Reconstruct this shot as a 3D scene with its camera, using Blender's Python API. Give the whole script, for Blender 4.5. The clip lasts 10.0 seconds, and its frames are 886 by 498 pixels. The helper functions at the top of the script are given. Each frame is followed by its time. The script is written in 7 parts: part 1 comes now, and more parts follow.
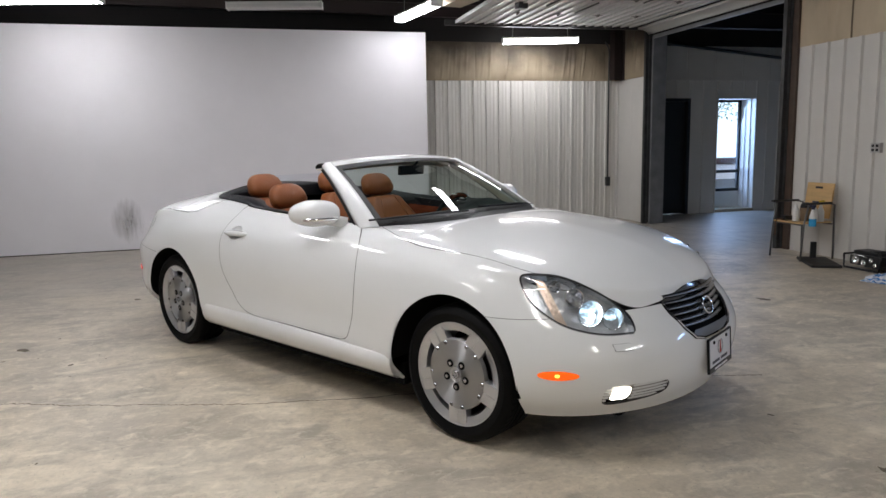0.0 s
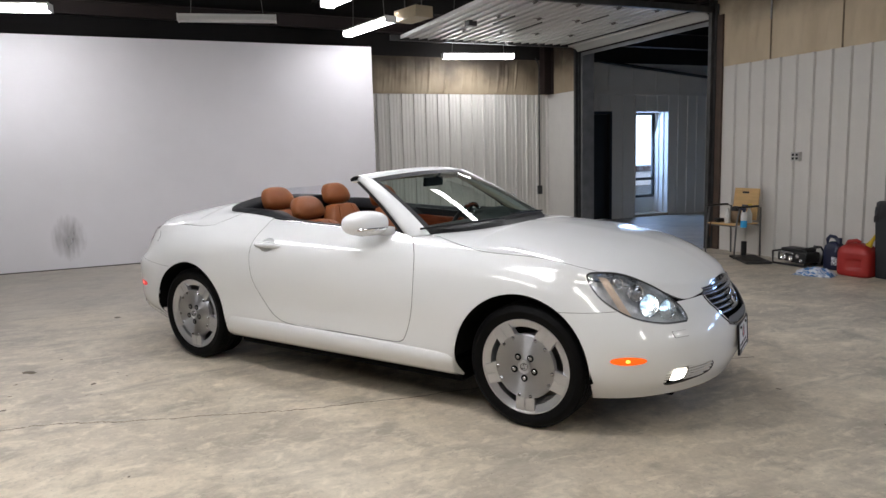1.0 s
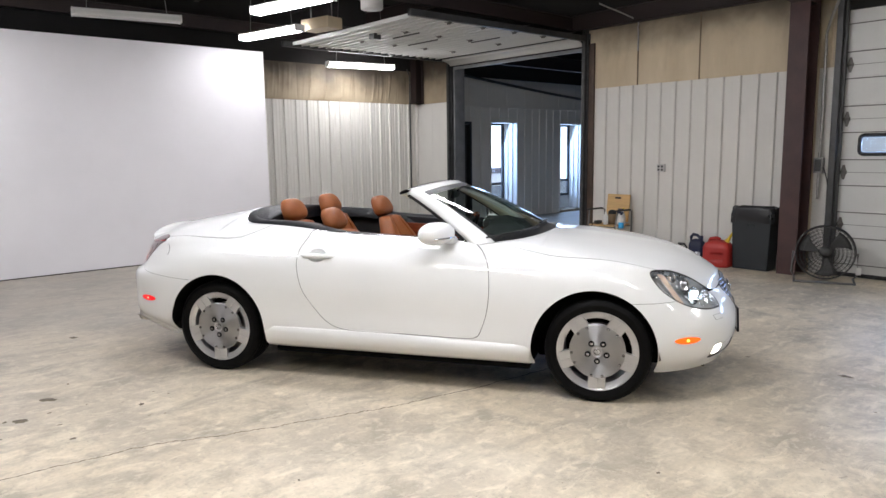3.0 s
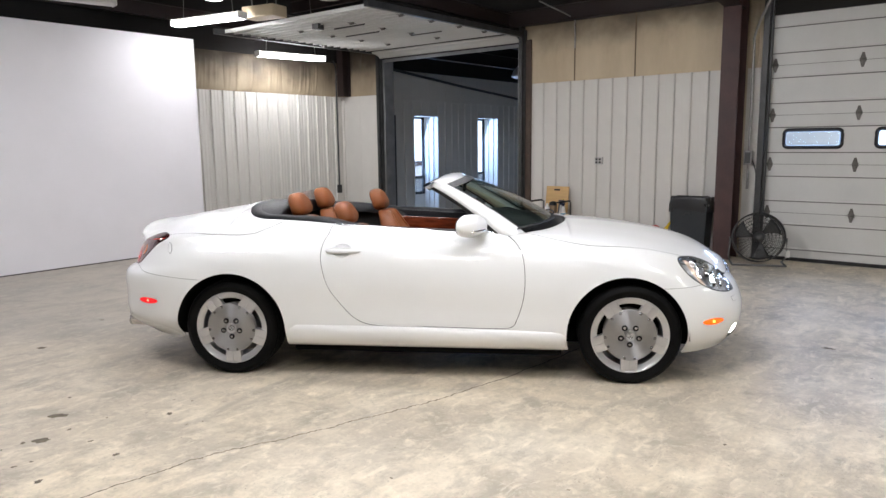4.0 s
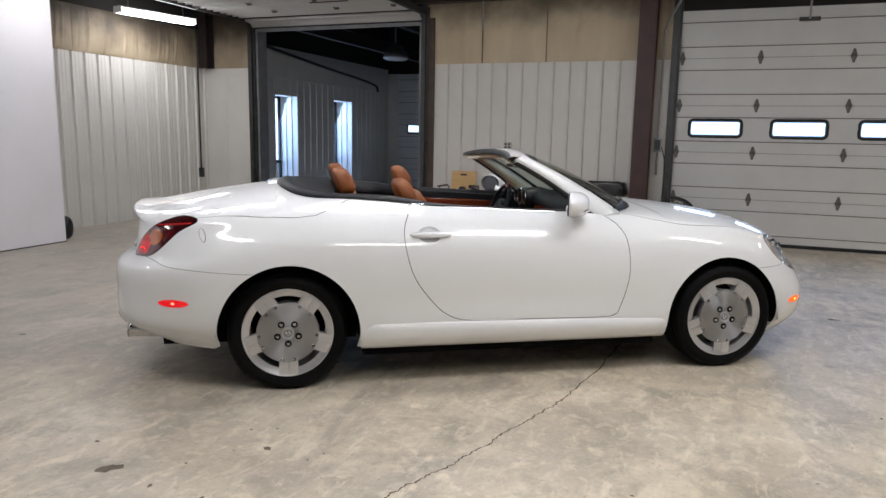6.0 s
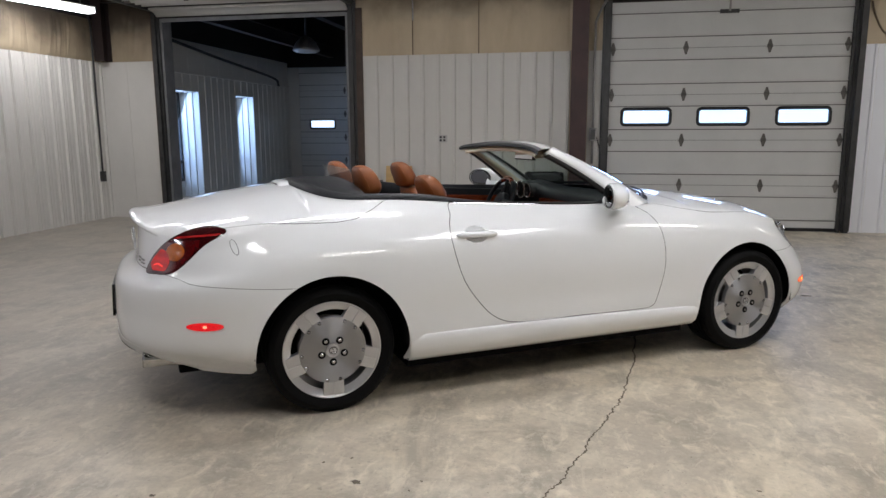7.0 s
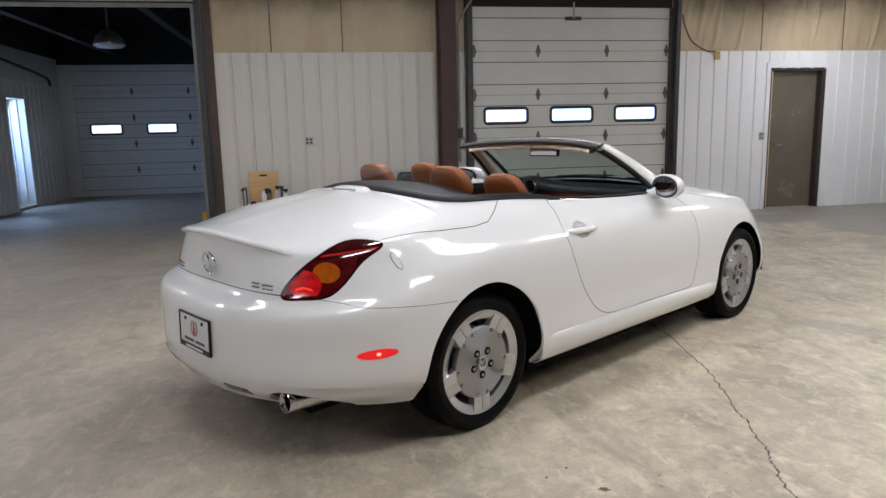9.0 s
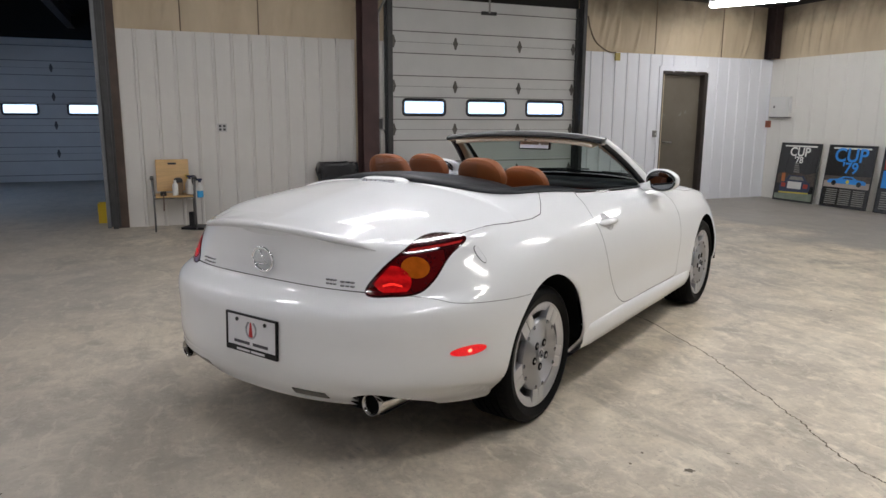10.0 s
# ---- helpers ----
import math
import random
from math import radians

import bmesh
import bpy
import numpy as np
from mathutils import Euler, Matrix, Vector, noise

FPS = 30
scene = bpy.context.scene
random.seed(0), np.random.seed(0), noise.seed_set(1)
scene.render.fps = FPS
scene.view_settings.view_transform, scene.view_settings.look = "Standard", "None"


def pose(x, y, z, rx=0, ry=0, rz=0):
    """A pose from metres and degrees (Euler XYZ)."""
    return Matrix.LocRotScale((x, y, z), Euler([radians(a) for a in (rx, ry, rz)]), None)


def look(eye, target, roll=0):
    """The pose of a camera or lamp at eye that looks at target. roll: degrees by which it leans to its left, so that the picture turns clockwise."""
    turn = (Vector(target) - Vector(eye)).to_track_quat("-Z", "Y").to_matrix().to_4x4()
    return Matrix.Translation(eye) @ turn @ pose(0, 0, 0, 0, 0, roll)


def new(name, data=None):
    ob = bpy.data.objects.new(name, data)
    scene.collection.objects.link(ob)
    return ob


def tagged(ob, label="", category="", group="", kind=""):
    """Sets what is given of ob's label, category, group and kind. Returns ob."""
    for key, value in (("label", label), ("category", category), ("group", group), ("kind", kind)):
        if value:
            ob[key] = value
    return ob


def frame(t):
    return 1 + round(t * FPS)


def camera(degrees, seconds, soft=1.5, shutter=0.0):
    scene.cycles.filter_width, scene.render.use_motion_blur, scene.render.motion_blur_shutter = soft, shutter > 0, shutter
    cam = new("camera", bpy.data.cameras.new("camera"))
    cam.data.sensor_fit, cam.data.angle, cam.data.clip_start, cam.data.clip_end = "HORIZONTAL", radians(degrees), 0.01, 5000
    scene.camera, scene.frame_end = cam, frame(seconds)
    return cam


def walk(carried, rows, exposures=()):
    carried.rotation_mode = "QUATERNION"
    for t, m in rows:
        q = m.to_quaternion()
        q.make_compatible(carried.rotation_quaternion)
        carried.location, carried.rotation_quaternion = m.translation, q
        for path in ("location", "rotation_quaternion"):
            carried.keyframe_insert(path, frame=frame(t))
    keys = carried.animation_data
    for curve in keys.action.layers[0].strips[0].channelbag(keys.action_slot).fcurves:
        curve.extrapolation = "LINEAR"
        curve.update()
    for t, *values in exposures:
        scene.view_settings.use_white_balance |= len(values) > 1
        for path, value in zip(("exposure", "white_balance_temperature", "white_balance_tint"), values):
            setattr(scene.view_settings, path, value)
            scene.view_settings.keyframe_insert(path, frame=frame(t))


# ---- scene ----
cam = camera(64.9, 10.0)
METRES, EYE, TILT, LEAN, TURN = 9.32, 1.36, 0.0, 0.0, -15.1
ROWS = [
    (0.0, 0.0, 0.0, 0.0, -0.18, -8.42, 1.19),
    (0.5, -0.0456, -0.0132, 0.0011, -4.62, -8.06, 1.54),
    (1.0, -0.0915, -0.0231, 0.0037, -8.89, -7.78, 1.6),
    (1.5, -0.1372, -0.0317, 0.0088, -14.12, -7.51, 1.81),
    (2.0, -0.1849, -0.0335, 0.014, -18.09, -7.44, 1.35),
    (2.5, -0.2288, -0.0292, 0.0177, -21.74, -7.74, 0.96),
    (4.0, -0.3647, 0.0348, 0.0186, -36.0, -8.66, 0.65),
    (4.5, -0.399, 0.0764, 0.016, -40.32, -8.97, 0.91),
    (5.0, -0.428, 0.1217, 0.0139, -44.26, -8.89, 1.24),
    (5.5, -0.4505, 0.1706, 0.0065, -49.08, -9.03, -0.21),
    (7.0, -0.4937, 0.315, 0.003, -64.17, -9.8, 0.24),
    (7.5, -0.5091, 0.3645, 0.0037, -70.43, -9.45, 1.33),
    (8.0, -0.5206, 0.4103, 0.0037, -75.67, -9.09, 1.64),
    (8.5, -0.5299, 0.4598, 0.0039, -80.3, -9.17, 1.76),
    (9.0, -0.5321, 0.5115, 0.0031, -85.43, -9.9, 1.3),
    (9.5, -0.5319, 0.562, 0.0034, -90.45, -10.55, 0.32),
    (10.0, -0.5235, 0.611, 0.0035, -97.22, -10.69, -0.33),
]
walk(cam, [(t, pose(0, 0, EYE, TILT, LEAN, TURN) @ pose(METRES * x, METRES * y, METRES * z, 90 + pitch, roll, yaw)) for t, x, y, z, yaw, pitch, roll in ROWS],
     [(0.0, 0.22), (1.0, 0.38), (2.5, 0.78), (4.0, 0.86), (4.5, 0.67), (5.0, 0.58), (7.0, 0.25), (7.5, 0.38), (8.0, 0.46), (8.5, 0.59), (9.0, 0.42), (9.5, 0.24), (10.0, 0.36)])
from mathutils import noise
from mathutils.bvhtree import BVHTree

# ---- light ----
world = bpy.data.worlds.new("sky")
scene.world = world
world.use_nodes = True
_nt = world.node_tree
_sky = _nt.nodes.new("ShaderNodeTexSky")
_sky.sky_type, _sky.sun_disc, _sky.sun_elevation, _sky.sun_rotation = "NISHITA", False, radians(35), radians(200)
_nt.links.new(_sky.outputs[0], _nt.nodes["Background"].inputs[0])
_nt.nodes["Background"].inputs[1].default_value = 0.15
TUBE = 34.0          # strength of a lit fluorescent fixture


# ---- helpers of this scene ----
def part(name, bm, material, parent=None, label="", smooth=True):
    """Links a bmesh as one mesh object under a thing or part."""
    me = bpy.data.meshes.new(name)
    if smooth:
        for f in bm.faces:
            f.smooth = True
    bmesh.ops.delete(bm, geom=[v for v in bm.verts if not v.link_faces], context="VERTS")
    lay = bm.verts.layers.float_vector.get("skin")
    nrm = [Vector(v[lay]).normalized() if Vector(v[lay]).length > .1 else v.normal.copy() for v in bm.verts] if lay else None
    bm.to_mesh(me)
    bm.free()
    if nrm:
        me.normals_split_custom_set_from_vertices(nrm)
    ob = new(name, me)
    for m in material if isinstance(material, (list, tuple)) else [material]:
        me.materials.append(m)
    if parent:
        ob.parent = parent
    if label:
        ob["label"] = label
    return ob


def share(name, me, parent, m=None):
    """A piece that shares its mesh data with alike pieces."""
    ob = new(name, me)
    ob.parent = parent
    if m:
        ob.matrix_basis = m
    return ob


def thing(name, label, category, m=None, group="", kind=""):
    """A top-level Empty that parents a thing's parts."""
    ob = new(name)
    ob.empty_display_size = 0.1
    if m:
        ob.matrix_basis = m
    return tagged(ob, label, category, group, kind)


def box(bm, x0, y0, z0, x1, y1, z1, bevel=0.0, m=None, mat=0):
    """Adds a box with bevelled edges to bm."""
    vs = [bm.verts.new((x, y, z)) for x in (x0, x1) for y in (y0, y1) for z in (z0, z1)]
    fs = [bm.faces.new([vs[i] for i in q]) for q in ((0, 1, 3, 2), (4, 6, 7, 5), (0, 4, 5, 1), (2, 3, 7, 6), (0, 2, 6, 4), (1, 5, 7, 3))]
    for f in fs:
        f.material_index = mat
    if bevel:
        es = list({e for f in fs for e in f.edges})
        r = bmesh.ops.bevel(bm, geom=es, offset=bevel, segments=2, affect="EDGES", profile=0.7)
        vs = list({v for f in r["faces"] for v in f.verts} | {v for v in vs if v.is_valid})
    if m:
        bmesh.ops.transform(bm, matrix=m, verts=vs)
    return bm


def boxed(x0, y0, z0, x1, y1, z1, bevel=0.0, m=None):
    return box(bmesh.new(), x0, y0, z0, x1, y1, z1, bevel, m)


def lathe(bm, profile, n=48, m=None, axis="y", closed=False, mat=0):
    """Turns (radius, along) pairs round an axis."""
    rings = []
    made = []
    for r, h in profile:
        ring = []
        for i in range(n):
            a = 2 * math.pi * i / n
            c, s = r * math.cos(a), r * math.sin(a)
            p = (c, h, s) if axis == "y" else (c, s, h) if axis == "z" else (h, c, s)
            ring.append(bm.verts.new(p))
        rings.append(ring)
        made += ring
    pairs = list(zip(rings, rings[1:])) + ([(rings[-1], rings[0])] if closed else [])
    for a, b in pairs:
        for i in range(n):
            j = (i + 1) % n
            bm.faces.new((a[i], a[j], b[j], b[i])).material_index = mat
    if m:
        bmesh.ops.transform(bm, matrix=m, verts=made)
    return bm


def tube(bm, pts, r, n=8, closed=False, mat=0):
    """A round bar along points; r is one radius or one for each point."""
    pts = [Vector(p) for p in pts]
    rs = r if isinstance(r, (list, tuple)) else [r] * len(pts)
    rings = []
    up = Vector((0.03, 0.02, 1))
    for i, p in enumerate(pts):
        a = pts[i - 1] if i or closed else p
        b = pts[(i + 1) % len(pts)] if i + 1 < len(pts) or closed else p
        d = (b - a).normalized()
        u = d.cross(up)
        if u.length < 1e-3:
            u = d.cross(Vector((1, 0, 0)))
        u.normalize()
        v = d.cross(u)
        rings.append([bm.verts.new(p + rs[i] * (math.cos(t) * u + math.sin(t) * v)) for t in (2 * math.pi * k / n for k in range(n))])
    for a, b in list(zip(rings, rings[1:])) + ([(rings[-1], rings[0])] if closed else []):
        for i in range(n):
            j = (i + 1) % n
            bm.faces.new((a[i], b[i], b[j], a[j])).material_index = mat
    if not closed:
        for ring in (rings[0][::-1], rings[-1]):
            bm.faces.new(ring[::-1]).material_index = mat
    return bm


def grid(bm, rows, closed_u=False, mat=0):
    """Faces over a table of places (rows of equal length)."""
    vs = [[bm.verts.new(p) for p in row] for row in rows]
    for a, b in zip(vs, vs[1:]):
        n = len(a)
        for i in range(n if closed_u else n - 1):
            j = (i + 1) % n
            q = [a[i], a[j], b[j], b[i]]
            bm.faces.new(q).material_index = mat
    return vs


def thicken(bm, d):
    """Gives a sheet a thickness d against its normals, with side walls."""
    bmesh.ops.recalc_face_normals(bm, faces=bm.faces)
    bmesh.ops.solidify(bm, geom=bm.faces[:], thickness=d)
    return bm


def curve_at(x, knots):
    """A smooth curve through (x, value) knots in rising x."""
    xs, ys = [k[0] for k in knots], [k[1] for k in knots]
    if x <= xs[0]:
        return ys[0]
    if x >= xs[-1]:
        return ys[-1]
    i = max(k for k in range(len(xs) - 1) if xs[k] <= x)

    def slope(k):
        if k == 0:
            return (ys[1] - ys[0]) / (xs[1] - xs[0])
        if k == len(xs) - 1:
            return (ys[-1] - ys[-2]) / (xs[-1] - xs[-2])
        return (ys[k + 1] - ys[k - 1]) / (xs[k + 1] - xs[k - 1])
    h = xs[i + 1] - xs[i]
    t = (x - xs[i]) / h
    return (ys[i] * (2 * t ** 3 - 3 * t ** 2 + 1) + slope(i) * h * (t ** 3 - 2 * t ** 2 + t)
            + ys[i + 1] * (3 * t ** 2 - 2 * t ** 3) + slope(i + 1) * h * (t ** 3 - t ** 2))


def spline(pts, n, closed=False):
    """n places along a smooth curve through pts (any dimension)."""
    P = [np.array(p, float) for p in pts]
    k = len(P)
    out = []
    spans = k if closed else k - 1
    for j in range(n):
        f = j / (n if closed else n - 1) * spans
        i = min(int(f), spans - 1)
        t = f - i
        if closed:
            a, b, c, d = P[(i - 1) % k], P[i], P[(i + 1) % k], P[(i + 2) % k]
        else:
            b, c = P[i], P[i + 1]
            a = P[i - 1] if i else 2 * b - c
            d = P[i + 2] if i + 2 < k else 2 * c - b
        out.append(0.5 * (2 * b + (c - a) * t + (2 * a - 5 * b + 4 * c - d) * t * t + (3 * b - a - 3 * c + d) * t ** 3))
    return out


# ---- materials ----
def material(name, colour, rough=0.5, metal=0.0, vary=0.08, scale=6.0, fine=0.0, fine_scale=80.0, bump=0.0, coat=0.0, rough_vary=0.08, stretch=(1, 1, 1), second=None, spread=0.5, coord="Object", specular=0.5):
    """A surface with colour variation at two scales, uneven gloss and fine relief."""
    m = bpy.data.materials.new(name)
    m.use_nodes = True
    nt = m.node_tree
    N, L = nt.nodes, nt.links
    b = N["Principled BSDF"]
    b.inputs["Metallic"].default_value = metal
    b.inputs["Roughness"].default_value = rough
    b.inputs["Coat Weight"].default_value = coat
    b.inputs["Coat Roughness"].default_value = 0.06
    b.inputs["Specular IOR Level"].default_value = specular
    tc = N.new("ShaderNodeTexCoord")
    mp = N.new("ShaderNodeMapping")
    mp.inputs["Scale"].default_value = stretch
    L.new(tc.outputs[coord], mp.inputs[0])
    n1 = N.new("ShaderNodeTexNoise")
    n1.inputs["Scale"].default_value, n1.inputs["Detail"].default_value, n1.inputs["Roughness"].default_value = scale, 6, 0.6
    n2 = N.new("ShaderNodeTexNoise")
    n2.inputs["Scale"].default_value, n2.inputs["Detail"].default_value = fine_scale, 4
    for n in (n1, n2):
        L.new(mp.outputs[0], n.inputs["Vector"])
    ramp = N.new("ShaderNodeValToRGB")
    lo = [max(0, c * (1 - vary)) for c in colour]
    hi = [min(1, c * (1 + vary)) for c in colour]
    if second:
        lo = second
    ramp.color_ramp.elements[0].position, ramp.color_ramp.elements[1].position = 0.5 - spread / 2, 0.5 + spread / 2
    ramp.color_ramp.elements[0].color, ramp.color_ramp.elements[1].color = (*lo, 1), (*hi, 1)
    L.new(n1.outputs["Fac"], ramp.inputs[0])
    mix = N.new("ShaderNodeMix")
    mix.data_type, mix.blend_type = "RGBA", "MULTIPLY"
    mix.inputs["Factor"].default_value = fine
    L.new(ramp.outputs[0], mix.inputs["A"])
    L.new(n2.outputs["Fac"], mix.inputs["B"])
    L.new(mix.outputs["Result"], b.inputs["Base Color"])
    mr = N.new("ShaderNodeMapRange")
    mr.inputs["To Min"].default_value, mr.inputs["To Max"].default_value = max(0.0, rough - rough_vary), min(1, rough + rough_vary)
    L.new(n1.outputs["Fac"], mr.inputs["Value"])
    L.new(mr.outputs[0], b.inputs["Roughness"])
    if bump:
        bp = N.new("ShaderNodeBump")
        bp.inputs["Strength"].default_value, bp.inputs["Distance"].default_value = 1.0, bump
        L.new(n2.outputs["Fac"], bp.inputs["Height"])
        L.new(bp.outputs[0], b.inputs["Normal"])
    return m


def glass(name, colour=(1, 1, 1), rough=0.0, gloss=1.0):
    """Thin sheet glass: clear, with a mirror reflection that grows towards grazing."""
    m = bpy.data.materials.new(name)
    m.use_nodes = True
    N, L = m.node_tree.nodes, m.node_tree.links
    N.remove(N["Principled BSDF"])
    t, g, f, x = N.new("ShaderNodeBsdfTransparent"), N.new("ShaderNodeBsdfGlossy"), N.new("ShaderNodeLayerWeight"), N.new("ShaderNodeMixShader")
    t.inputs[0].default_value = (*colour, 1)
    g.inputs["Roughness"].default_value = rough
    f.inputs["Blend"].default_value = 0.5
    pw = N.new("ShaderNodeMath")
    pw.operation = "POWER"
    pw.inputs[1].default_value = 4.5
    ad = N.new("ShaderNodeMath")
    ad.operation, ad.use_clamp = "MULTIPLY_ADD", True
    ad.inputs[1].default_value, ad.inputs[2].default_value = 0.9 * gloss, 0.06 * gloss
    L.new(f.outputs["Facing"], pw.inputs[0])
    L.new(pw.outputs[0], ad.inputs[0])
    L.new(ad.outputs[0], x.inputs[0])
    L.new(t.outputs[0], x.inputs[1])
    L.new(g.outputs[0], x.inputs[2])
    L.new(x.outputs[0], N["Material Output"].inputs[0])
    return m


def glow(name, colour, strength):
    m = bpy.data.materials.new(name)
    m.use_nodes = True
    b = m.node_tree.nodes["Principled BSDF"]
    b.inputs["Base Color"].default_value = (*colour, 1)
    b.inputs["Emission Color"].default_value = (*colour, 1)
    b.inputs["Emission Strength"].default_value = strength
    return m


M_PAINT = material("pearl_white_paint", (0.82, 0.832, 0.837), 0.46, 0.0, 0.012, 3, coat=1.0, rough_vary=0.03, fine=0.03, fine_scale=900, specular=0.35)
M_PAINT.node_tree.nodes["Principled BSDF"].inputs["Coat Roughness"].default_value = 0.09
M_BLACK = material("black_plastic", (0.010, 0.010, 0.011), 0.5, vary=0.2, bump=0.0004, fine_scale=300)
M_DARK = material("black_liner", (0.005, 0.005, 0.005), 0.9, vary=0.3, specular=0.1)
M_SOFT = material("dark_blue_black_vinyl", (0.0055, 0.0065, 0.009), 0.5, vary=0.2, bump=0.0006, fine_scale=400, specular=0.28)
M_LEATHER = material("saddle_tan_leather", (0.245, 0.078, 0.024), 0.45, specular=0.3, vary=0.16, scale=5, fine=0.18, fine_scale=220, bump=0.0009, rough_vary=0.1)
M_WOOD = material("red_walnut_trim", (0.14, 0.028, 0.010), 0.2, vary=0.5, scale=9, stretch=(1, 6, 6), coat=0.8)
M_RUBBER = material("tyre_rubber", (0.004, 0.004, 0.0043), 0.6, vary=0.25, scale=12, bump=0.0008, fine_scale=140, specular=0.1)
M_RIM = material("silver_wheel_paint", (0.60, 0.605, 0.63), 0.34, 0.85, 0.05, 14, rough_vary=0.06)
M_RIMDISC = material("brushed_wheel_disc", (0.44, 0.445, 0.465), 0.48, 1.0, 0.03, 20, rough_vary=0.02)
_tan = M_RIMDISC.node_tree.nodes.new("ShaderNodeTangent")
_tan.direction_type, _tan.axis = "RADIAL", "Y"
_pr = M_RIMDISC.node_tree.nodes["Principled BSDF"]
_pr.inputs["Anisotropic"].default_value = 0.95
_pr.inputs["Anisotropic Rotation"].default_value = 0.25
M_RIMDISC.node_tree.links.new(_tan.outputs[0], _pr.inputs["Tangent"])
M_DKCHROME = material("dark_chrome", (0.34, 0.35, 0.38), 0.16, 1.0, vary=0.08)
M_NUT = material("bright_lug_nut", (0.36, 0.36, 0.38), 0.25, 0.95, vary=0.1)
M_CHROME = material("chrome", (0.82, 0.83, 0.85), 0.07, 1.0, 0.02, rough_vary=0.03)
M_GLASS = glass("windscreen_glass", (0.62, 0.71, 0.67))
M_CLEAR = glass("clear_lens", (0.97, 0.98, 1.0))


def concrete():
    """Old slab: pale trowelled patches, grey traffic dirt, small dark specks and hairlines."""
    m = material("worn_concrete", (0.70, 0.595, 0.44), 0.47, vary=0.08, scale=0.8, second=(0.49, 0.415, 0.31), spread=0.42, fine=0.3, fine_scale=46, bump=0.0012, rough_vary=0.15)
    nt = m.node_tree
    N, L = nt.nodes, nt.links
    b = N["Principled BSDF"]
    src = b.inputs["Base Color"].links[0].from_socket
    tc = next(n for n in N if n.type == "TEX_COORD")

    def layer(src, scale, lo, hi, colour, amount, detail=5, distort=0.6, turn=0.0, stretch=1.0):
        n = N.new("ShaderNodeTexNoise")
        n.inputs["Scale"].default_value, n.inputs["Detail"].default_value, n.inputs["Distortion"].default_value = scale, detail, distort
        n.inputs["Roughness"].default_value = 0.68
        mp = N.new("ShaderNodeMapping")
        mp.inputs["Rotation"].default_value = (0, 0, turn)
        mp.inputs["Scale"].default_value = (1, stretch, 1)
        mp.inputs["Location"].default_value = (scale * 1.7, turn * 3.1, 0)
        L.new(tc.outputs["Object"], mp.inputs[0])
        L.new(mp.outputs[0], n.inputs["Vector"])
        r = N.new("ShaderNodeMapRange")
        r.inputs["From Min"].default_value, r.inputs["From Max"].default_value, r.inputs["To Max"].default_value = lo, hi, amount
        L.new(n.outputs["Fac"], r.inputs["Value"])
        x = N.new("ShaderNodeMix")
        x.data_type = "RGBA"
        L.new(r.outputs[0], x.inputs["Factor"])
        L.new(src, x.inputs["A"])
        x.inputs["B"].default_value = (*colour, 1)
        return x.outputs["Result"]
    src = layer(src, 0.40, .47, .64, (0.30, 0.27, 0.225), .72, 9, .3)
    src = layer(src, 1.5, .49, .66, (0.72, 0.635, 0.49), .6, 9, .5)
    src = layer(src, 0.9, .52, .66, (0.30, 0.262, 0.205), .7, 8, .5, .5, 3.2)
    src = layer(src, 1.3, .54, .68, (0.33, 0.29, 0.225), .6, 8, .8, -.9, 2.6)
    src = layer(src, 2.3, .50, .66, (0.27, 0.235, 0.18), .8, 10, .4)
    src = layer(src, 6.5, .52, .68, (0.30, 0.255, 0.19), .5, 10, .3)
    src = layer(src, 5.0, .53, .66, (0.76, 0.67, 0.52), .5, 8, .9, .3, 1.8)
    src = layer(src, 11, .53, .68, (0.72, 0.63, 0.48), .45, 8, .2)
    src = layer(src, 24, .58, .70, (0.27, 0.235, 0.18), .5, 6, .4)
    src = layer(src, 16, .66, .76, (0.20, 0.17, 0.13), .6, 3)
    src = layer(src, 55, .68, .76, (0.12, 0.10, 0.08), .8, 2, 0)
    # dark rubbed-in grime along the south end; greyer and darker towards the north
    sep = N.new("ShaderNodeSeparateXYZ")
    L.new(tc.outputs["Object"], sep.inputs[0])
    for scale, lo, hi, colour, amount in ((0.9, 0.2, -0.9, (0.22, 0.21, 0.195), .8), (0.5, 5.0, 8.2, (0.24, 0.225, 0.205), .62)):
        n = N.new("ShaderNodeTexNoise")
        n.inputs["Scale"].default_value, n.inputs["Detail"].default_value = scale, 9
        L.new(tc.outputs["Object"], n.inputs["Vector"])
        a = N.new("ShaderNodeMath")
        a.operation = "MULTIPLY_ADD"
        a.inputs[1].default_value = 4.0
        L.new(n.outputs["Fac"], a.inputs[0])
        s2 = N.new("ShaderNodeMath")
        s2.operation = "SUBTRACT"
        s2.inputs[1].default_value = 2.0
        L.new(sep.outputs["Y"], s2.inputs[0])
        L.new(s2.outputs[0], a.inputs[2])
        r = N.new("ShaderNodeMapRange")
        r.inputs["From Min"].default_value, r.inputs["From Max"].default_value, r.inputs["To Max"].default_value = lo, hi, amount
        L.new(a.outputs[0], r.inputs["Value"])
        x = N.new("ShaderNodeMix")
        x.data_type = "RGBA"
        L.new(r.outputs[0], x.inputs["Factor"])
        L.new(src, x.inputs["A"])
        x.inputs["B"].default_value = (*colour, 1)
        src = x.outputs["Result"]
    hs = N.new("ShaderNodeHueSaturation")
    hs.inputs["Value"].default_value, hs.inputs["Saturation"].default_value = 1.13, 0.9
    L.new(src, hs.inputs["Color"])
    L.new(hs.outputs[0], b.inputs["Base Color"])
    return m


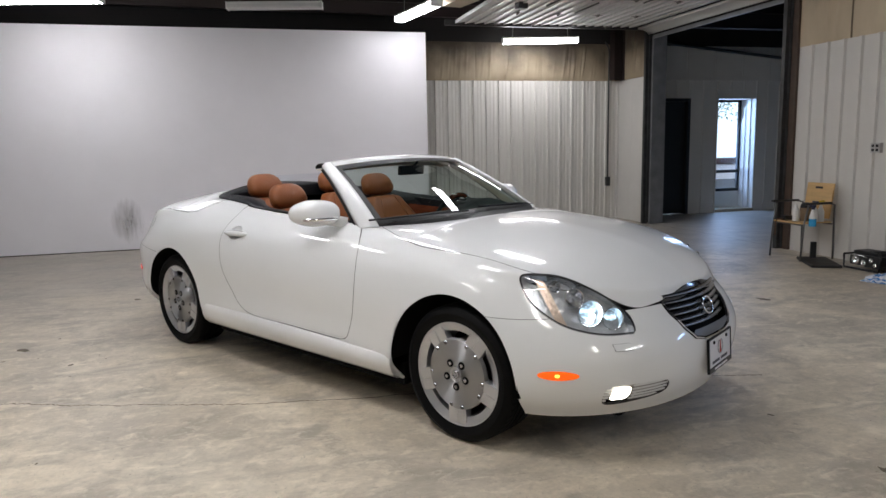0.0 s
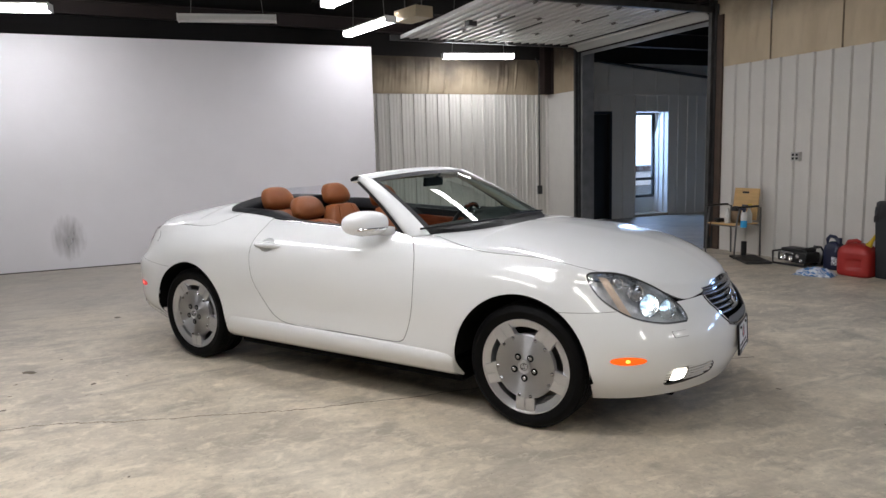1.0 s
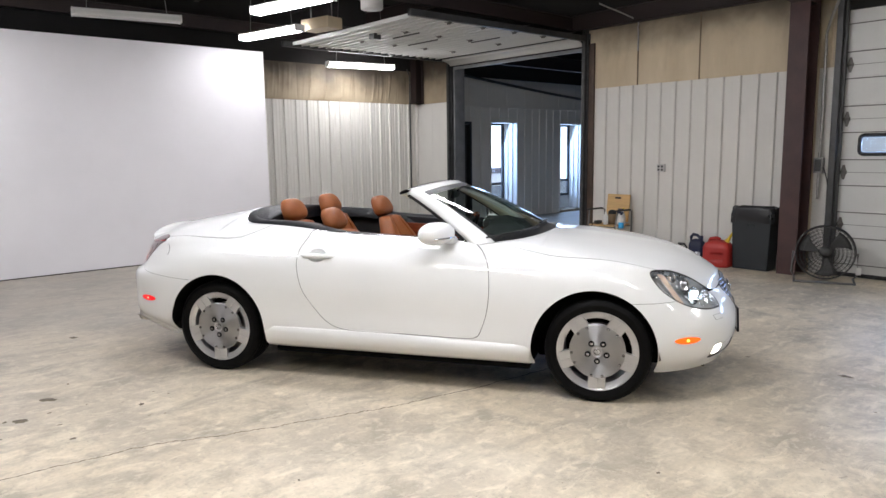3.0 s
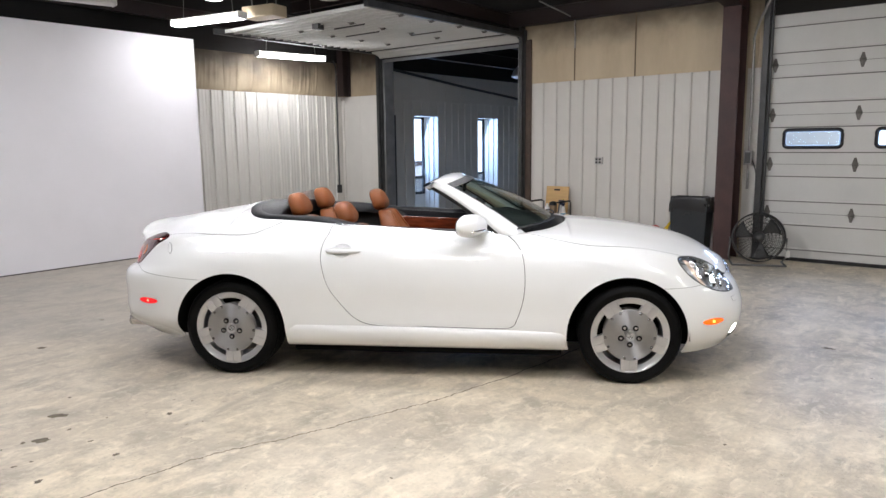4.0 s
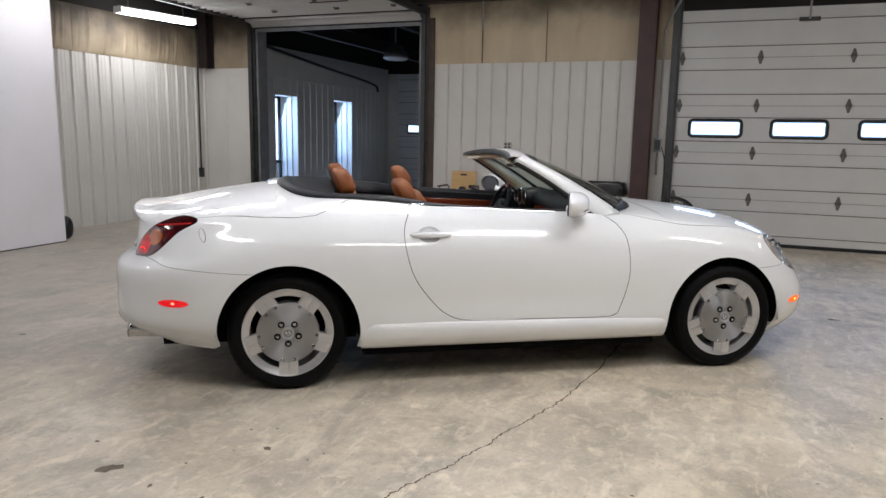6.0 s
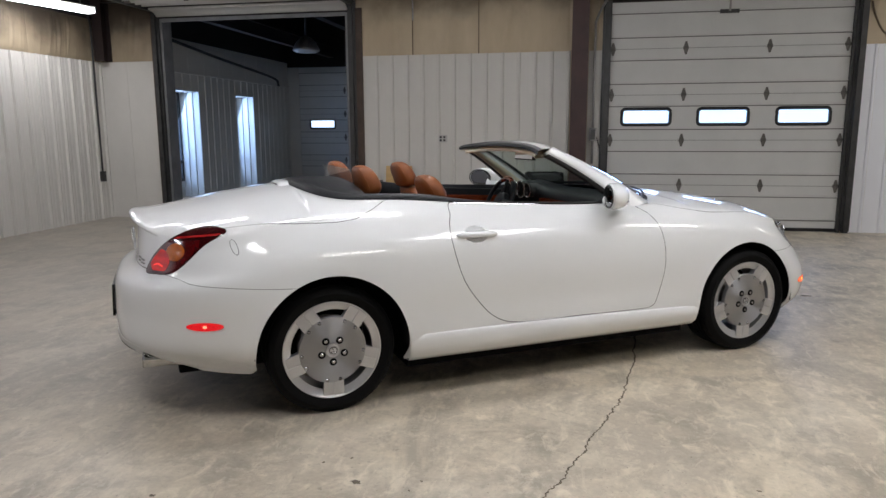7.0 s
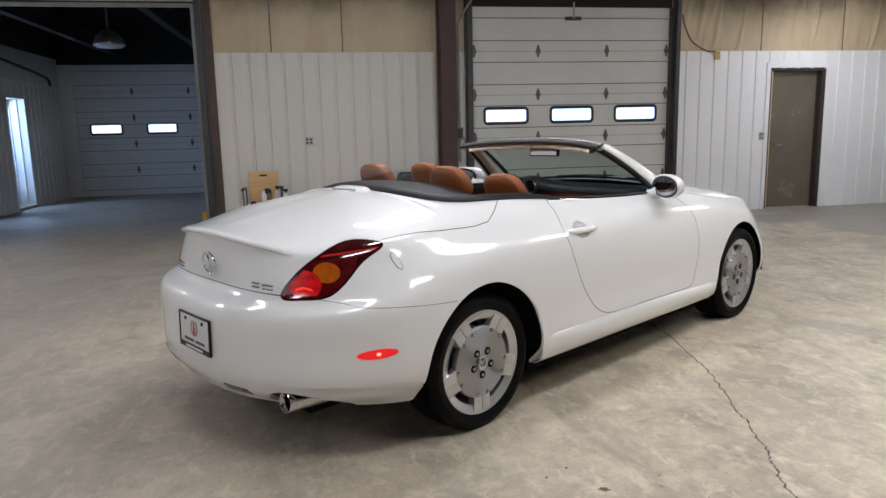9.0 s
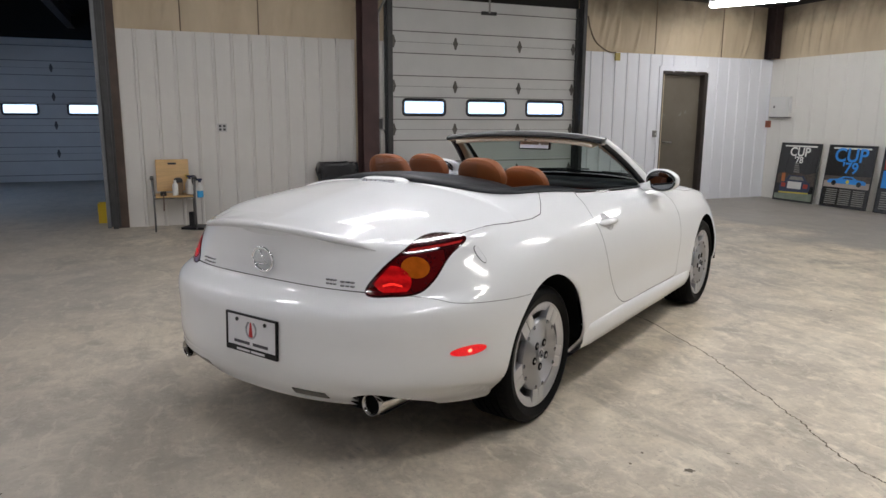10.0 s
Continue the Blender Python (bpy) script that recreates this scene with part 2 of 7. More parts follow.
M_CONCRETE = concrete()
M_WHITEWALL = material("white_board_paint", (0.875, 0.86, 0.895), 0.55, vary=0.02, scale=1.2, second=(0.83, 0.815, 0.845), rough_vary=0.05)
M_PANEL = material("ivory_steel_panel", (0.69, 0.67, 0.63), 0.42, vary=0.05, scale=2.2, fine=0.08, fine_scale=60, rough_vary=0.08)


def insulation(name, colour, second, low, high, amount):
    """Vinyl-faced batts: pale, blotched, with dark drifts that thin out downwards."""
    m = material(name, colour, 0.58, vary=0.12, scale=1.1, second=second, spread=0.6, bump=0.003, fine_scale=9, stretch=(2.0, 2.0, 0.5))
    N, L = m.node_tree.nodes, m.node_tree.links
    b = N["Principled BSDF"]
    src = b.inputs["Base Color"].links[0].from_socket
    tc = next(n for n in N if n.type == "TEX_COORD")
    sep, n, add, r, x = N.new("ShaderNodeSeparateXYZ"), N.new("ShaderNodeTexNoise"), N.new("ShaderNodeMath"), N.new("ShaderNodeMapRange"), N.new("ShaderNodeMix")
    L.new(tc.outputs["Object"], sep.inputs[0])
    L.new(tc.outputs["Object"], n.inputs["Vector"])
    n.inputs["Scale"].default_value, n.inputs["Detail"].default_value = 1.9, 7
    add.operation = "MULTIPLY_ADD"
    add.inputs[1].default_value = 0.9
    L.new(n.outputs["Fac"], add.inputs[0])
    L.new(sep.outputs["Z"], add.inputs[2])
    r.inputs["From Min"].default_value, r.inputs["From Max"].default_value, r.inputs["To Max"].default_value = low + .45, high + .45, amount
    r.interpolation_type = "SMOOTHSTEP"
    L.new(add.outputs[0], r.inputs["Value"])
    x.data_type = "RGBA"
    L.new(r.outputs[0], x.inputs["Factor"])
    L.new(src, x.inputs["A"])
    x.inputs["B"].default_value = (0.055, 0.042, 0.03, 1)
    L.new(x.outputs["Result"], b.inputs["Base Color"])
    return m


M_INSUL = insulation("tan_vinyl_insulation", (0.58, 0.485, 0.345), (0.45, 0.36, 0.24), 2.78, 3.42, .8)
M_INSULN = insulation("dark_vinyl_insulation", (0.42, 0.345, 0.24), (0.27, 0.21, 0.14), 2.52, 3.12, .93)
M_PANELS = material("ivory_painted_panel", (0.76, 0.745, 0.70), 0.45, vary=0.04, scale=2.2, fine=0.06, fine_scale=60)
M_PANELW = material("blue_white_steel_panel", (0.85, 0.865, 0.91), 0.34, vary=0.03, scale=2.2, fine=0.05, fine_scale=60, rough_vary=0.06)
# darker copy of the maroon primer, for the steel under the roof
M_STEELDK = material("dark_maroon_steel", (0.019, 0.010, 0.009), 0.6, vary=0.3, scale=4)
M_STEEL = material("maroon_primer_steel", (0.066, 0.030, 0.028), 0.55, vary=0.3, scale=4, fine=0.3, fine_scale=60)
M_DKSTEEL = material("dark_track_steel", (0.06, 0.06, 0.06), 0.45, 0.5, vary=0.3, scale=8)
M_CEIL = material("dark_ceiling", (0.012, 0.010, 0.009), 0.85, vary=0.4, scale=2.0)
M_DOORP = material("white_door_steel", (0.65, 0.65, 0.635), 0.4, vary=0.05, scale=2.5, fine=0.06, fine_scale=50)
M_GALV = material("galvanised_steel", (0.34, 0.33, 0.32), 0.4, 0.8, vary=0.25, scale=30)
M_TUBE = glow("lit_fluorescent_lens", (0.975, 0.965, 1.0), TUBE)
M_TUBEOLD = glow("aged_fluorescent_lens", (0.97, 0.96, 1.0), TUBE * 0.7)
M_TUBEWARM = glow("warm_fluorescent_lens", (1.0, 0.967, 0.92), TUBE)
M_TUBEOFF = material("unlit_fluorescent_lens", (0.62, 0.62, 0.60), 0.35, vary=0.04)
M_FIXT = material("white_fixture_steel", (0.7, 0.7, 0.68), 0.4, vary=0.04)


# ---- room ----
XE, YN, YS, XW = 6.37, 11.4, -3.5, -8.0       # inner faces of the walls
YO0, YO1, HDOOR = 7.32, 10.33, 3.05          # opening to the next bay
YD0, YD1 = 0.58, 3.64                        # closed overhead door
XB = 13.7                                    # far wall of the next bay
HPAN, HEAVE, HCEIL = 2.43, 3.30, 4.25

floor = part("floor", boxed(XW - 0.3, YS - 0.3, -0.2, XB + 0.3, YN + 0.9, 0), M_CONCRETE, smooth=False)
tagged(floor, "worn stained grey-beige concrete slab floor", "floor", kind="structure")


def wall(name, boxes, mat, label):
    bm = bmesh.new()
    for b in boxes:
        box(bm, *b)
    return tagged(part(name, bm, mat, smooth=False), label, "wall", kind="structure")


T = 0.22
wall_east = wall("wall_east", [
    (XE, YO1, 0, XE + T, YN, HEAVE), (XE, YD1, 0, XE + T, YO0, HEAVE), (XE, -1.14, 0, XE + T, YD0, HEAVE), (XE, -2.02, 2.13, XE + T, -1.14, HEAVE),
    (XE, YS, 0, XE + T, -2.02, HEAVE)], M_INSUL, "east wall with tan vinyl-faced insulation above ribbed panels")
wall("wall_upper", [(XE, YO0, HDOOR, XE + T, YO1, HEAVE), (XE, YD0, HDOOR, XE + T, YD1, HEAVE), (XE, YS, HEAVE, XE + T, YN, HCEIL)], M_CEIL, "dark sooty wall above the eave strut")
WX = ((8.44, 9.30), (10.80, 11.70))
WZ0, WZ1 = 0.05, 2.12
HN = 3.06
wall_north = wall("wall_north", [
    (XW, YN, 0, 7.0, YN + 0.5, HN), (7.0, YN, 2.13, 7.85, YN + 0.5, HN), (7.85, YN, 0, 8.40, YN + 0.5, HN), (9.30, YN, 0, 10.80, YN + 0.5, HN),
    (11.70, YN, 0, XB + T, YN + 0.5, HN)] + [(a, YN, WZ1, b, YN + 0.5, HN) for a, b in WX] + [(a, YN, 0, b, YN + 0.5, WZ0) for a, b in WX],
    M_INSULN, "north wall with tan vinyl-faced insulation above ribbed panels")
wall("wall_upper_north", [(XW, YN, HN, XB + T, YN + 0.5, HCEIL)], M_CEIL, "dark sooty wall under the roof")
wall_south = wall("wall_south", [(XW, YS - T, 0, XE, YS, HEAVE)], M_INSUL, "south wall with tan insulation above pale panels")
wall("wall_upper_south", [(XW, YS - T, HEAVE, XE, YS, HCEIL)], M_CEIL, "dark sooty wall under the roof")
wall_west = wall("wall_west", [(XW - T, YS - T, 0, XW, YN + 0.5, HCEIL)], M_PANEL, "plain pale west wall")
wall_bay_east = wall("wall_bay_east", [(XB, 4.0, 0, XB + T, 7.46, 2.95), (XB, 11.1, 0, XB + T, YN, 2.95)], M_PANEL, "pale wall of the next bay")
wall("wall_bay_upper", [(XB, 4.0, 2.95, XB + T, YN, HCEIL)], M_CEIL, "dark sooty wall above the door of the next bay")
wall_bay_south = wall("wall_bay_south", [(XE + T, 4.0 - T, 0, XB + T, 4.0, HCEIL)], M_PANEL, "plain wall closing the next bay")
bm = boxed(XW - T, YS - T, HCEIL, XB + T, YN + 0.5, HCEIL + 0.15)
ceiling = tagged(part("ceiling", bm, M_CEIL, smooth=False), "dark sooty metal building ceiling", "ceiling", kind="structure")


def rib_sheet(width, height, rib=0.03, depth=0.018, minor=0, mat=None):
    """One steel wall sheet: flat pan with a raised rib along one edge and low stiffening ribs. Local x along the wall, y out into the room."""
    bm = bmesh.new()
    q = min(0.012, rib * 0.25)
    prof = [(0.0, 0.002), (q, 0.002 + depth), (rib - q, 0.002 + depth), (rib, 0.003)]
    for k in range(minor):
        c = rib + (width - rib) * (k + 1) / (minor + 1)
        prof += [(c - 0.022, 0.003), (c - 0.014, 0.008), (c + 0.014, 0.008), (c + 0.022, 0.003)]
    prof += [(width - 0.001, 0.003)]
    grid(bm, [[(x, y, 0.0) for x, y in prof], [(x, y, height) for x, y in prof]])
    bm.verts.ensure_lookup_table()
    bmesh.ops.recalc_face_normals(bm, faces=bm.faces)
    me = bpy.data.meshes.new("wall_sheet")
    bm.to_mesh(me)
    bm.free()
    me.materials.append(mat or M_PANEL)
    return me


def sheets(parent, start, along, n, me, width):
    """Sheets side by side from start, to the right as one faces the wall (along: turn about z in degrees)."""
    for i in range(n):
        m = pose(*start, 0, 0, along) @ pose(i * width, 0, 0)
        share("wall_sheet", me, parent, m)


def fill(parent, p0, p1, height, z0=0.0, width=0.272, rib=0.03, depth=0.018, minor=0, mat=None):
    a, b = Vector((*p0, z0)), Vector((*p1, z0))
    d = b - a
    n = max(1, round(d.length / width))
    w = d.length / n
    sheets(parent, a, math.degrees(math.atan2(d.y, d.x)), n, rib_sheet(w, height, rib, depth, minor, mat), w)


# sheets face into the room: their y points left of the way along
fill(wall_east, (XE, 4.145), (XE, 7.1155), HPAN, width=0.2285, rib=0.045, depth=0.026)
fill(wall_east, (XE, YD1 + 0.075), (XE, 3.9), HPAN, width=0.20, rib=0.03, depth=.012)
fill(wall_east, (XE, 10.47), (XE, YN), HPAN, width=0.46, rib=0.02, depth=0.003)
fill(wall_east, (XE, -1.10), (XE, YD0 - 0.06), HPAN, width=0.23, rib=0.045, depth=0.015, mat=M_PANELW)
fill(wall_east, (XE, -2.06 + 0.0), (XE, -1.10), HPAN - 2.16, z0=2.16, width=0.23, rib=0.045, depth=0.015, mat=M_PANELW)
fill(wall_east, (XE, YS), (XE, -2.06), HPAN, width=0.23, rib=0.045, depth=0.015, mat=M_PANELW)
fill(wall_north, (6.368, YN), (2.35, YN), HPAN, width=0.2245, rib=0.042, depth=0.034, minor=2)
fill(wall_south, (XW, YS), (XE, YS), HPAN, width=0.30, rib=0.04, depth=0.008, mat=M_PANELS)
# sheets of the next bay, over, between and in the window recesses
fill(wall_north, (7.0, YN), (XE + T, YN), 2.44, width=0.3, rib=0.04)
fill(wall_north, (8.44, YN), (7.85, YN), 2.44, width=0.27, rib=0.04)
fill(wall_north, (10.80, YN), (9.30, YN), 2.44, width=0.25, rib=0.04)
fill(wall_north, (XB, YN), (11.70, YN), 2.44, width=0.25, rib=0.04)
for a, b in WX:
    fill(wall_north, (b, YN), (a, YN), 2.44 - WZ1, z0=WZ1, width=0.30, rib=0.04, depth=0.012)
    fill(wall_north, (a, YN + 0.44), (a, YN), WZ1 - WZ0, z0=WZ0, width=0.13, rib=0.04, depth=0.022, mat=M_PANEL)
    fill(wall_north, (b, YN), (b, YN + 0.44), WZ1 - WZ0, z0=WZ0, width=0.13, rib=0.04, depth=0.022, mat=M_PANEL)
fill(wall_north, (7.85, YN), (7.0, YN), 0.31, z0=2.13, width=0.28, rib=0.04, depth=0.012)


def batt(parent, a, b, z0, z1, mat, seed, bulge=.035, fold=.045, pleat=11):
    """A billowing length of vinyl-faced insulation from a to b, with folds; it swells to the left of the way along."""
    a, b = Vector((*a, 0)), Vector((*b, 0))
    d = b - a
    L = d.length
    out = Vector((-d.y, d.x, 0)) / L
    n, m = max(8, int(L / .016)), 22
    bm = bmesh.new()
    rows = []
    for j in range(m + 1):
        v = j / m
        row = []
        for i in range(n + 1):
            u = i / n
            e = (4 * u * (1 - u)) ** .6 * (4 * v * (1 - v)) ** .5
            w = noise.noise(Vector((u * L * 4.5, v * 1.3 + seed, seed * 3.1)))
            f = max(0, noise.noise(Vector((u * L * pleat + v * 1.5, v * .8, seed * 7.7)))) ** 1.5
            p = a + d * u + out * (.004 + bulge * e * (1 + .5 * w) + fold * f * e)
            row.append((p.x, p.y, z0 + (z1 - z0) * v))
        rows.append(row)
    grid(bm, rows)
    bmesh.ops.recalc_face_normals(bm, faces=bm.faces)
    part("insulation_batt", bm, mat, parent)


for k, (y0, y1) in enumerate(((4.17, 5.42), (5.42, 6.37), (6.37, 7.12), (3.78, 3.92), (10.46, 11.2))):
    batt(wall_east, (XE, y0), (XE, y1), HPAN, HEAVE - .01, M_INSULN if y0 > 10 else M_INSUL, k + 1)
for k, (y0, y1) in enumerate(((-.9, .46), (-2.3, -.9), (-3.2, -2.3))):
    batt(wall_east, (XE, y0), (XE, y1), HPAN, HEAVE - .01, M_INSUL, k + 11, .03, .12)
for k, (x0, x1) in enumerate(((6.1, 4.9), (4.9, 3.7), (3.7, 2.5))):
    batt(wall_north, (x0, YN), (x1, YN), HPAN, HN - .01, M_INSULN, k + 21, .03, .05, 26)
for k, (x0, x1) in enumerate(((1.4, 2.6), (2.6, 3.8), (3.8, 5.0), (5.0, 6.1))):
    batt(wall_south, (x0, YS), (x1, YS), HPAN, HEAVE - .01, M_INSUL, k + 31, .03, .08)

fill(wall_north, (XB, YN), (XE + T, YN), .56, z0=2.5, width=.6, depth=.006)

# white board wall
bm = boxed(-8.0, 10.5, 0.0, 2.63, 10.56, 3.05, 0.004)
tagged(part("wall_board", bm, M_WHITEWALL, smooth=False), "tall white painted board wall used as a photo backdrop", "wall", kind="structure")
bm = boxed(-8.0, 10.494, 0.0, 2.63, 10.499, 0.012)
tagged(part("baseboard", bm, M_BLACK, smooth=False), "thin black line at the foot of the white board", "baseboard", kind="structure")


def steel_beam(name, a, b, depth, width, label):
    """I-beam between two places."""
    bm = bmesh.new()
    L = (Vector(b) - Vector(a)).length
    t = 0.012
    box(bm, 0, -width / 2, -depth / 2, L, width / 2, -depth / 2 + t)
    box(bm, 0, -width / 2, depth / 2 - t, L, width / 2, depth / 2)
    box(bm, 0, -t / 2, -depth / 2 + t, L, t / 2, depth / 2 - t)
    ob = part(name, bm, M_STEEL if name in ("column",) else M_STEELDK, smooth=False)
    d = (Vector(b) - Vector(a)).normalized()
    q = d.to_track_quat("X", "Z")
    ob.matrix_basis = Matrix.Translation(a) @ q.to_matrix().to_4x4()
    return tagged(ob, label, "beam", kind="structure")


steel_beam("column", (XE - 0.20, 4.02, 0), (XE - 0.20, 4.02, 3.35), 0.30, 0.22, "maroon painted steel column at the wall")
steel_beam("rafter", (XE - 0.12, 4.02, 3.35), (0.0, 4.02, 4.0), 0.42, 0.2, "maroon steel roof rafter")
steel_beam("rafter", (XW, 4.02, 3.35), (0.0, 4.02, 4.0), 0.42, 0.2, "maroon steel roof rafter")
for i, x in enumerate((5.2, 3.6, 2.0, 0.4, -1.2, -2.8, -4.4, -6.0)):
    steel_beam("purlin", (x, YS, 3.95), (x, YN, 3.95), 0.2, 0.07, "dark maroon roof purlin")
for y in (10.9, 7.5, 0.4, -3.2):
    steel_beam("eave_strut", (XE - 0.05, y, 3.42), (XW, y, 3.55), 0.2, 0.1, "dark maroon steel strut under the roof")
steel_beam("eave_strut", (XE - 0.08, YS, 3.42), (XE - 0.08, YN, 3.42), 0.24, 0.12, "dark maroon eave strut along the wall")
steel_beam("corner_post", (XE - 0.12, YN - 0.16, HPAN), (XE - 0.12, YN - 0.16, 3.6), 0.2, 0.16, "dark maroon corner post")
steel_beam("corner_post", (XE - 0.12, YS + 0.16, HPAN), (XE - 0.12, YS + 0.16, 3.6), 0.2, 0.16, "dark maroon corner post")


M_POST = material("brown_post_paint", (0.075, 0.048, 0.034), 0.55, vary=0.35, scale=5, fine=0.2, fine_scale=50)
M_JAMB = material("grey_jamb_steel", (0.20, 0.205, 0.215), 0.42, 0.2, vary=0.2, scale=6)
for y0, y1 in ((7.118, 7.275), (10.375, 10.468)):
    tagged(part("trim", boxed(XE - .035, y0, 0, XE + .002, y1, 3.10, .004), M_POST, smooth=False), "brown painted post beside the opening", "trim", kind="structure")

# overhead doors
M_SEAMSHADE = material("seam_and_ridge_shade", (0.14, 0.135, 0.13), 0.6, vary=0.2)
def overhead_door(name, y0, y1, height, x, windows, label, rows=5, mat=M_DOORP):
    """A sectional door hanging in a plane of constant x, seen from lower x."""
    d = thing(name, label, "garage door", pose(x, 0, 0), kind="structure")
    h = height / rows
    for r in range(rows):
        z0, z1 = r * h, (r + 1) * h
        bm = bmesh.new()
        glazed = windows and r == windows[0]
        ya, yb = z0 + 0.25 * h, z0 + 0.76 * h
        box(bm, 0, y0, z0 + 0.003, 0.01, y1, ya, 0.002)
        box(bm, 0, y0, yb, 0.01, y1, z1 - 0.003, 0.002)
        box(bm, 0.01, y0, z0, 0.04, y1, ya)
        box(bm, 0.01, y0, yb, 0.04, y1, z1)
        if glazed:
            zc, zd = windows[1], windows[2]
            box(bm, 0, y0, ya, 0.04, y1, zc)
            box(bm, 0, y0, zd, 0.04, y1, yb)
            edges = [y0] + [v for w in windows[3] for v in w] + [y1]
            for e0, e1 in zip(edges[::2], edges[1::2]):
                box(bm, 0, e0, zc, 0.04, e1, zd)
        else:
            box(bm, 0, y0, ya, 0.04, y1, yb)
        for zb in (ya, yb):
            box(bm, -0.018, y0, zb - 0.002, 0.004, y1, zb + 0.014, 0.004)
            # dark strip under each ridge paints in the ridge's shadow
            box(bm, -0.004, y0, zb - 0.014, 0.004, y1, zb - 0.002, 0, None, 1)
        box(bm, -0.0015, y0, z1 - 0.004, 0.004, y1, z1 + 0.001, 0, None, 1)
        part("section", bm, [mat, M_SEAMSHADE], d, smooth=False)
        if glazed:
            for w0, w1 in windows[3]:
                fr = bmesh.new()
                cr = 0.035
                ring = []
                for cy, cz, a0 in ((w1 - cr, zd - cr, 0), (w0 + cr, zd - cr, 90), (w0 + cr, zc + cr, 180), (w1 - cr, zc + cr, 270)):
                    ring += [(0, cy + (cr + .012) * math.cos(radians(a0 + 18 * q)), cz + (cr + .012) * math.sin(radians(a0 + 18 * q))) for q in range(6)]
                tube(fr, ring, .024, 8, True)
                for v in fr.verts:
                    v.co.x = v.co.x * .6 + .004
                win = part("window", fr, M_BLACK, d, "black rubber framed door window")
                pane = part("pane", boxed(0.012, w0, zc, 0.018, w1, zd), M_CLEAR, win, smooth=False)
                pane.visible_shadow = False
    return d


def hinge_mesh():
    bm = bmesh.new()
    box(bm, -0.012, -0.035, -0.02, 0.0, 0.035, 0.02, 0.004)
    v = [bm.verts.new(p) for p in ((-0.008, -0.03, 0.02), (-0.008, 0.03, 0.02), (-0.008, 0.012, 0.085), (-0.008, -0.012, 0.085))]
    bm.faces.new(v)
    w = [bm.verts.new((-0.008, p.co.y, -p.co.z)) for p in v]
    bm.faces.new(w)
    tube(bm, [(-0.02, -0.03, 0), (-0.02, 0.03, 0)], 0.011)
    me = bpy.data.meshes.new("hinge")
    bm.to_mesh(me)
    bm.free()
    me.materials.append(material("dull_hinge_steel", (0.15, 0.14, 0.13), 0.5, 0.6, vary=0.3, scale=30))
    return me


ME_HINGE = hinge_mesh()
DW = ((2.80, 3.42), (1.80, 2.42), (0.79, 1.42))
door_1 = overhead_door("door_1", YD0, YD1, HDOOR, XE + 0.03, (2, 1.44, 1.63, sorted(DW)), "closed white sectional overhead door with three small windows")
part("bottom_seal", boxed(-.022, YD0 + .01, 0.0, .02, YD1 - .01, .045, .006), M_BLACK, door_1, "black rubber seal at the foot", smooth=False)
for y in (2.63, 1.58):
    for z in (0.61, 1.22, 1.83, 2.44):
        share("hinge", ME_HINGE, door_1, pose(0, y, z))
for y in (YD0 + 0.06, YD1 - 0.06):
    for z in (0.61, 1.22, 1.83, 2.44):
        share("hinge", ME_HINGE, door_1, pose(0, y, z))
door_2 = overhead_door("door_2", 7.46, 11.1, 2.95, XB + 0.03, (2, 1.42, 1.62, [(7.75, 8.39), (8.97, 9.60), (10.17, 10.82)]), "closed white sectional overhead door of the next bay")
for y in (8.65, 9.88):
    for z in (0.59, 1.18, 1.77, 2.36):
        share("hinge", ME_HINGE, door_2, pose(0, y, z))


def door_track(y, x_in, label):
    """Upright steel track with angle bracket beside a door."""
    bm = bmesh.new()
    box(bm, x_in - 0.10, y - 0.03, 0, x_in - 0.005, y + 0.03, HDOOR + 0.25, 0.003)
    box(bm, x_in - 0.05, y - 0.06, 0.02, x_in - 0.004, y + 0.055, HDOOR + 0.2, 0.003)
    return tagged(part("door_track", bm, M_DKSTEEL, smooth=False), label, "door track", kind="structure")


for y in (YD0, YD1):
    bm = boxed(XE - 0.02, y - 0.022, 0, XE + 0.029, y + 0.022, HDOOR, 0.003)
    tagged(part("trim", bm, M_DKSTEEL, smooth=False), "dark steel stop beside the overhead door", "trim", kind="structure")
door_track(YD0 - 0.07, XE, "dark steel overhead door track")
door_track(YD1 + 0.03, XE, "dark steel overhead door track")
for y in (YO0 - 0.05, YO1 + 0.05):
    door_track(y, XE, "dark steel overhead door track at the opening")
bm = boxed(XE - .012, YO0 + .05, HDOOR - .05, XE + .012, YO1 - .05, HDOOR + .004, .004)
tagged(part("trim", bm, M_JAMB, smooth=False), "grey steel strip along the head of the opening", "trim", kind="structure")
for y, s in ((YO0, 1), (YO1, -1)):
    bm = boxed(XE - 0.01, min(y, y + 0.05 * s), 0, XE + T + 0.02, max(y, y + 0.05 * s), HDOOR, 0.004)
    tagged(part("trim", bm, M_JAMB, smooth=False), "grey steel jamb of the opening", "trim", kind="structure")

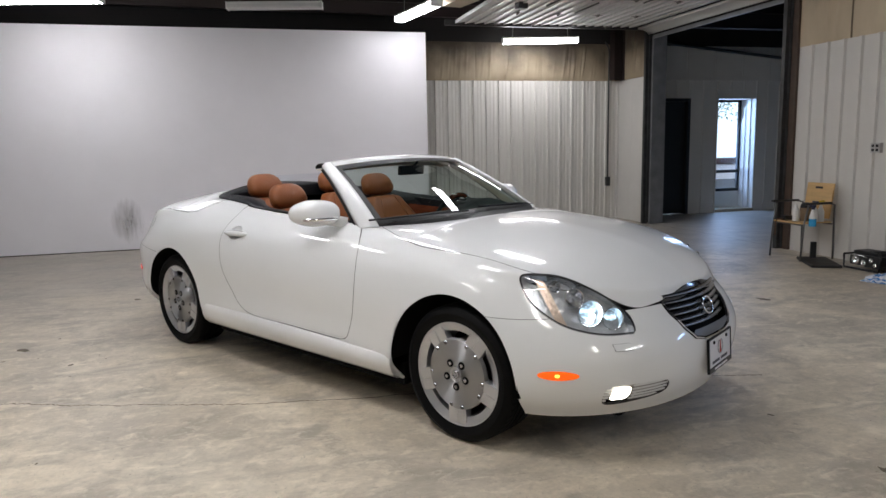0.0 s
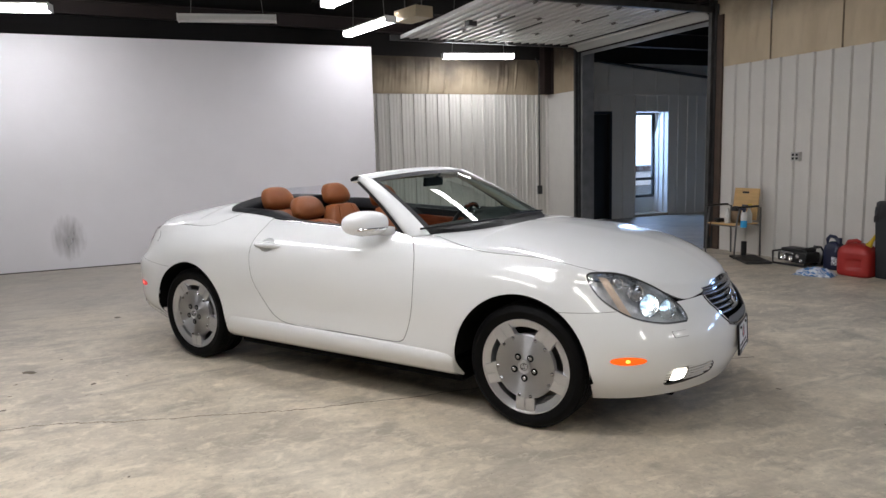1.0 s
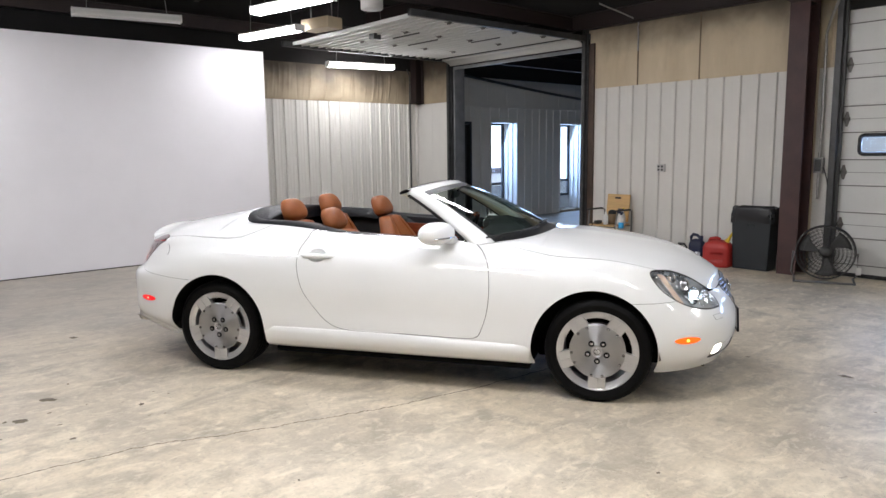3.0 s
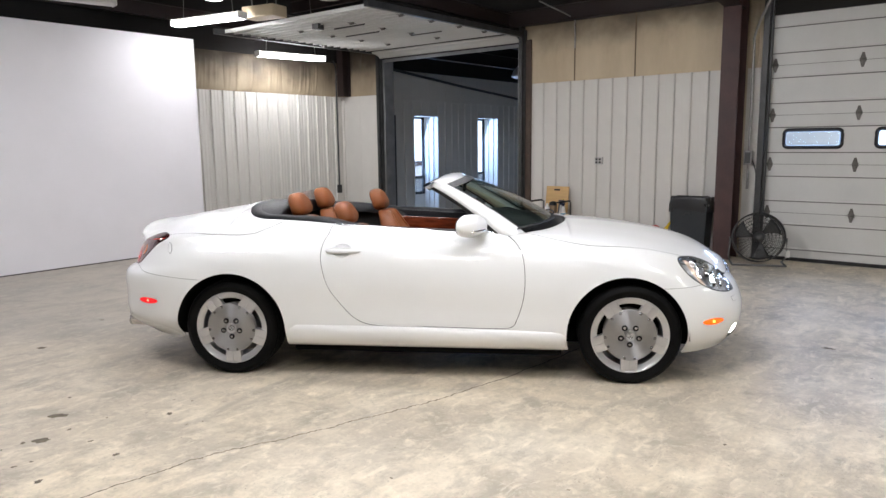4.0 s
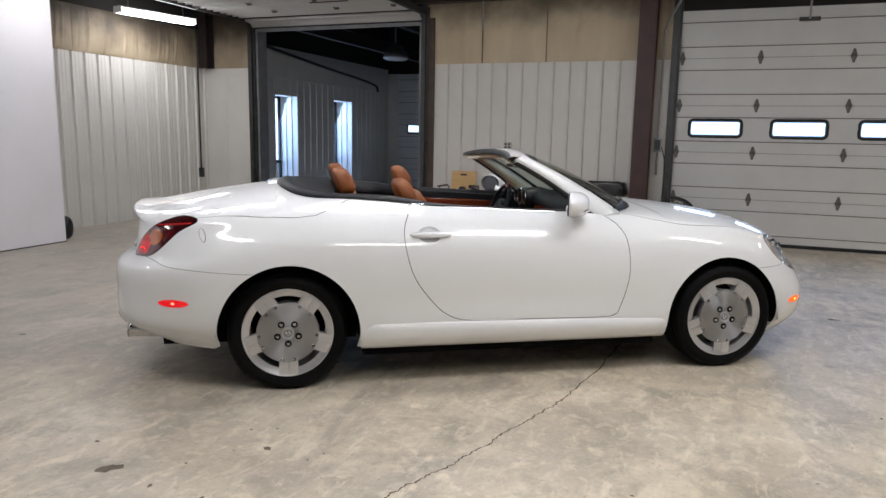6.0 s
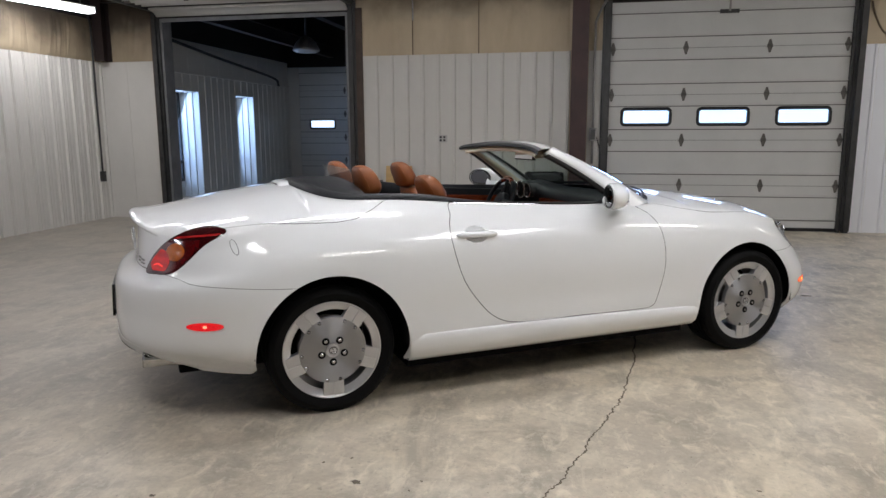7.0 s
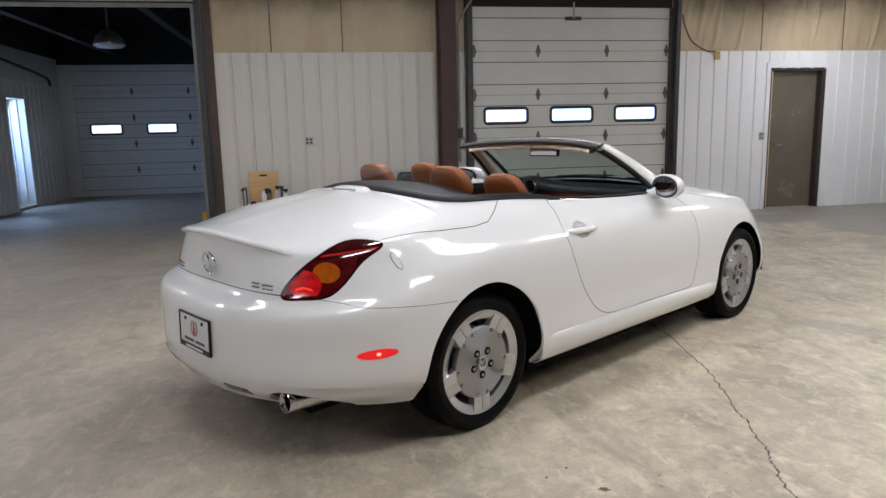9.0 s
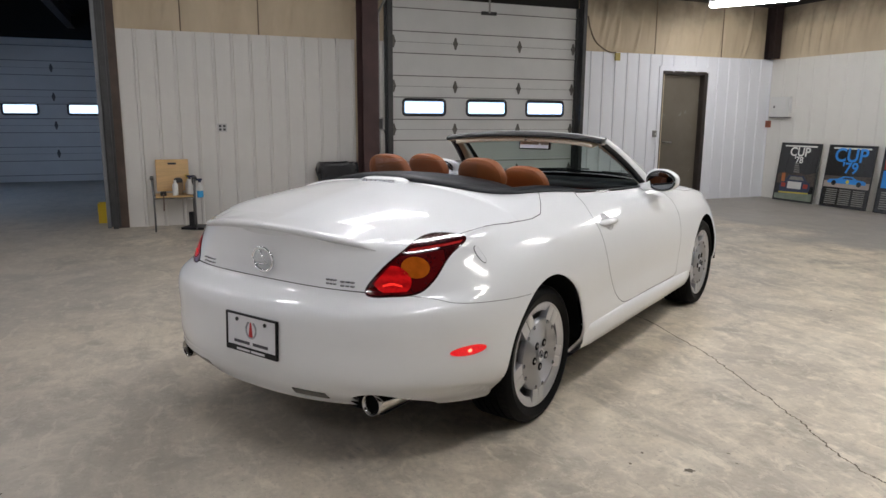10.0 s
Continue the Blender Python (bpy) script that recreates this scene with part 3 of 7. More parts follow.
# raised sectional door under the roof
raised = thing("door_3", "white sectional overhead door raised open under the roof", "garage door", pose(0, 0, 3.16), kind="structure")
ZR = 0.0
for k in range(5):
    bm = bmesh.new()
    x0 = 3.05 + k * 0.61
    n = 4
    for i in range(n):
        w = 0.606 / n
        a = x0 + i * w
        v = [bm.verts.new(p) for p in ((a, YO0, ZR + .0), (a + w, YO0, ZR + .028), (a + w, YO0, ZR + .05), (a, YO0, ZR + .05), (a, YO1, ZR + .0), (a + w, YO1, ZR + .028), (a + w, YO1, ZR + .05), (a, YO1, ZR + .05))]
        for f4 in ((0, 1, 2, 3), (7, 6, 5, 4), (0, 4, 5, 1), (1, 5, 6, 2), (2, 6, 7, 3), (3, 7, 4, 0)):
            bm.faces.new([v[i_] for i_ in f4])
    bmesh.ops.recalc_face_normals(bm, faces=bm.faces)
    part("section", bm, M_DOORP, raised, smooth=False)
    if k:
        for y in (YO0 + 0.08, 8.3, 9.35, YO1 - 0.08):
            share("hinge", ME_HINGE, raised, pose(x0, y, ZR, 0, -90, 0))
bm = bmesh.new()
rows = []
for a in np.linspace(0, 1, 7):
    x, z = 6.103 + .225 * math.sin(a * 1.35), ZR + .012 - .115 * (1 - math.cos(a * 1.35))
    rows.append([(x, YO0, z), (x, YO1, z)])
grid(bm, rows)
thicken(bm, .03)
part("section", bm, M_DOORP, raised)
for x, y0, y1 in ((3.9, 8.3, 8.9), (4.5, 8.6, 9.3), (5.1, 7.9, 8.5)):
    part("strut", boxed(x - .008, y0, -.004, x + .008, y1, .03), M_DKSTEEL, raised, smooth=False)
for y in (YO0 - 0.05, YO1 + 0.05):
    bm = boxed(2.9, y - 0.03, -0.02, XE, y + 0.03, 0.06, 0.003)
    part("track", bm, M_DKSTEEL, raised, "dark steel ceiling track", smooth=False)

# person door
pd = thing("door_4", "closed olive-grey steel door in a dark frame", "door", pose(XE, 0, 0), kind="structure")
part("leaf", boxed(0.10, -1.98, 0.01, 0.145, -1.118, 2.125, 0.004), material("olive_grey_door_paint", (0.15, 0.13, 0.10), 0.25, vary=0.15, scale=2), pd, smooth=False)
bm = bmesh.new()
for y0, y1 in ((-2.05, -1.98), (-1.118, -1.085)):
    box(bm, -0.010, y0, 0, 0.16, y1, 2.175, 0.004)
box(bm, -0.010, -1.98, 2.125, 0.16, -1.118, 2.175, 0.004)
part("frame", bm, material("dark_brown_frame_paint", (0.04, 0.032, 0.028), 0.4, vary=0.2), pd, smooth=False)
bm = bmesh.new()
tube(bm, [(0.10, -1.27, 1.0), (0.04, -1.27, 1.0), (0.035, -1.33, 1.0), (0.035, -1.39, 1.0)], 0.011)
part("handle", bm, M_GALV, pd)
bm = bmesh.new()
box(bm, XE - .024, -2.13, 2.175, XE - .0, -1.02, 2.25, .003)
box(bm, XE - .024, -2.13, 0, XE, -2.05, 2.175, .003)
box(bm, XE - .024, -1.085, 0, XE, -1.02, 2.175, .003)
tagged(part("trim", bm, M_PANELW, smooth=False), "white steel trim round the doorway", "trim", kind="structure")

# windows of the next bay
for k, (a, b) in enumerate(WX):
    w = thing("window_1" if k == 0 else "window_2", "tall narrow window set deep in the wall with a dark frame", "window", pose(0, YN + 0.44, 0), kind="structure")
    bm = bmesh.new()
    for x0, x1, z0, z1 in ((a, a + 0.05, 0.36, WZ1), (b - 0.05, b, 0.36, WZ1), (a + 0.05, b - 0.05, WZ1 - 0.04, WZ1), (a + 0.05, b - 0.05, 0.36, 0.42), (a + 0.05, b - 0.05, 0.72, 0.78)):
        box(bm, x0, 0, z0, x1, 0.05, z1, 0.004)
    part("window_frame", bm, M_BLACK, w, smooth=False)
    pane = part("pane", boxed(a + 0.05, 0.02, 0.42, b - 0.05, 0.026, WZ1 - 0.04), M_CLEAR, w, smooth=False)
    pane.visible_shadow = False
    part("window_sill", boxed(a, 0.0, 0.05, b, 0.05, 0.36), M_PANEL, w, smooth=False)
M_DOORDK = material("black_door_paint", (0.015, 0.016, 0.018), 0.4, vary=0.2)
bd = thing("door_5", "dark closed door in the wall of the next bay", "door", kind="structure")
part("leaf", boxed(7.06, YN + 0.08, 0.01, 7.79, YN + 0.13, 2.07, 0.004), M_DOORDK, bd, smooth=False)
bm = bmesh.new()
box(bm, 7.0, YN - 0.012, 0, 7.06, YN + 0.16, 2.13, 0.004)
box(bm, 7.79, YN - 0.012, 0, 7.85, YN + 0.16, 2.13, 0.004)
box(bm, 7.06, YN - 0.012, 2.07, 7.79, YN + 0.16, 2.13, 0.004)
part("frame", bm, M_DOORDK, bd, smooth=False)

# bright overcast distance outside the windows
M_SKYGLOW = glow("overcast_distance", (0.70, 0.85, 1.0), 1.05)
for nm, b4 in (("backdrop", (30, -20, -0.2, 30.1, 40, 14)), ("backdrop", (-10, 28, -0.2, 30, 28.1, 14))):
    tagged(part(nm, boxed(*b4), M_SKYGLOW, smooth=False), "bright overcast sky outside", "backdrop", kind="structure")

# a tree and a low shed across the yard
M_LEAF = material("pale_green_leaf", (0.10, 0.14, 0.07), 0.6, vary=0.35, scale=3)
_nt = M_LEAF.node_tree
_tr, _mx = _nt.nodes.new("ShaderNodeBsdfTranslucent"), _nt.nodes.new("ShaderNodeMixShader")
_tr.inputs[0].default_value = (.42, .52, .30, 1)
_mx.inputs[0].default_value = .7
_nt.links.new(_nt.nodes["Principled BSDF"].outputs[0], _mx.inputs[1])
_nt.links.new(_tr.outputs[0], _mx.inputs[2])
_nt.links.new(_mx.outputs[0], _nt.nodes["Material Output"].inputs[0])
M_BARK = material("grey_brown_bark", (0.14, 0.11, 0.08), 0.9, vary=0.3, scale=8)
tree = thing("tree", "leafy tree across the yard outside the window", "tree", pose(17.9, 25.0, -.25))
bm = bmesh.new()
tube(bm, [(0, 0, 0), (.05, 0, 1.0), (.02, .05, 2.0), (.1, 0, 3.2)], [.17, .14, .10, .04], 10)
for k, (ex, ey, ez) in enumerate(((1.2, .3, 3.1), (-1.1, .2, 3.3), (.4, -.8, 3.6), (-.3, .9, 3.5))):
    tube(bm, [(.03, .02, 1.7 + .15 * k), (ex * .5, ey * .5, 2.5), (ex, ey, ez)], [.045, .022, .006], 7)
part("trunk", bm, M_BARK, tree)
rng = random.Random(9)
bm = bmesh.new()
for c in range(70):
    cx, cy, cz = rng.gauss(0, .75), rng.gauss(0, .6), 3.35 + rng.gauss(0, .45)
    for q in range(14):
        p = Vector((cx + rng.gauss(0, .16), cy + rng.gauss(0, .16), cz + rng.gauss(0, .13)))
        u = Vector((rng.uniform(-1, 1), rng.uniform(-1, 1), rng.uniform(-1, 1))).normalized() * .07
        w = u.orthogonal().normalized() * .04
        bm.faces.new([bm.verts.new(p + d) for d in (-u, w, u, -w)])
part("crown", bm, M_LEAF, tree, smooth=False)
shed = thing("shed", "low pale shed with a maroon roof edge across the yard", "shed", pose(21.5, 25.6, -.25))
part("wall", boxed(-3.2, -.5, 0, 3.2, .5, .62), M_PANELW, shed, smooth=False)
part("roof", boxed(-3.3, -.6, .62, 3.3, .6, .86, .02), M_STEEL, shed, smooth=False)

# outside ground
bm = boxed(-80, -80, -0.45, 120, 120, -0.25)
tagged(part("ground", bm, material("asphalt_outside", (0.06, 0.06, 0.06), 0.9, vary=0.2), smooth=False), "asphalt ground outside", "ground", kind="structure")


# fluorescent fixtures
def fixture(x, y, z, turn, lit, aged=False, warm=False):
    f = thing("ceiling_light", ("lit" if lit else "unlit") + " white wraparound fluorescent fixture hung on chains", "ceiling light", pose(x, y, z, 0, 0, turn), "fluorescent fixtures")
    bm = boxed(-0.61, -0.075, 0.0, 0.61, 0.075, 0.045, 0.008)
    part("housing", bm, M_FIXT, f, smooth=False)
    bm = bmesh.new()
    prof = [(-0.085, 0.012), (-0.08, -0.03), (-0.05, -0.045), (0.05, -0.045), (0.08, -0.03), (0.085, 0.012)]
    grid(bm, [[(x_, y_, z_) for y_, z_ in prof] for x_ in (-0.595, 0.595)])
    bm.verts.ensure_lookup_table()
    for k_ in (0, 6):
        bm.faces.new([bm.verts[k_ + i_] for i_ in range(6)])
    part("lens", bm, (M_TUBEOLD if aged else M_TUBEWARM if warm else M_TUBE) if lit else M_TUBEOFF, f, smooth=False)
    for e in (-0.612, 0.597):
        part("end_cap", boxed(e, -0.088, -0.046, e + 0.015, 0.088, 0.046, 0.004), M_FIXT, f, smooth=False)
    for e in (-0.45, 0.45):
        bm = bmesh.new()
        tube(bm, [(e, 0, 0.04), (e * 0.8, 0, HCEIL - z + 0.01)], 0.004, 6)
        part("chain", bm, M_GALV, f)


fixture(0.41, 9.62, 3.20, -12, False)
fixture(2.30, 9.60, 3.18, -79, True, True)
fixture(1.42, 7.45, 3.12, -79, True, True)
fixture(4.58, 10.72, 3.0, -12, True, True)
fixture(-2.15, 9.22, 3.12, -12, True)
fixture(4.96, -1.5, 3.1, 31, True)
# added fixtures out of view: some placed by reflections, others only to brighten
for x, y in ((-2.2, 5.6), (-2.7, 2.6), (-0.72, 2.75), (-0.40, 2.70), (0.2, 5.0), (2.25, 5.1), (2.2, -1.7), (0.3, 0.5)):
    fixture(x, y, 3.15, -79, True, 2.6 < y < 2.8, warm=y < 3)


def sky_lamp(name, m, sx, sy, power):
    l = bpy.data.lights.new(name, "AREA")
    l.shape, l.size, l.size_y, l.energy, l.color = "RECTANGLE", sx, sy, power, (0.34, 0.55, 1.0)
    ob = new(name, l)
    ob.matrix_basis = m
    return ob


for a, b in WX:
    sky_lamp("window_daylight", look(((a + b) / 2, YN + 0.56, 1.35), ((a + b) / 2, 9.0, 0.2)), 0.8, 1.7, 31)
for y0, y1 in DW:
    sky_lamp("door_daylight", look((XE + 0.12, (y0 + y1) / 2, 1.535), (0, (y0 + y1) / 2, 1.0)), 0.6, 0.18, 8)


# ---- car ----
# local x forward, y left, z up; origin on the floor halfway between the axles
CAR = pose(0.871, 4.531, 0, 0, 0, -57.6)
car = thing("convertible_car", "pearl white two-door convertible with its roof down and tan leather seats", "car", CAR)

# rails of the half body from sill to centre line: height, half width, front end, rear end, start and roundness of both ends
RAILS = [
    dict(z=[(-2.3, .285), (-2.0, .268), (-1.68, .242), (-.9, .218), (.9, .208), (1.69, .192), (2.1, .20)], w=[(-2.3, .80), (-1.6, .825), (0, .825), (2.1, .82)], F=2.10, B=2.25, xf=1.40, nf=2.15, xb=1.40, nb=2.35),
    dict(z=[(-2.3, .37), (-1.6, .345), (-.9, .315), (.9, .305), (1.7, .30), (2.1, .31)], w=[(-2.3, .895), (-1.3, .90), (0, .885), (1.3, .895), (2.1, .89)], F=2.15, B=2.30, xf=1.42, nf=2.35, xb=1.40, nb=2.75),
    dict(z=[(-2.3, .52), (0, .48), (2.1, .45)], w=[(-2.3, .91), (-1.3, .91), (0, .882), (1.3, .905), (2.1, .905)], F=2.165, B=2.306, xf=1.42, nf=2.32, xb=1.40, nb=2.75),
    dict(z=[(-2.3, .655), (-1.3, .655), (0, .65), (1.3, .61), (2.1, .565)], w=[(-2.3, .90), (-1.3, .905), (0, .888), (1.3, .895), (2.1, .88)], F=2.135, B=2.288, xf=1.42, nf=2.07, xb=1.40, nb=2.9),
    dict(z=[(-2.2, .715), (-1.9, .73), (-1.5, .785), (-1.0, .81), (0, .80), (.6, .785), (1.3, .735), (1.7, .675), (2.06, .63)], w=[(-2.2, .85), (-1.3, .872), (-.6, .86), (0, .858), (.6, .86), (1.3, .872), (2.1, .84)], F=2.09, B=2.195, xf=1.40, nf=1.97, xb=1.42, nb=3.1),
    dict(z=[(-2.2, .80), (-1.9, .825), (-1.5, .885), (-1.0, .925), (0, .89), (.6, .875), (1.3, .815), (1.7, .735), (2.06, .68)], w=[(-2.2, .80), (-1.5, .80), (-.9, .775), (0, .80), (.6, .805), (1.3, .825), (2.1, .80)], F=2.06, B=2.180, xf=1.40, nf=2.0, xb=1.50, nb=2.85),
    dict(z=[(-2.186, .943), (-2.10, .912), (-2.02, .896), (-1.92, .902), (-1.75, .93), (-1.3, .98), (-.99, 1.015), (-.5, .985), (0, .96), (.47, .944), (.9, .915), (1.3, .875), (1.6, .812), (1.9, .735), (2.05, .70)], w=[(-2.2, .75), (-1.75, .745), (-1.3, .70), (-.99, .66), (-.5, .70), (0, .715), (.47, .715), (.9, .735), (1.3, .755), (1.6, .775), (2.05, .74)], F=2.05, B=2.170, xf=1.40, nf=2.0, xb=1.60, nb=2.4),
]
CENTRE = [(-2.172, .946), (-2.10, .968), (-1.95, 1.0), (-1.7, 1.045), (-1.37, 1.085), (-.9, 1.06), (.5, .985), (.985, .971), (1.24, .953), (1.65, .892), (1.85, .83), (2.045, .712)]
F6, B6 = 2.045, 2.172
XC0, XC1 = -1.37, 0.945                       # ends of the open cockpit
CUTW = 0.028


def rail_point(r, s):
    x = s * (r["F"] if s > 0 else r["B"])
    if x > r["xf"]:
        u = (x - r["xf"]) / (r["F"] - r["xf"])
        cap = max(0.0, 1 - u ** r["nf"]) ** (1 / r["nf"])
    elif x < -r["xb"]:
        u = (-x - r["xb"]) / (r["B"] - r["xb"])
        cap = max(0.0, 1 - u ** r["nb"]) ** (1 / r["nb"])
    else:
        cap = 1.0
    return np.array((x, curve_at(x, r["w"]) * cap, curve_at(x, r["z"])))


def cockpit_half(x):
    """Half width of the cockpit opening."""
    if not XC0 < x < XC1:
        return 0.0
    w = curve_at(x, RAILS[6]["w"]) - CUTW
    if x > 0.47:
        w *= math.sqrt(max(0, 1 - ((x - 0.47) / (XC1 - 0.47)) ** 2))
    elif x < -0.85:
        w *= max(0, 1 - ((-0.85 - x) / (-0.85 - XC0)) ** 2.4) ** (1 / 2.4)
    return w


def body_slice(s):
    P = [rail_point(r, s) for r in RAILS]
    x6 = s * (F6 if s > 0 else B6)
    y4, z4 = P[6][1], P[6][2]
    y6 = min(cockpit_half(x6), y4)
    zc = curve_at(x6, CENTRE)
    k = (y6 / max(y4, 1e-6)) ** 2
    z6 = zc * (1 - k) + (z4 + 0.006) * k
    P6 = np.array((x6, y6, z6))
    f = 0.55
    P5 = np.array((P[6][0] * f + x6 * (1 - f), y4 * f + y6 * (1 - f), z4 + (z6 - z4) * 0.72))
    return P + [P5, P6]


def slice_curve(P):
    out = []
    n = 8
    k = len(P)
    for i in range(k - 1):
        b, c = P[i], P[i + 1]
        a = P[i - 1] if i else 2 * b - c
        d = P[i + 2] if i + 2 < k else c + (c - b) * np.array((1, 1, 0.25))
        L = np.linalg.norm(c - b) + 1e-6
        ta = (c - a) / (np.linalg.norm(c - b) + np.linalg.norm(b - a) + 1e-6) * L
        tb = (d - b) / (np.linalg.norm(c - b) + np.linalg.norm(d - c) + 1e-6) * L
        for j in range(n):
            t = j / n
            out.append(b * (2 * t ** 3 - 3 * t * t + 1) + ta * (t ** 3 - 2 * t * t + t) + c * (3 * t * t - 2 * t ** 3) + tb * (t ** 3 - t * t))
    out.append(P[-1])
    return out


def stations():
    s = [math.sin(math.pi / 2 * w) for w in np.linspace(-1, 1, 361)]
    for c, sgn in ((XC1 / F6, -1), (XC0 / B6, 1)):
        s += [c + sgn * d for d in (0.0003, 0.001, 0.002, 0.0035, 0.0055, 0.008)]
    return sorted(set(s))


ROWSB = [[tuple(p) for p in slice_curve(body_slice(s))] for s in stations()]


def base_half():
    """The outer skin of the left half."""
    bm = bmesh.new()
    grid(bm, ROWSB)
    bmesh.ops.remove_doubles(bm, verts=bm.verts, dist=0.0004)
    bmesh.ops.recalc_face_normals(bm, faces=bm.faces)
    f = max(bm.faces, key=lambda q: q.calc_center_median().y)
    if f.normal.y < 0:
        bmesh.ops.reverse_faces(bm, faces=bm.faces)
    return bm


def cut(bm, f, keep=-1):
    """Cuts a skin along f = 0 and keeps the side where f has the sign of keep."""
    val = {v: f(v.co) for v in bm.verts}
    for e in list(bm.edges):
        a, b = e.verts
        fa, fb = val[a], val[b]
        if fa * fb < 0:
            lo, hi = 0.0, 1.0
            for _ in range(12):
                m = (lo + hi) / 2
                if f(a.co.lerp(b.co, m)) * fa > 0:
                    lo = m
                else:
                    hi = m
            _, v = bmesh.utils.edge_split(e, a, (lo + hi) / 2)
            val[v] = 0.0
    for face in list(bm.faces):
        vs = [v for v in face.verts if val[v] == 0.0]
        if len(vs) == 2 and len(face.verts) > 3:
            i, j = (list(face.verts).index(v) for v in vs)
            if abs(i - j) not in (1, len(face.verts) - 1):
                bmesh.utils.face_split(face, vs[0], vs[1])
    dead = []
    for face in bm.faces:
        best = max((val[v] for v in face.verts), key=abs)
        if best * keep < 0:
            dead.append(face)
    bmesh.ops.delete(bm, geom=dead, context="FACES")
    return bm


def polygon(pts, n=0):
    """Signed distance (negative inside) to a closed outline in two coordinates."""
    P = np.array(spline(pts, n, True) if n else pts, float)
    A, B = P, np.roll(P, -1, 0)
    D = B - A
    DD = (D ** 2).sum(1) + 1e-12

    def f(x, y):
        q = np.array((x, y))
        t = np.clip(((q - A) * D).sum(1) / DD, 0, 1)
        d = np.sqrt((((A + D * t[:, None]) - q) ** 2).sum(1)).min()
        c = ((A[:, 1] > y) != (B[:, 1] > y)) & (x < D[:, 0] * (y - A[:, 1]) / (B[:, 1] - A[:, 1] + 1e-12) + A[:, 0])
        return -d if c.sum() % 2 else d
    return f


def largest(bm):
    """Keeps the largest connected piece."""
    seen, best = set(), []
    for f in bm.faces:
        if f in seen:
            continue
        todo, isle = [f], []
        seen.add(f)
        while todo:
            g = todo.pop()
            isle.append(g)
            for e in g.edges:
                for h in e.link_faces:
                    if h not in seen:
                        seen.add(h)
                        todo.append(h)
        if len(isle) > len(best):
            best = isle
    keep = set(best)
    bmesh.ops.delete(bm, geom=[f for f in bm.faces if f not in keep], context="FACES")
    return bm


def turn_skin(bm, vs):
    """Moves verts, with their kept normals, to the other side."""
    lay = bm.verts.layers.float_vector.get("skin")
    for v in vs:
        v.co.y = -v.co.y
        if lay:
            n = v[lay].copy()
            n.y = -n.y
            v[lay] = n


def mirrored(bm):
    """Adds the right half."""
    r = bmesh.ops.duplicate(bm, geom=bm.verts[:] + bm.edges[:] + bm.faces[:])
    vs = [g for g in r["geom"] if isinstance(g, bmesh.types.BMVert)]
    fs = [g for g in r["geom"] if isinstance(g, bmesh.types.BMFace)]
    turn_skin(bm, vs)
    bmesh.ops.reverse_faces(bm, faces=fs)
    bmesh.ops.remove_doubles(bm, verts=[v for v in bm.verts if abs(v.co.y) < 0.003], dist=0.0015)
    return bm


def flipped(bm):
    turn_skin(bm, bm.verts)
    bmesh.ops.reverse_faces(bm, faces=bm.faces)
    return bm


def offset(bm, d):
    bm.normal_update()
    mv = [(v, v.co + v.normal * d) for v in bm.verts]
    for v, c in mv:
        v.co = c
    return bm


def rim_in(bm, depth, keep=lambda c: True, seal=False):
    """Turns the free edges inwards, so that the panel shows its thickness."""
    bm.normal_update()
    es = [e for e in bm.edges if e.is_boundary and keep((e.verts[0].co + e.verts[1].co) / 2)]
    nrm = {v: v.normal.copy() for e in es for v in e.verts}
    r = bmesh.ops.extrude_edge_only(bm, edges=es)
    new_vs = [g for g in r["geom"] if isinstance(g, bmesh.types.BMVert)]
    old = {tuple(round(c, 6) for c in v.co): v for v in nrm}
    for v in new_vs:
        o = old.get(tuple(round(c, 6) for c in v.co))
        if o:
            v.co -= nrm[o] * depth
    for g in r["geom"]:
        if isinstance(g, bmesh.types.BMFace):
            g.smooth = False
            # seal: edges coloured black, standing in for the shade in the panel gaps
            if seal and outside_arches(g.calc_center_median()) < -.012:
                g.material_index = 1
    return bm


AXF, AXR, HUB = 1.31, -1.31, 0.319
ARCHES = ((1.288, 0.318, 0.377), (-1.301, 0.318, 0.379))


def outside_arches(co):
    if co.z > 0.8:
        return -1.0
    return -min(math.hypot(co.x - ax, co.z - az) - r for ax, az, r in ARCHES)


HALF = base_half()
HALF.normal_update()
_skin = HALF.verts.layers.float_vector.new("skin")
for v in HALF.verts:
    n_ = v.normal.copy()
    if v.co.y < .002:
        n_.y = 0
    v[_skin] = n_.normalized()
cut(HALF, outside_arches)

# flange of the wheel arches, turned towards the wheel
GAP = 0.0024


def side(poly):
    f = polygon(poly, 96)
    return lambda co: f(co.x, co.z) if co.y > 0.35 else 1.0


DOOR = [(.47, .965), (.545, .93), (.60, .885), (.637, .81), (.65, .68), (.64, .55), (.605, .43), (.565, .368), (.45, .357), (.1, .36), (-.2, .362), (-.352, .37), (-.442, .405), (-.516, .47), (-.620, .61), (-.668, .76), (-.674, .87), (-.645, .945), (-.60, 1.01), (-.3, 1.05), (.1, 1.03)]
f_door = side(DOOR)



def ellipse(x0, z0, a, b, ymin=0.3):
    """Oval on the side of the body."""
    return lambda c: (math.hypot((c.x - x0) / a, (c.z - z0) / b) - 1) * min(a, b) if c.y > ymin else 1.0


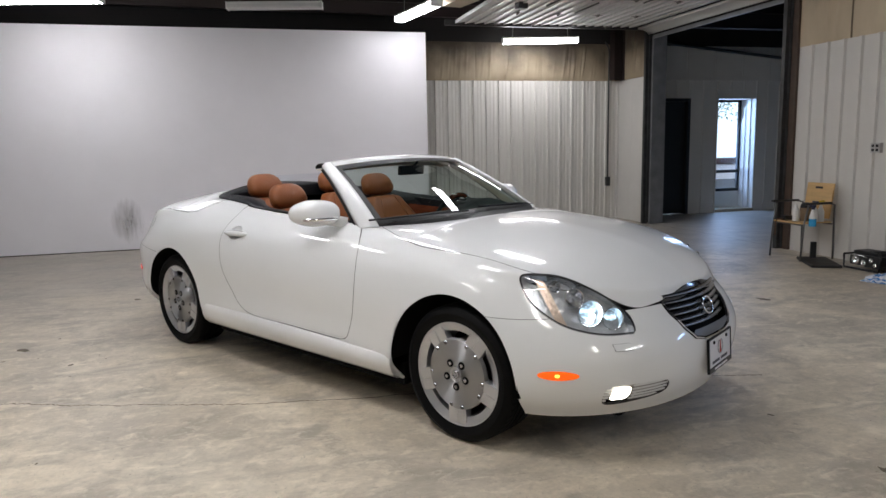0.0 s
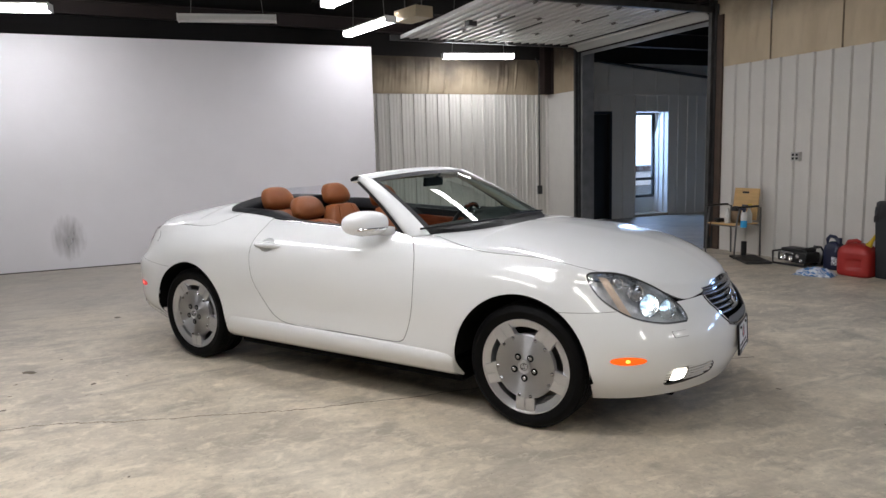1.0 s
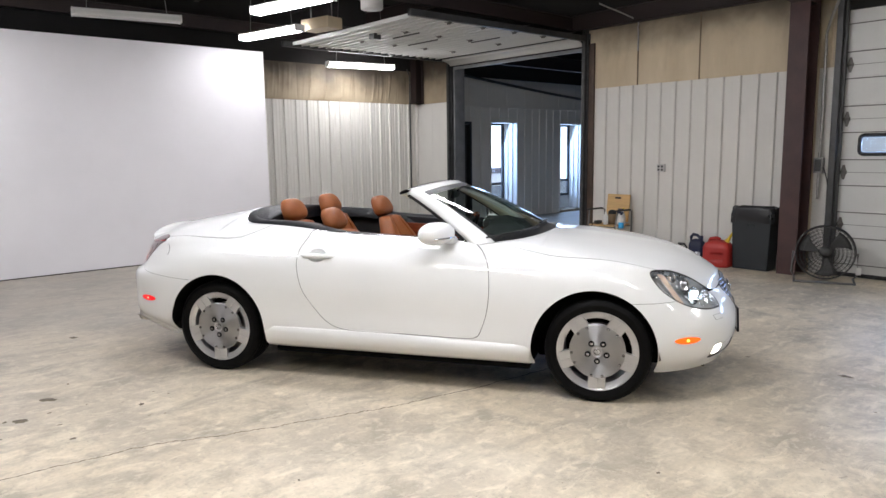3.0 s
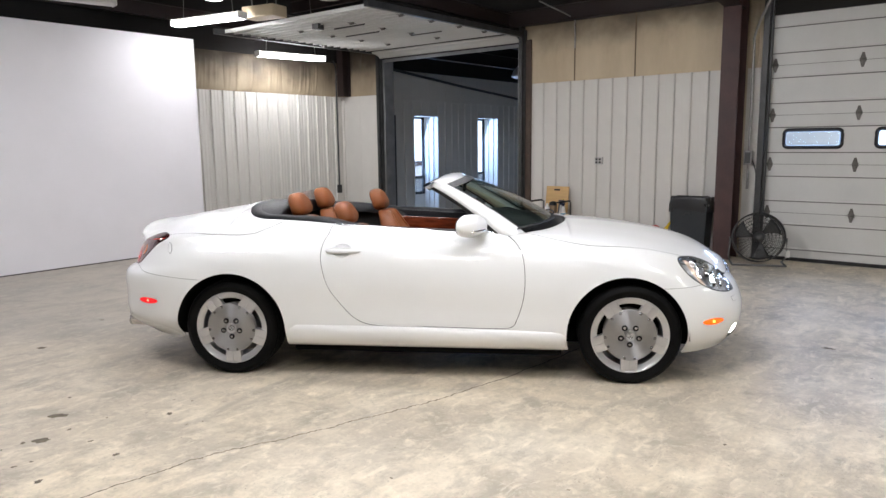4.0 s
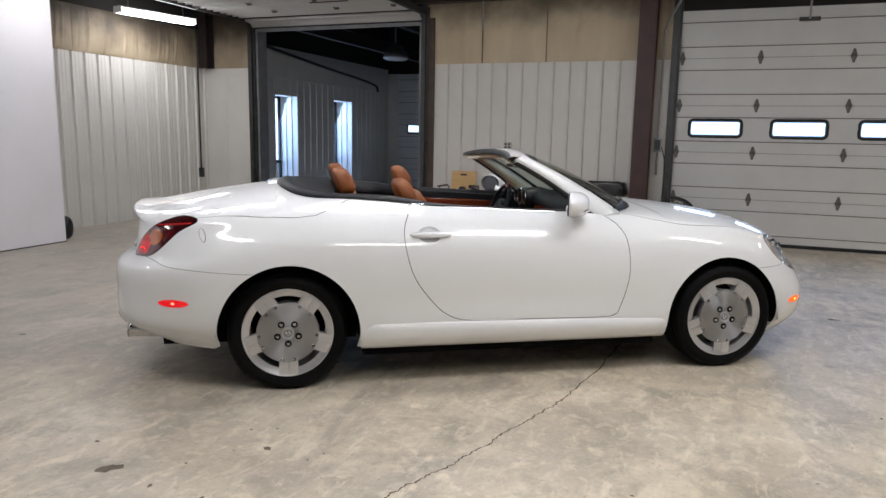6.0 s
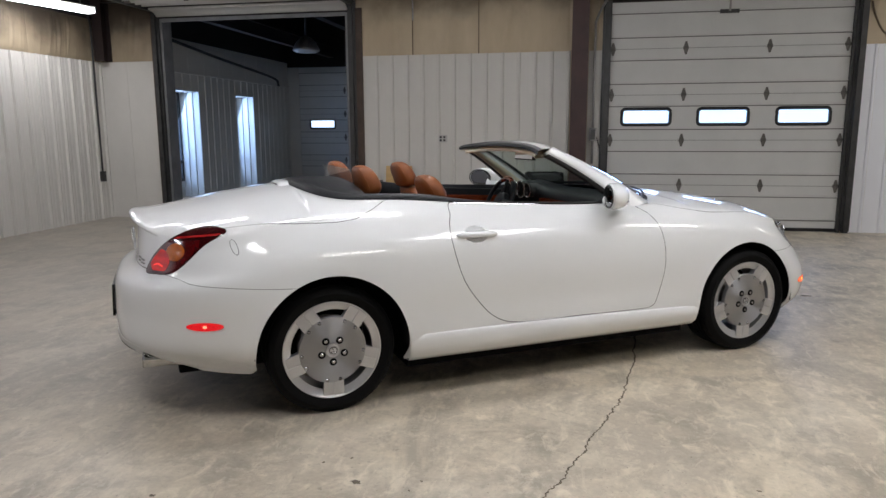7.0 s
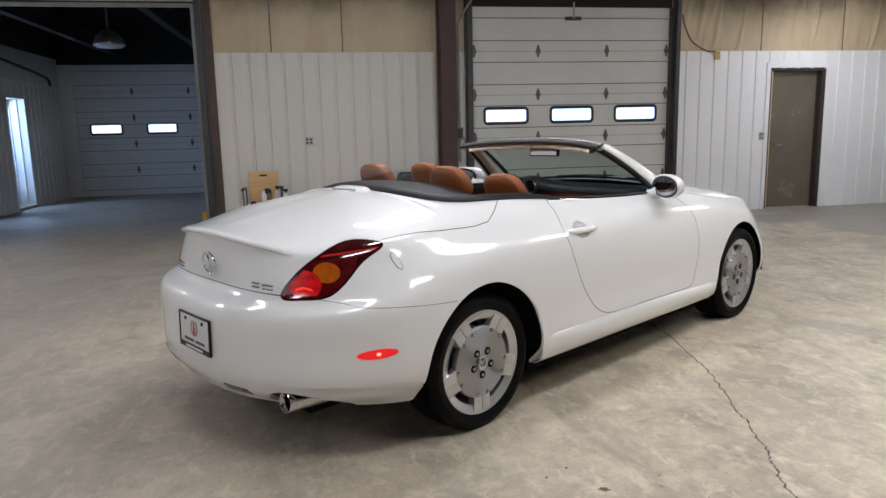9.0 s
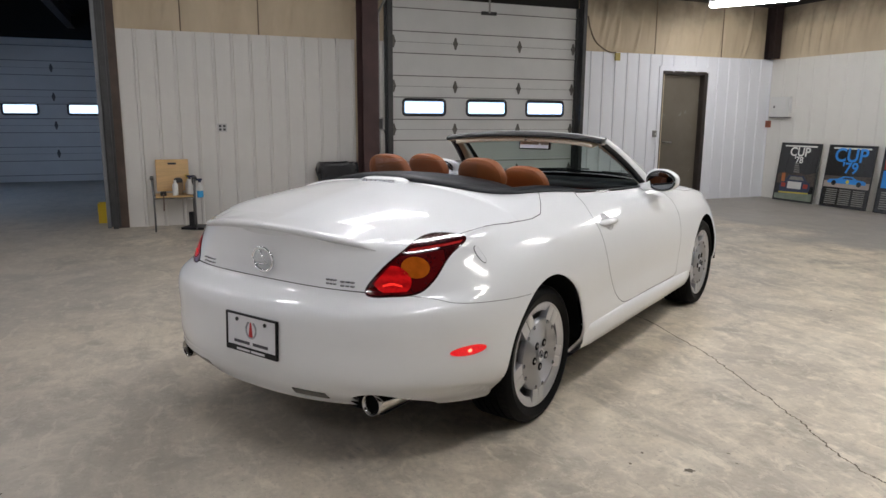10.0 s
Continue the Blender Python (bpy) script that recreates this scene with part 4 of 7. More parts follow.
_hood = polygon([(.4, -.2), (.4, .60)] + [tuple(p) for p in spline([(.55, .64), (.70, .70), (.88, .755), (1.08, .782), (1.42, .756), (1.632, .7105), (1.830, .5895), (1.970, .454), (2.0285, .299), (2.0555, .15)], 60)] + [(2.3, .12), (2.3, -.2)], 0)
f_hood = lambda c: max(_hood(c.x, c.y), 0.60 - c.z) if c.x > .4 else 1.0
_lid = polygon([(-.90, -.2), (-.90, .60), (-.964, .642), (-1.05, .70), (-1.15, .752), (-1.25, .762), (-1.454, .754), (-1.70, .728), (-1.80, .712), (-1.95, .665), (-2.05, .61), (-2.12, .545), (-2.4, .50), (-2.4, -.2)], 0)
f_lid = lambda c: max(_lid(c.x, c.y), 0.7295 - c.z) if c.x < -.8 else 1.0
LINE_R = [(-2.4, .728), (-2.1, .727), (-2.0, .712), (-1.94, .692), (-1.79, .676), (-1.53, .656), (-1.2, .65)]
f_rear = lambda c: max(c.z - curve_at(c.x, LINE_R), c.x + 1.3) if c.x < -1.2 else 1.0
LINE_F = [(1.2, .628), (1.6, .626), (1.75, .63), (1.95, .645), (2.04, .652), (2.3, .70)]
f_front = lambda c: max(c.z - curve_at(c.x, LINE_F), 1.3 - c.x) if c.x > 1.2 else 1.0
_hl = polygon([(-.004, .795), (.018, .72), (.077, .658), (.184, .598), (.327, .564), (.45, .559), (.482, .566), (.455, .632), (.345, .716), (.20, .782), (.075, .803)], 90)
hl_p = lambda c: .80 * (c.x - 1.6) - .60 * (c.y - .747)
f_hl = lambda c: _hl(hl_p(c), c.z) if c.x > 1.5 and c.y > .3 else 1.0
_tl = polygon([(-.012, .724), (.058, .822), (.175, .903), (.288, .937), (.414, .920), (.325, .858), (.245, .775), (.178, .731), (.086, .719)], 90)
tl_p = lambda c: .832 * (c.x + 2.1) + .555 * (c.y - .49)
f_tl = lambda c: _tl(tl_p(c), c.z) if c.x < -1.6 and c.y > .3 else 1.0
_gr = polygon([(-.1, .71), (.1, .70), (.295, .66), (.285, .60), (.25, .54), (.19, .488), (.1, .468), (-.1, .466)], 0)
f_gr = lambda c: _gr(c.y, c.z) if c.x > 1.85 else 1.0
_fog = polygon([(.668, .313), (.665, .337), (.645, .351), (.57, .353), (.38, .34), (.372, .325), (.39, .287), (.54, .267), (.62, .263), (.655, .277)], 80)
f_fog = lambda c: _fog(c.y, c.z) if c.x > 1.75 else 1.0
f_exh = lambda c: math.hypot((c.y - .590) / 1.65, c.z - .285) - .068 if c.x < -1.9 else 1.0
f_plate = lambda c: max(abs(c.y) - .10, abs(c.z - .513) - .06) if c.x < -2.0 else 1.0

LAMPS = (f_hl, f_tl, f_gr, f_fog, f_plate, f_exh)
PANELS = {"door": f_door, "hood": f_hood, "boot_lid": f_lid, "rear_bumper": f_rear, "front_bumper": f_front}


f_cup = ellipse(-.535, .846, .064, .042)
GAPS = {"door": .0019, "hood": .0015, "boot_lid": .0016, "rear_bumper": .0010, "front_bumper": .0010}


def panel(f, lamps=LAMPS, gap=GAP):
    bm = HALF.copy()
    if f:
        cut(bm, lambda c: f(c) + gap)
    else:
        for key, g in PANELS.items():
            cut(bm, lambda c, g=g, d=GAPS[key]: -(g(c) - d))
    for g in lamps:
        cut(bm, lambda c, g=g: -(g(c) - GAP * .6))
    return largest(bm)


# added black shell under the skin that keeps the gaps dark
part("inner_shell", mirrored(offset(cut(HALF.copy(), lambda c: -min(f(c) - .004 for f in LAMPS + (f_cup,))), -0.014)), M_DARK, car)
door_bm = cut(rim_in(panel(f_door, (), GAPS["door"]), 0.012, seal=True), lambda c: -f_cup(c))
# paint, then black for the edges that imitate gap shade
SHADE_EDGED = (M_PAINT, M_BLACK)
DOOR_L = part("door", door_bm.copy(), SHADE_EDGED, car, "white door with a flush handle and its glass lowered")
DOOR_R = part("door", flipped(door_bm), SHADE_EDGED, car, "white door with a flush handle and its glass lowered")
part("body", mirrored(rim_in(panel(None), 0.012, seal=True)), SHADE_EDGED, car)
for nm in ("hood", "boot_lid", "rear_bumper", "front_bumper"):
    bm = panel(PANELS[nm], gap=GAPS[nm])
    part(nm, mirrored(rim_in(bm, 0.012, lambda c: c.y > 0.004, True)), SHADE_EDGED, car)


def fine(f, reach=.05, cuts=4):
    """A finer copy of the skin round the shape f."""
    bm = HALF.copy()
    bmesh.ops.delete(bm, geom=[q for q in bm.faces if min(f(v.co) for v in q.verts) > reach], context="FACES")
    bmesh.ops.subdivide_edges(bm, edges=bm.edges[:], cuts=cuts, use_grid_fill=True)
    return bm


def patch(name, f, off, mat, parent=None, both=True, label="", base=None):
    """A piece of skin inside f, moved out by off, on both sides or the left."""
    out = []
    for sgn in (1, -1) if both else (1,):
        bm = offset(largest(cut(fine(f), f)), off)
        if sgn < 0:
            flipped(bm)
        rim_in(bm, max(abs(off), 0.004) + 0.004)
        out.append(part(name, bm, mat, parent or car, label))
    return out


# raised lower edge of the rear bumper
LINE_S = [(-2.4, .375), (-2.2, .368), (-2.0, .355), (-1.85, .335), (-1.74, .30), (-1.66, .25)]
f_skirt = lambda c: max(c.z - curve_at(c.x, LINE_S), c.x + 1.68) if c.x < -1.6 else 1.0
bm = largest(cut(cut(HALF.copy(), f_skirt), lambda c: -(f_exh(c) - .003)))
lay_ = bm.verts.layers.float_vector["skin"]
for v in bm.verts:
    k_ = min(1, max(0, -f_skirt(v.co)) / .014)
    v.co += Vector(v[lay_]) * (.0012 + .013 * k_ * (2 - k_))
part("bumper_skirt", mirrored(bm), M_PAINT, car)

# sill under the door
for sgn in (-1, 1):
    bm = bmesh.new()
    rows = []
    for x in np.linspace(-.918, .904, 40):
        e = min(1, (x + .918) / .10, (.904 - x) / .10)
        e = e * e * (3 - 2 * e)
        zt = .372 - .014 * (x + .93)
        rows.append([(x, sgn * yy, zz) for yy, zz in ((.880, zt), (.889 + .006 * e, zt - .004), (.894 + .012 * e, zt - .012), (.897 + .014 * e, zt - .045), (.894 + .013 * e, .285), (.880 + .012 * e, .245), (.845, .212), (.80, .208))])
    grid(bm, rows)
    bmesh.ops.recalc_face_normals(bm, faces=bm.faces)
    part("sill", bm, M_PAINT, car)


# wheels
def wheel_meshes():
    bm = bmesh.new()
    prof = [(0.236, -0.10), (0.250, -0.113), (0.285, -0.122), (0.308, -0.112), (0.319, -0.095), (0.322, -0.06)]
    for y in (-0.055, -0.02, 0.02, 0.055):
        prof += [(0.322, y - 0.007), (0.315, y - 0.005), (0.315, y + 0.005), (0.322, y + 0.007)]
    prof += [(0.322, 0.06), (0.319, 0.095), (0.308, 0.112), (0.285, 0.122), (0.250, 0.113), (0.236, 0.10)]
    lathe(bm, prof, 72)
    for k in range(60):
        for sg in (-1, 1):
            turn = Matrix.Rotation(2 * math.pi * (k + .25 * sg) / 60, 4, "Y")
            box(bm, 0.306, min(sg * .068, sg * .094), -.012, 0.3208, max(sg * .068, sg * .094), .012, 0, turn)
        turn = Matrix.Rotation(2 * math.pi * k / 60, 4, "Y")
        box(bm, 0.312, -.047, -.012, 0.3222, -.028, .012, 0, turn)
        box(bm, 0.312, .028, -.012, 0.3222, .047, .012, 0, turn)
        box(bm, 0.312, -.012, -.012, 0.3222, .012, .012, 0, turn)
    bmesh.ops.recalc_face_normals(bm, faces=bm.faces)
    tyre = bm
    rim = bmesh.new()
    # barrel and lip; the outer face looks to -y
    lathe(rim, [(0.226, 0.10), (0.208, 0.09), (0.203, -0.02), (0.203, -0.080), (0.204, -0.094), (0.226, -0.101), (0.240, -0.110), (0.245, -0.109), (0.246, -0.100), (0.232, -0.09)], 72)
    for k in range(5):
        turn = Matrix.Rotation(-math.radians(-90 + 72 * k), 4, "Y")
        for off in (-1, 1):
            box(rim, 0.150, -0.1075, min(off * 0.002, off * 0.052), 0.233, -0.070, max(off * 0.002, off * 0.052), 0.004, turn)
        box(rim, 0.150, -0.1035, -0.004, 0.233, -0.070, 0.004, 0, turn)
    bmesh.ops.recalc_face_normals(rim, faces=rim.faces)
    disc = bmesh.new()
    lathe(disc, [(0.168, -0.085), (0.168, -0.104), (0.164, -0.109), (0.06, -0.111), (0.036, -0.109), (0.034, -0.107), (0.0005, -0.107)], 72)
    bmesh.ops.recalc_face_normals(disc, faces=disc.faces)
    bolt = bmesh.new()
    lathe(bolt, [(0.0095, 0.004), (0.0095, -0.003), (0.0070, -0.0055), (0.0003, -0.0065)], 8)
    nut = bmesh.new()
    # flat dark disc stands in for the shade inside the nut's hole
    lathe(nut, [(0.0185, 0.004), (0.0185, -0.0008), (0.0003, -0.0008)], 20)
    nut_in = bmesh.new()
    lathe(nut_in, [(0.0105, 0.008), (0.0105, -0.0022), (0.007, -0.004), (0.0003, -0.004)], 6)
    cap = bmesh.new()
    lathe(cap, [(0.034, -0.003), (0.034, 0.0), (0.030, -0.0005), (0.027, 0.001), (0.0003, -0.0005)], 32)
    badge = bmesh.new()
    tube(badge, [(.020 * math.cos(a), 0, .017 * math.sin(a)) for a in np.linspace(0, 2 * math.pi, 25)[:-1]], .0028, 6, True)
    tube(badge, [(-.004, 0, .012), (.006, 0, -.007), (-.013, 0, -.008)], .0026, 6)
    brake = bmesh.new()
    lathe(brake, [(0.155, -0.01), (0.155, -0.03), (0.09, -0.03), (0.085, -0.045), (0.0005, -0.045)], 48)
    return dict(tyre=(tyre, M_RUBBER), rim=(rim, M_RIM), disc=(disc, M_RIMDISC), bolt=(bolt, M_DKCHROME), well_shade=(nut, M_DARK), lug_nut=(nut_in, M_NUT), hub_cap=(cap, M_RIM), hub_emblem=(badge, M_DKCHROME), brake_disc=(brake, M_GALV))


WM = {}
for key, (b_, mt) in wheel_meshes().items():
    me_ = bpy.data.meshes.new(key)
    for f_ in b_.faces:
        f_.smooth = key not in ("lug_nut", "bolt")
    b_.to_mesh(me_)
    b_.free()
    me_.materials.append(mt)
    if key in ("rim", "disc", "tyre", "brake_disc"):
        me_.set_sharp_from_angle(angle=radians(35))
    WM[key] = me_


def wheel(x, y, turn, spin):
    w = new("wheel")
    w.parent = car
    w.matrix_basis = pose(x, y, HUB, 0, 0, turn) @ Matrix.Rotation(radians(spin), 4, "Y")
    for key in ("tyre", "rim", "disc", "hub_cap", "brake_disc"):
        share(key, WM[key], w, pose(0, -0.1125, 0) if key == "hub_cap" else pose(0, 0.03, 0) if key == "brake_disc" else None)
    for k in range(5):
        a = math.radians(-90 + 72 * k)
        share("lug_nut", WM["lug_nut"], w, pose(0.059 * math.cos(a), -0.1125, 0.059 * math.sin(a)))
        if k == 0:
            share("hub_emblem", WM["hub_emblem"], w, pose(0, -.1145, 0))
        share("well_shade", WM["well_shade"], w, pose(0.059 * math.cos(a), -0.1120, 0.059 * math.sin(a)))
        for d in (-12, 12):
            b = math.radians(-90 + 72 * k + d)
            share("bolt", WM["bolt"], w, pose(0.154 * math.cos(b), -0.1085, 0.154 * math.sin(b)))


for ax, az, r in ARCHES:
    for sgn in (-1, 1):
        bm = bmesh.new()
        arc = [math.radians(a) for a in range(-4, 185, 8)]
        grid(bm, [[(ax + rr * math.cos(a), sgn * y, az + rr * math.sin(a)) for a in arc] for y, rr in ((0.875, r + .004), (0.86, r + .012), (0.60, r + .012), (0.58, r - .05), (0.56, .02))])
        bmesh.ops.recalc_face_normals(bm, faces=bm.faces)
        part("wheel_well", bm, M_DARK, car)
bm = bmesh.new()
box(bm, -.90, -.78, .150, .89, .78, .27, .02)
box(bm, .90, -.50, .165, 1.95, .50, .27, .02)
box(bm, -2.02, -.50, .175, -.91, .50, .27, .02)
part("underbody", bm, M_DARK, car, smooth=False)
YW = 0.745
wheel(AXF, -YW, 0, 0)
wheel(AXR, -YW, 0, 0)
wheel(AXF, YW, 180, 0)
wheel(AXR, YW, 180, 0)

# windscreen
def ws(u, v):
    b = np.array((.872 - .147 * u * u, .70 * u, .986 - .024 * u * u))
    t = np.array((.19 - .07 * u * u, .555 * u, 1.292 - .025 * u * u))
    p = b + (t - b) * v
    k = min(1, abs(u) / .965)
    r = np.array((.475, math.copysign(.712, u), .938)) * (1 - v) + np.array((.03, math.copysign(.572, u), 1.238)) * v
    a = np.array((.738, math.copysign(.6755, u), .964)) * (1 - v) + np.array((.125, math.copysign(.5356, u), 1.269)) * v
    p = p + (r - a) * (.40 * (1 - .3 * v) * k ** 4)
    bow = 0.022 * 4 * v * (1 - v) * (1 - .5 * u * u)
    return p + np.array((bow * 0.4, 0, bow))


def strip(f, us, vs):
    bm = bmesh.new()
    grid(bm, [[tuple(f(u, v)) for u in us] for v in vs])
    bmesh.ops.recalc_face_normals(bm, faces=bm.faces)
    return bm


M_CREAM = material("cream_headliner", (0.74, 0.68, 0.55), 0.75, vary=0.06, bump=0.0005, fine_scale=300)
wsn = new("windscreen")
wsn.parent = car
wsn["label"] = "raked windscreen with white pillars and black seals"
part("glass", strip(ws, np.linspace(-.96, .96, 25), np.linspace(0.0, .97, 13)), M_GLASS, wsn)
raised_ws = lambda d: (lambda u, v: ws(u, v) + np.array((.4 * d, 0, .9 * d)))
for us, vs in ((np.linspace(-.97, .97, 25), (0.0, .05)), (np.linspace(-.97, .97, 25), (.89, .93, .975)), ((-.97, -.95, -.93), np.linspace(0, .97, 14)), ((.93, .95, .97), np.linspace(0, .97, 14))):
    part("seal", strip(raised_ws(.002), us, vs), M_BLACK, wsn)
for sgn in (-1, 1):
    bm = bmesh.new()
    rows = []
    for v in np.linspace(-0.05, 1.03, 26):
        a = ws(sgn * .965, v) + np.array((0, 0, .006))
        r = np.array((.475, sgn * .712, .938)) * (1 - v) + np.array((.03, sgn * .572, 1.238)) * v
        r[2] += 0.018 * 4 * v * (1 - v)
        out = np.array((0, sgn * 1.0, .55))
        rows.append([tuple(a), tuple(a + out * .012), tuple((a * .6 + r * .4) + out * .020), tuple((a * .25 + r * .75) + out * .016), tuple(r), tuple(r + np.array((.006, -sgn * .03, -.004))), tuple((a + r) / 2 + np.array((0, -sgn * .035, -.025))), tuple(a + np.array((-.02, -sgn * .012, -.018)))])
    grid(bm, rows, True)
    bmesh.ops.recalc_face_normals(bm, faces=bm.faces)
    part("pillar", bm, M_PAINT, wsn)
    bm = bmesh.new()
    rows = []
    for v in np.linspace(0.0, 1.0, 20):
        r = np.array((.475, sgn * .712, .938)) * (1 - v) + np.array((.03, sgn * .572, 1.238)) * v
        r[2] += 0.018 * 4 * v * (1 - v)
        rows.append([tuple(r + np.array(d)) for d in ((.008, sgn * .004, .003), (-.012, sgn * .004, -.006), (-.016, -sgn * .02, -.012), (.0, -sgn * .036, -.006))])
    grid(bm, rows)
    bmesh.ops.recalc_face_normals(bm, faces=bm.faces)
    part("weatherstrip", bm, M_BLACK, wsn)
    bm = bmesh.new()
    rows = []
    for v in np.linspace(0.0, 1.0, 20):
        a = ws(sgn * .965, v)
        r = np.array((.475, sgn * .712, .938)) * (1 - v) + np.array((.03, sgn * .572, 1.238)) * v
        r[2] += 0.018 * 4 * v * (1 - v)
        rows.append([tuple(r + np.array((.004, -sgn * .036, -.008))), tuple((a + r) / 2 + np.array((0, -sgn * .045, -.032))), tuple(a + np.array((-.025, -sgn * .025, -.026)))])
    grid(bm, rows)
    bmesh.ops.recalc_face_normals(bm, faces=bm.faces)
    part("pillar_trim", bm, M_CREAM, wsn, "cream pillar trim")
def head(u, k):
    """Profile of the header, from the glass over the top and back under."""
    b = ws(u, 1.0)
    back = -.155 + .03 * u * u
    return tuple(b + np.array(((.012, 0, -.004), (-.015, 0, .012), (-.07, 0, .017), (back + .03, 0, .010), (back + .012, 0, .002), (back, 0, -.008), (back + .004, 0, -.022), (-.08, 0, -.028), (-.02, 0, -.024))[k]))
us = np.linspace(-1.02, 1.02, 33)
bm = bmesh.new()
grid(bm, [[head(u, k) for k in (0, 1, 2, 3)] for u in us])
part("header", bm, M_PAINT, wsn)
bm = bmesh.new()
grid(bm, [[tuple(np.array(head(u, k)) + np.array((0, 0, .003))) for k in (3, 4, 5, 6)] for u in us])
part("header_seal", bm, M_BLACK, wsn)
bm = bmesh.new()
grid(bm, [[head(u, k) for k in (6, 7, 8, 0)] for u in us])
part("headliner", bm, M_CREAM, wsn)
for c in (-.255, .255):
    bm = bmesh.new()
    grid(bm, [[tuple(ws(u, 1.0) + np.array(o)) for o in ((-.04, 0, -.026), (-.04, 0, -.040), (-.09, 0, -.050), (-.120, 0, -.053), (-.128, 0, -.046), (-.122, 0, -.028))] for u in np.linspace((c - .245) / .555, (c + .245) / .555, 12)], True)
    part("sun_visor", bm, M_CREAM, wsn)
bm = boxed(-.012, -.115, -.03, .012, .115, .03, .010)
mirror = part("inside_mirror", bm, M_BLACK, wsn)
mirror.matrix_basis = pose(.20, .0, 1.212, 0, 7, 4)
part("mirror_glass", boxed(-.0145, -.105, -.023, -.0125, .105, .023), M_CHROME, mirror, smooth=False)
bm = bmesh.new()
tube(bm, [(0.01, 0, .02), (.05, 0, .06)], .008)
part("stem", bm, M_BLACK, mirror)


# cabin
def belt_z(x):
    k = (cockpit_half(x) / (curve_at(x, RAILS[6]["w"]))) ** 2
    return curve_at(x, CENTRE) * (1 - k) + (curve_at(x, RAILS[6]["z"]) + .006) * k


def cockpit_loop(n=70):
    xs = [XC0 + (XC1 - XC0) * (.5 - .5 * math.cos(math.pi * (i + .15) / (n - .7))) for i in range(n)]
    half = [(x, cockpit_half(x), belt_z(x)) for x in xs]
    return half + [(x, -y, z) for x, y, z in half[::-1]]


LOOP = cockpit_loop()
bm = bmesh.new()
grid(bm, [[(x, y * .995, z - .004) for x, y, z in LOOP], [(x * .99, y * .95, z - .03) for x, y, z in LOOP], [(x * .98 - .01, y * .92, .62) for x, y, z in LOOP], [(x * .94, y * .88, .32) for x, y, z in LOOP], [(x * .2, y * .05, .32) for x, y, z in LOOP]], True)
bmesh.ops.recalc_face_normals(bm, faces=bm.faces)
part("cabin_lining", bm, M_SOFT, car)

# black surround of the folded roof and belt moulding
bm = bmesh.new()
rows = []
for x, y, z in LOOP:
    if x > .46:
        continue
    t = min(1, max(0, (-.35 - x) / .45))
    t = t * t * (3 - 2 * t)
    w = .020 + .115 * t
    d = Vector((0, 0, 0)) + Vector((-.35 - x if x < -.35 else 0, -y, 0)).normalized()
    h = .009 + .018 * t
    rows.append([(x - d.x * .012, y - d.y * .012, z + .001), (x - d.x * .010, y - d.y * .010, z + .004 + h * .3), (x + d.x * w * .35, y + d.y * w * .35, z + h), (x + d.x * w, y + d.y * w, z + h * .75), (x + d.x * (w + .01), y + d.y * (w + .01), z - .05)])
left = [r for r in rows[:len(rows) // 2]]
grid(bm, left[::-1] + [[(x, -y, z) for x, y, z in r] for r in left])
bmesh.ops.recalc_face_normals(bm, faces=bm.faces)
part("roof_surround", bm, M_SOFT, car, "black rubber surround behind the seats")
def deck(x, y):
    """Height of the closed skin over the cockpit."""
    k = (y / curve_at(x, RAILS[6]["w"])) ** 2
    return curve_at(x, CENTRE) * (1 - k) + (curve_at(x, RAILS[6]["z"]) + .006) * k


bm = bmesh.new()
rows = []
for x, up in ((-1.352, .000), (-1.342, .014), (-1.32, .022), (-1.22, .030), (-1.10, .033), (-1.052, .032), (-1.044, .026), (-1.040, .012), (-1.038, -.06)):
    w = max(.05, cockpit_half(max(x, -1.345)) - .012)
    rows.append([(x, w * k / 14, deck(x, w * k / 14) + up * (1 - .75 * (abs(k) / 14) ** 6)) for k in range(-14, 15)])
grid(bm, rows)
bmesh.ops.recalc_face_normals(bm, faces=bm.faces)
part("rear_shelf", bm, M_SOFT, car, "black folded roof cover")
for sgn in (-1, 1):
    bm = bmesh.new()
    grid(bm, [[(x, sgn * (cockpit_half(x) + .020), belt_z(x) - .002), (x, sgn * (cockpit_half(x) + .014), belt_z(x) + .008), (x, sgn * (cockpit_half(x) + .002), belt_z(x) + .009), (x, sgn * (cockpit_half(x) - .004), belt_z(x) - .004)] for x in np.linspace(-.62, .45, 30)])
    bmesh.ops.recalc_face_normals(bm, faces=bm.faces)
    part("belt_moulding", bm, M_BLACK, DOOR_L if sgn > 0 else DOOR_R, "black weatherstrip on the window line")
    bm = bmesh.new()
    grid(bm, [[(x, sgn * (cockpit_half(x) + .0235), belt_z(x) - .003), (x, sgn * (cockpit_half(x) + .0215), belt_z(x) + .0025), (x, sgn * (cockpit_half(x) + .019), belt_z(x) + .0025)] for x in np.linspace(-.62, .45, 26)])
    bmesh.ops.recalc_face_normals(bm, faces=bm.faces)
    part("bright_moulding", bm, M_CHROME, DOOR_L if sgn > 0 else DOOR_R, "thin bright moulding along the window line")
    bm = boxed(-.55, -.012, -.12, .40, .012, .0, .008)
    o = part("door_card", bm, M_SOFT, DOOR_L if sgn > 0 else DOOR_R)
    o.matrix_basis = pose(0, sgn * .655, .955, 0, 3.2, 0)
    bm = boxed(-.52, -.013, -.125, .36, .012, .0, .006)
    o = part("wood_trim", bm, M_WOOD, DOOR_L if sgn > 0 else DOOR_R, "glossy red walnut trim")
    o.matrix_basis = pose(0, sgn * .648, .905, 0, 2.5, 0)
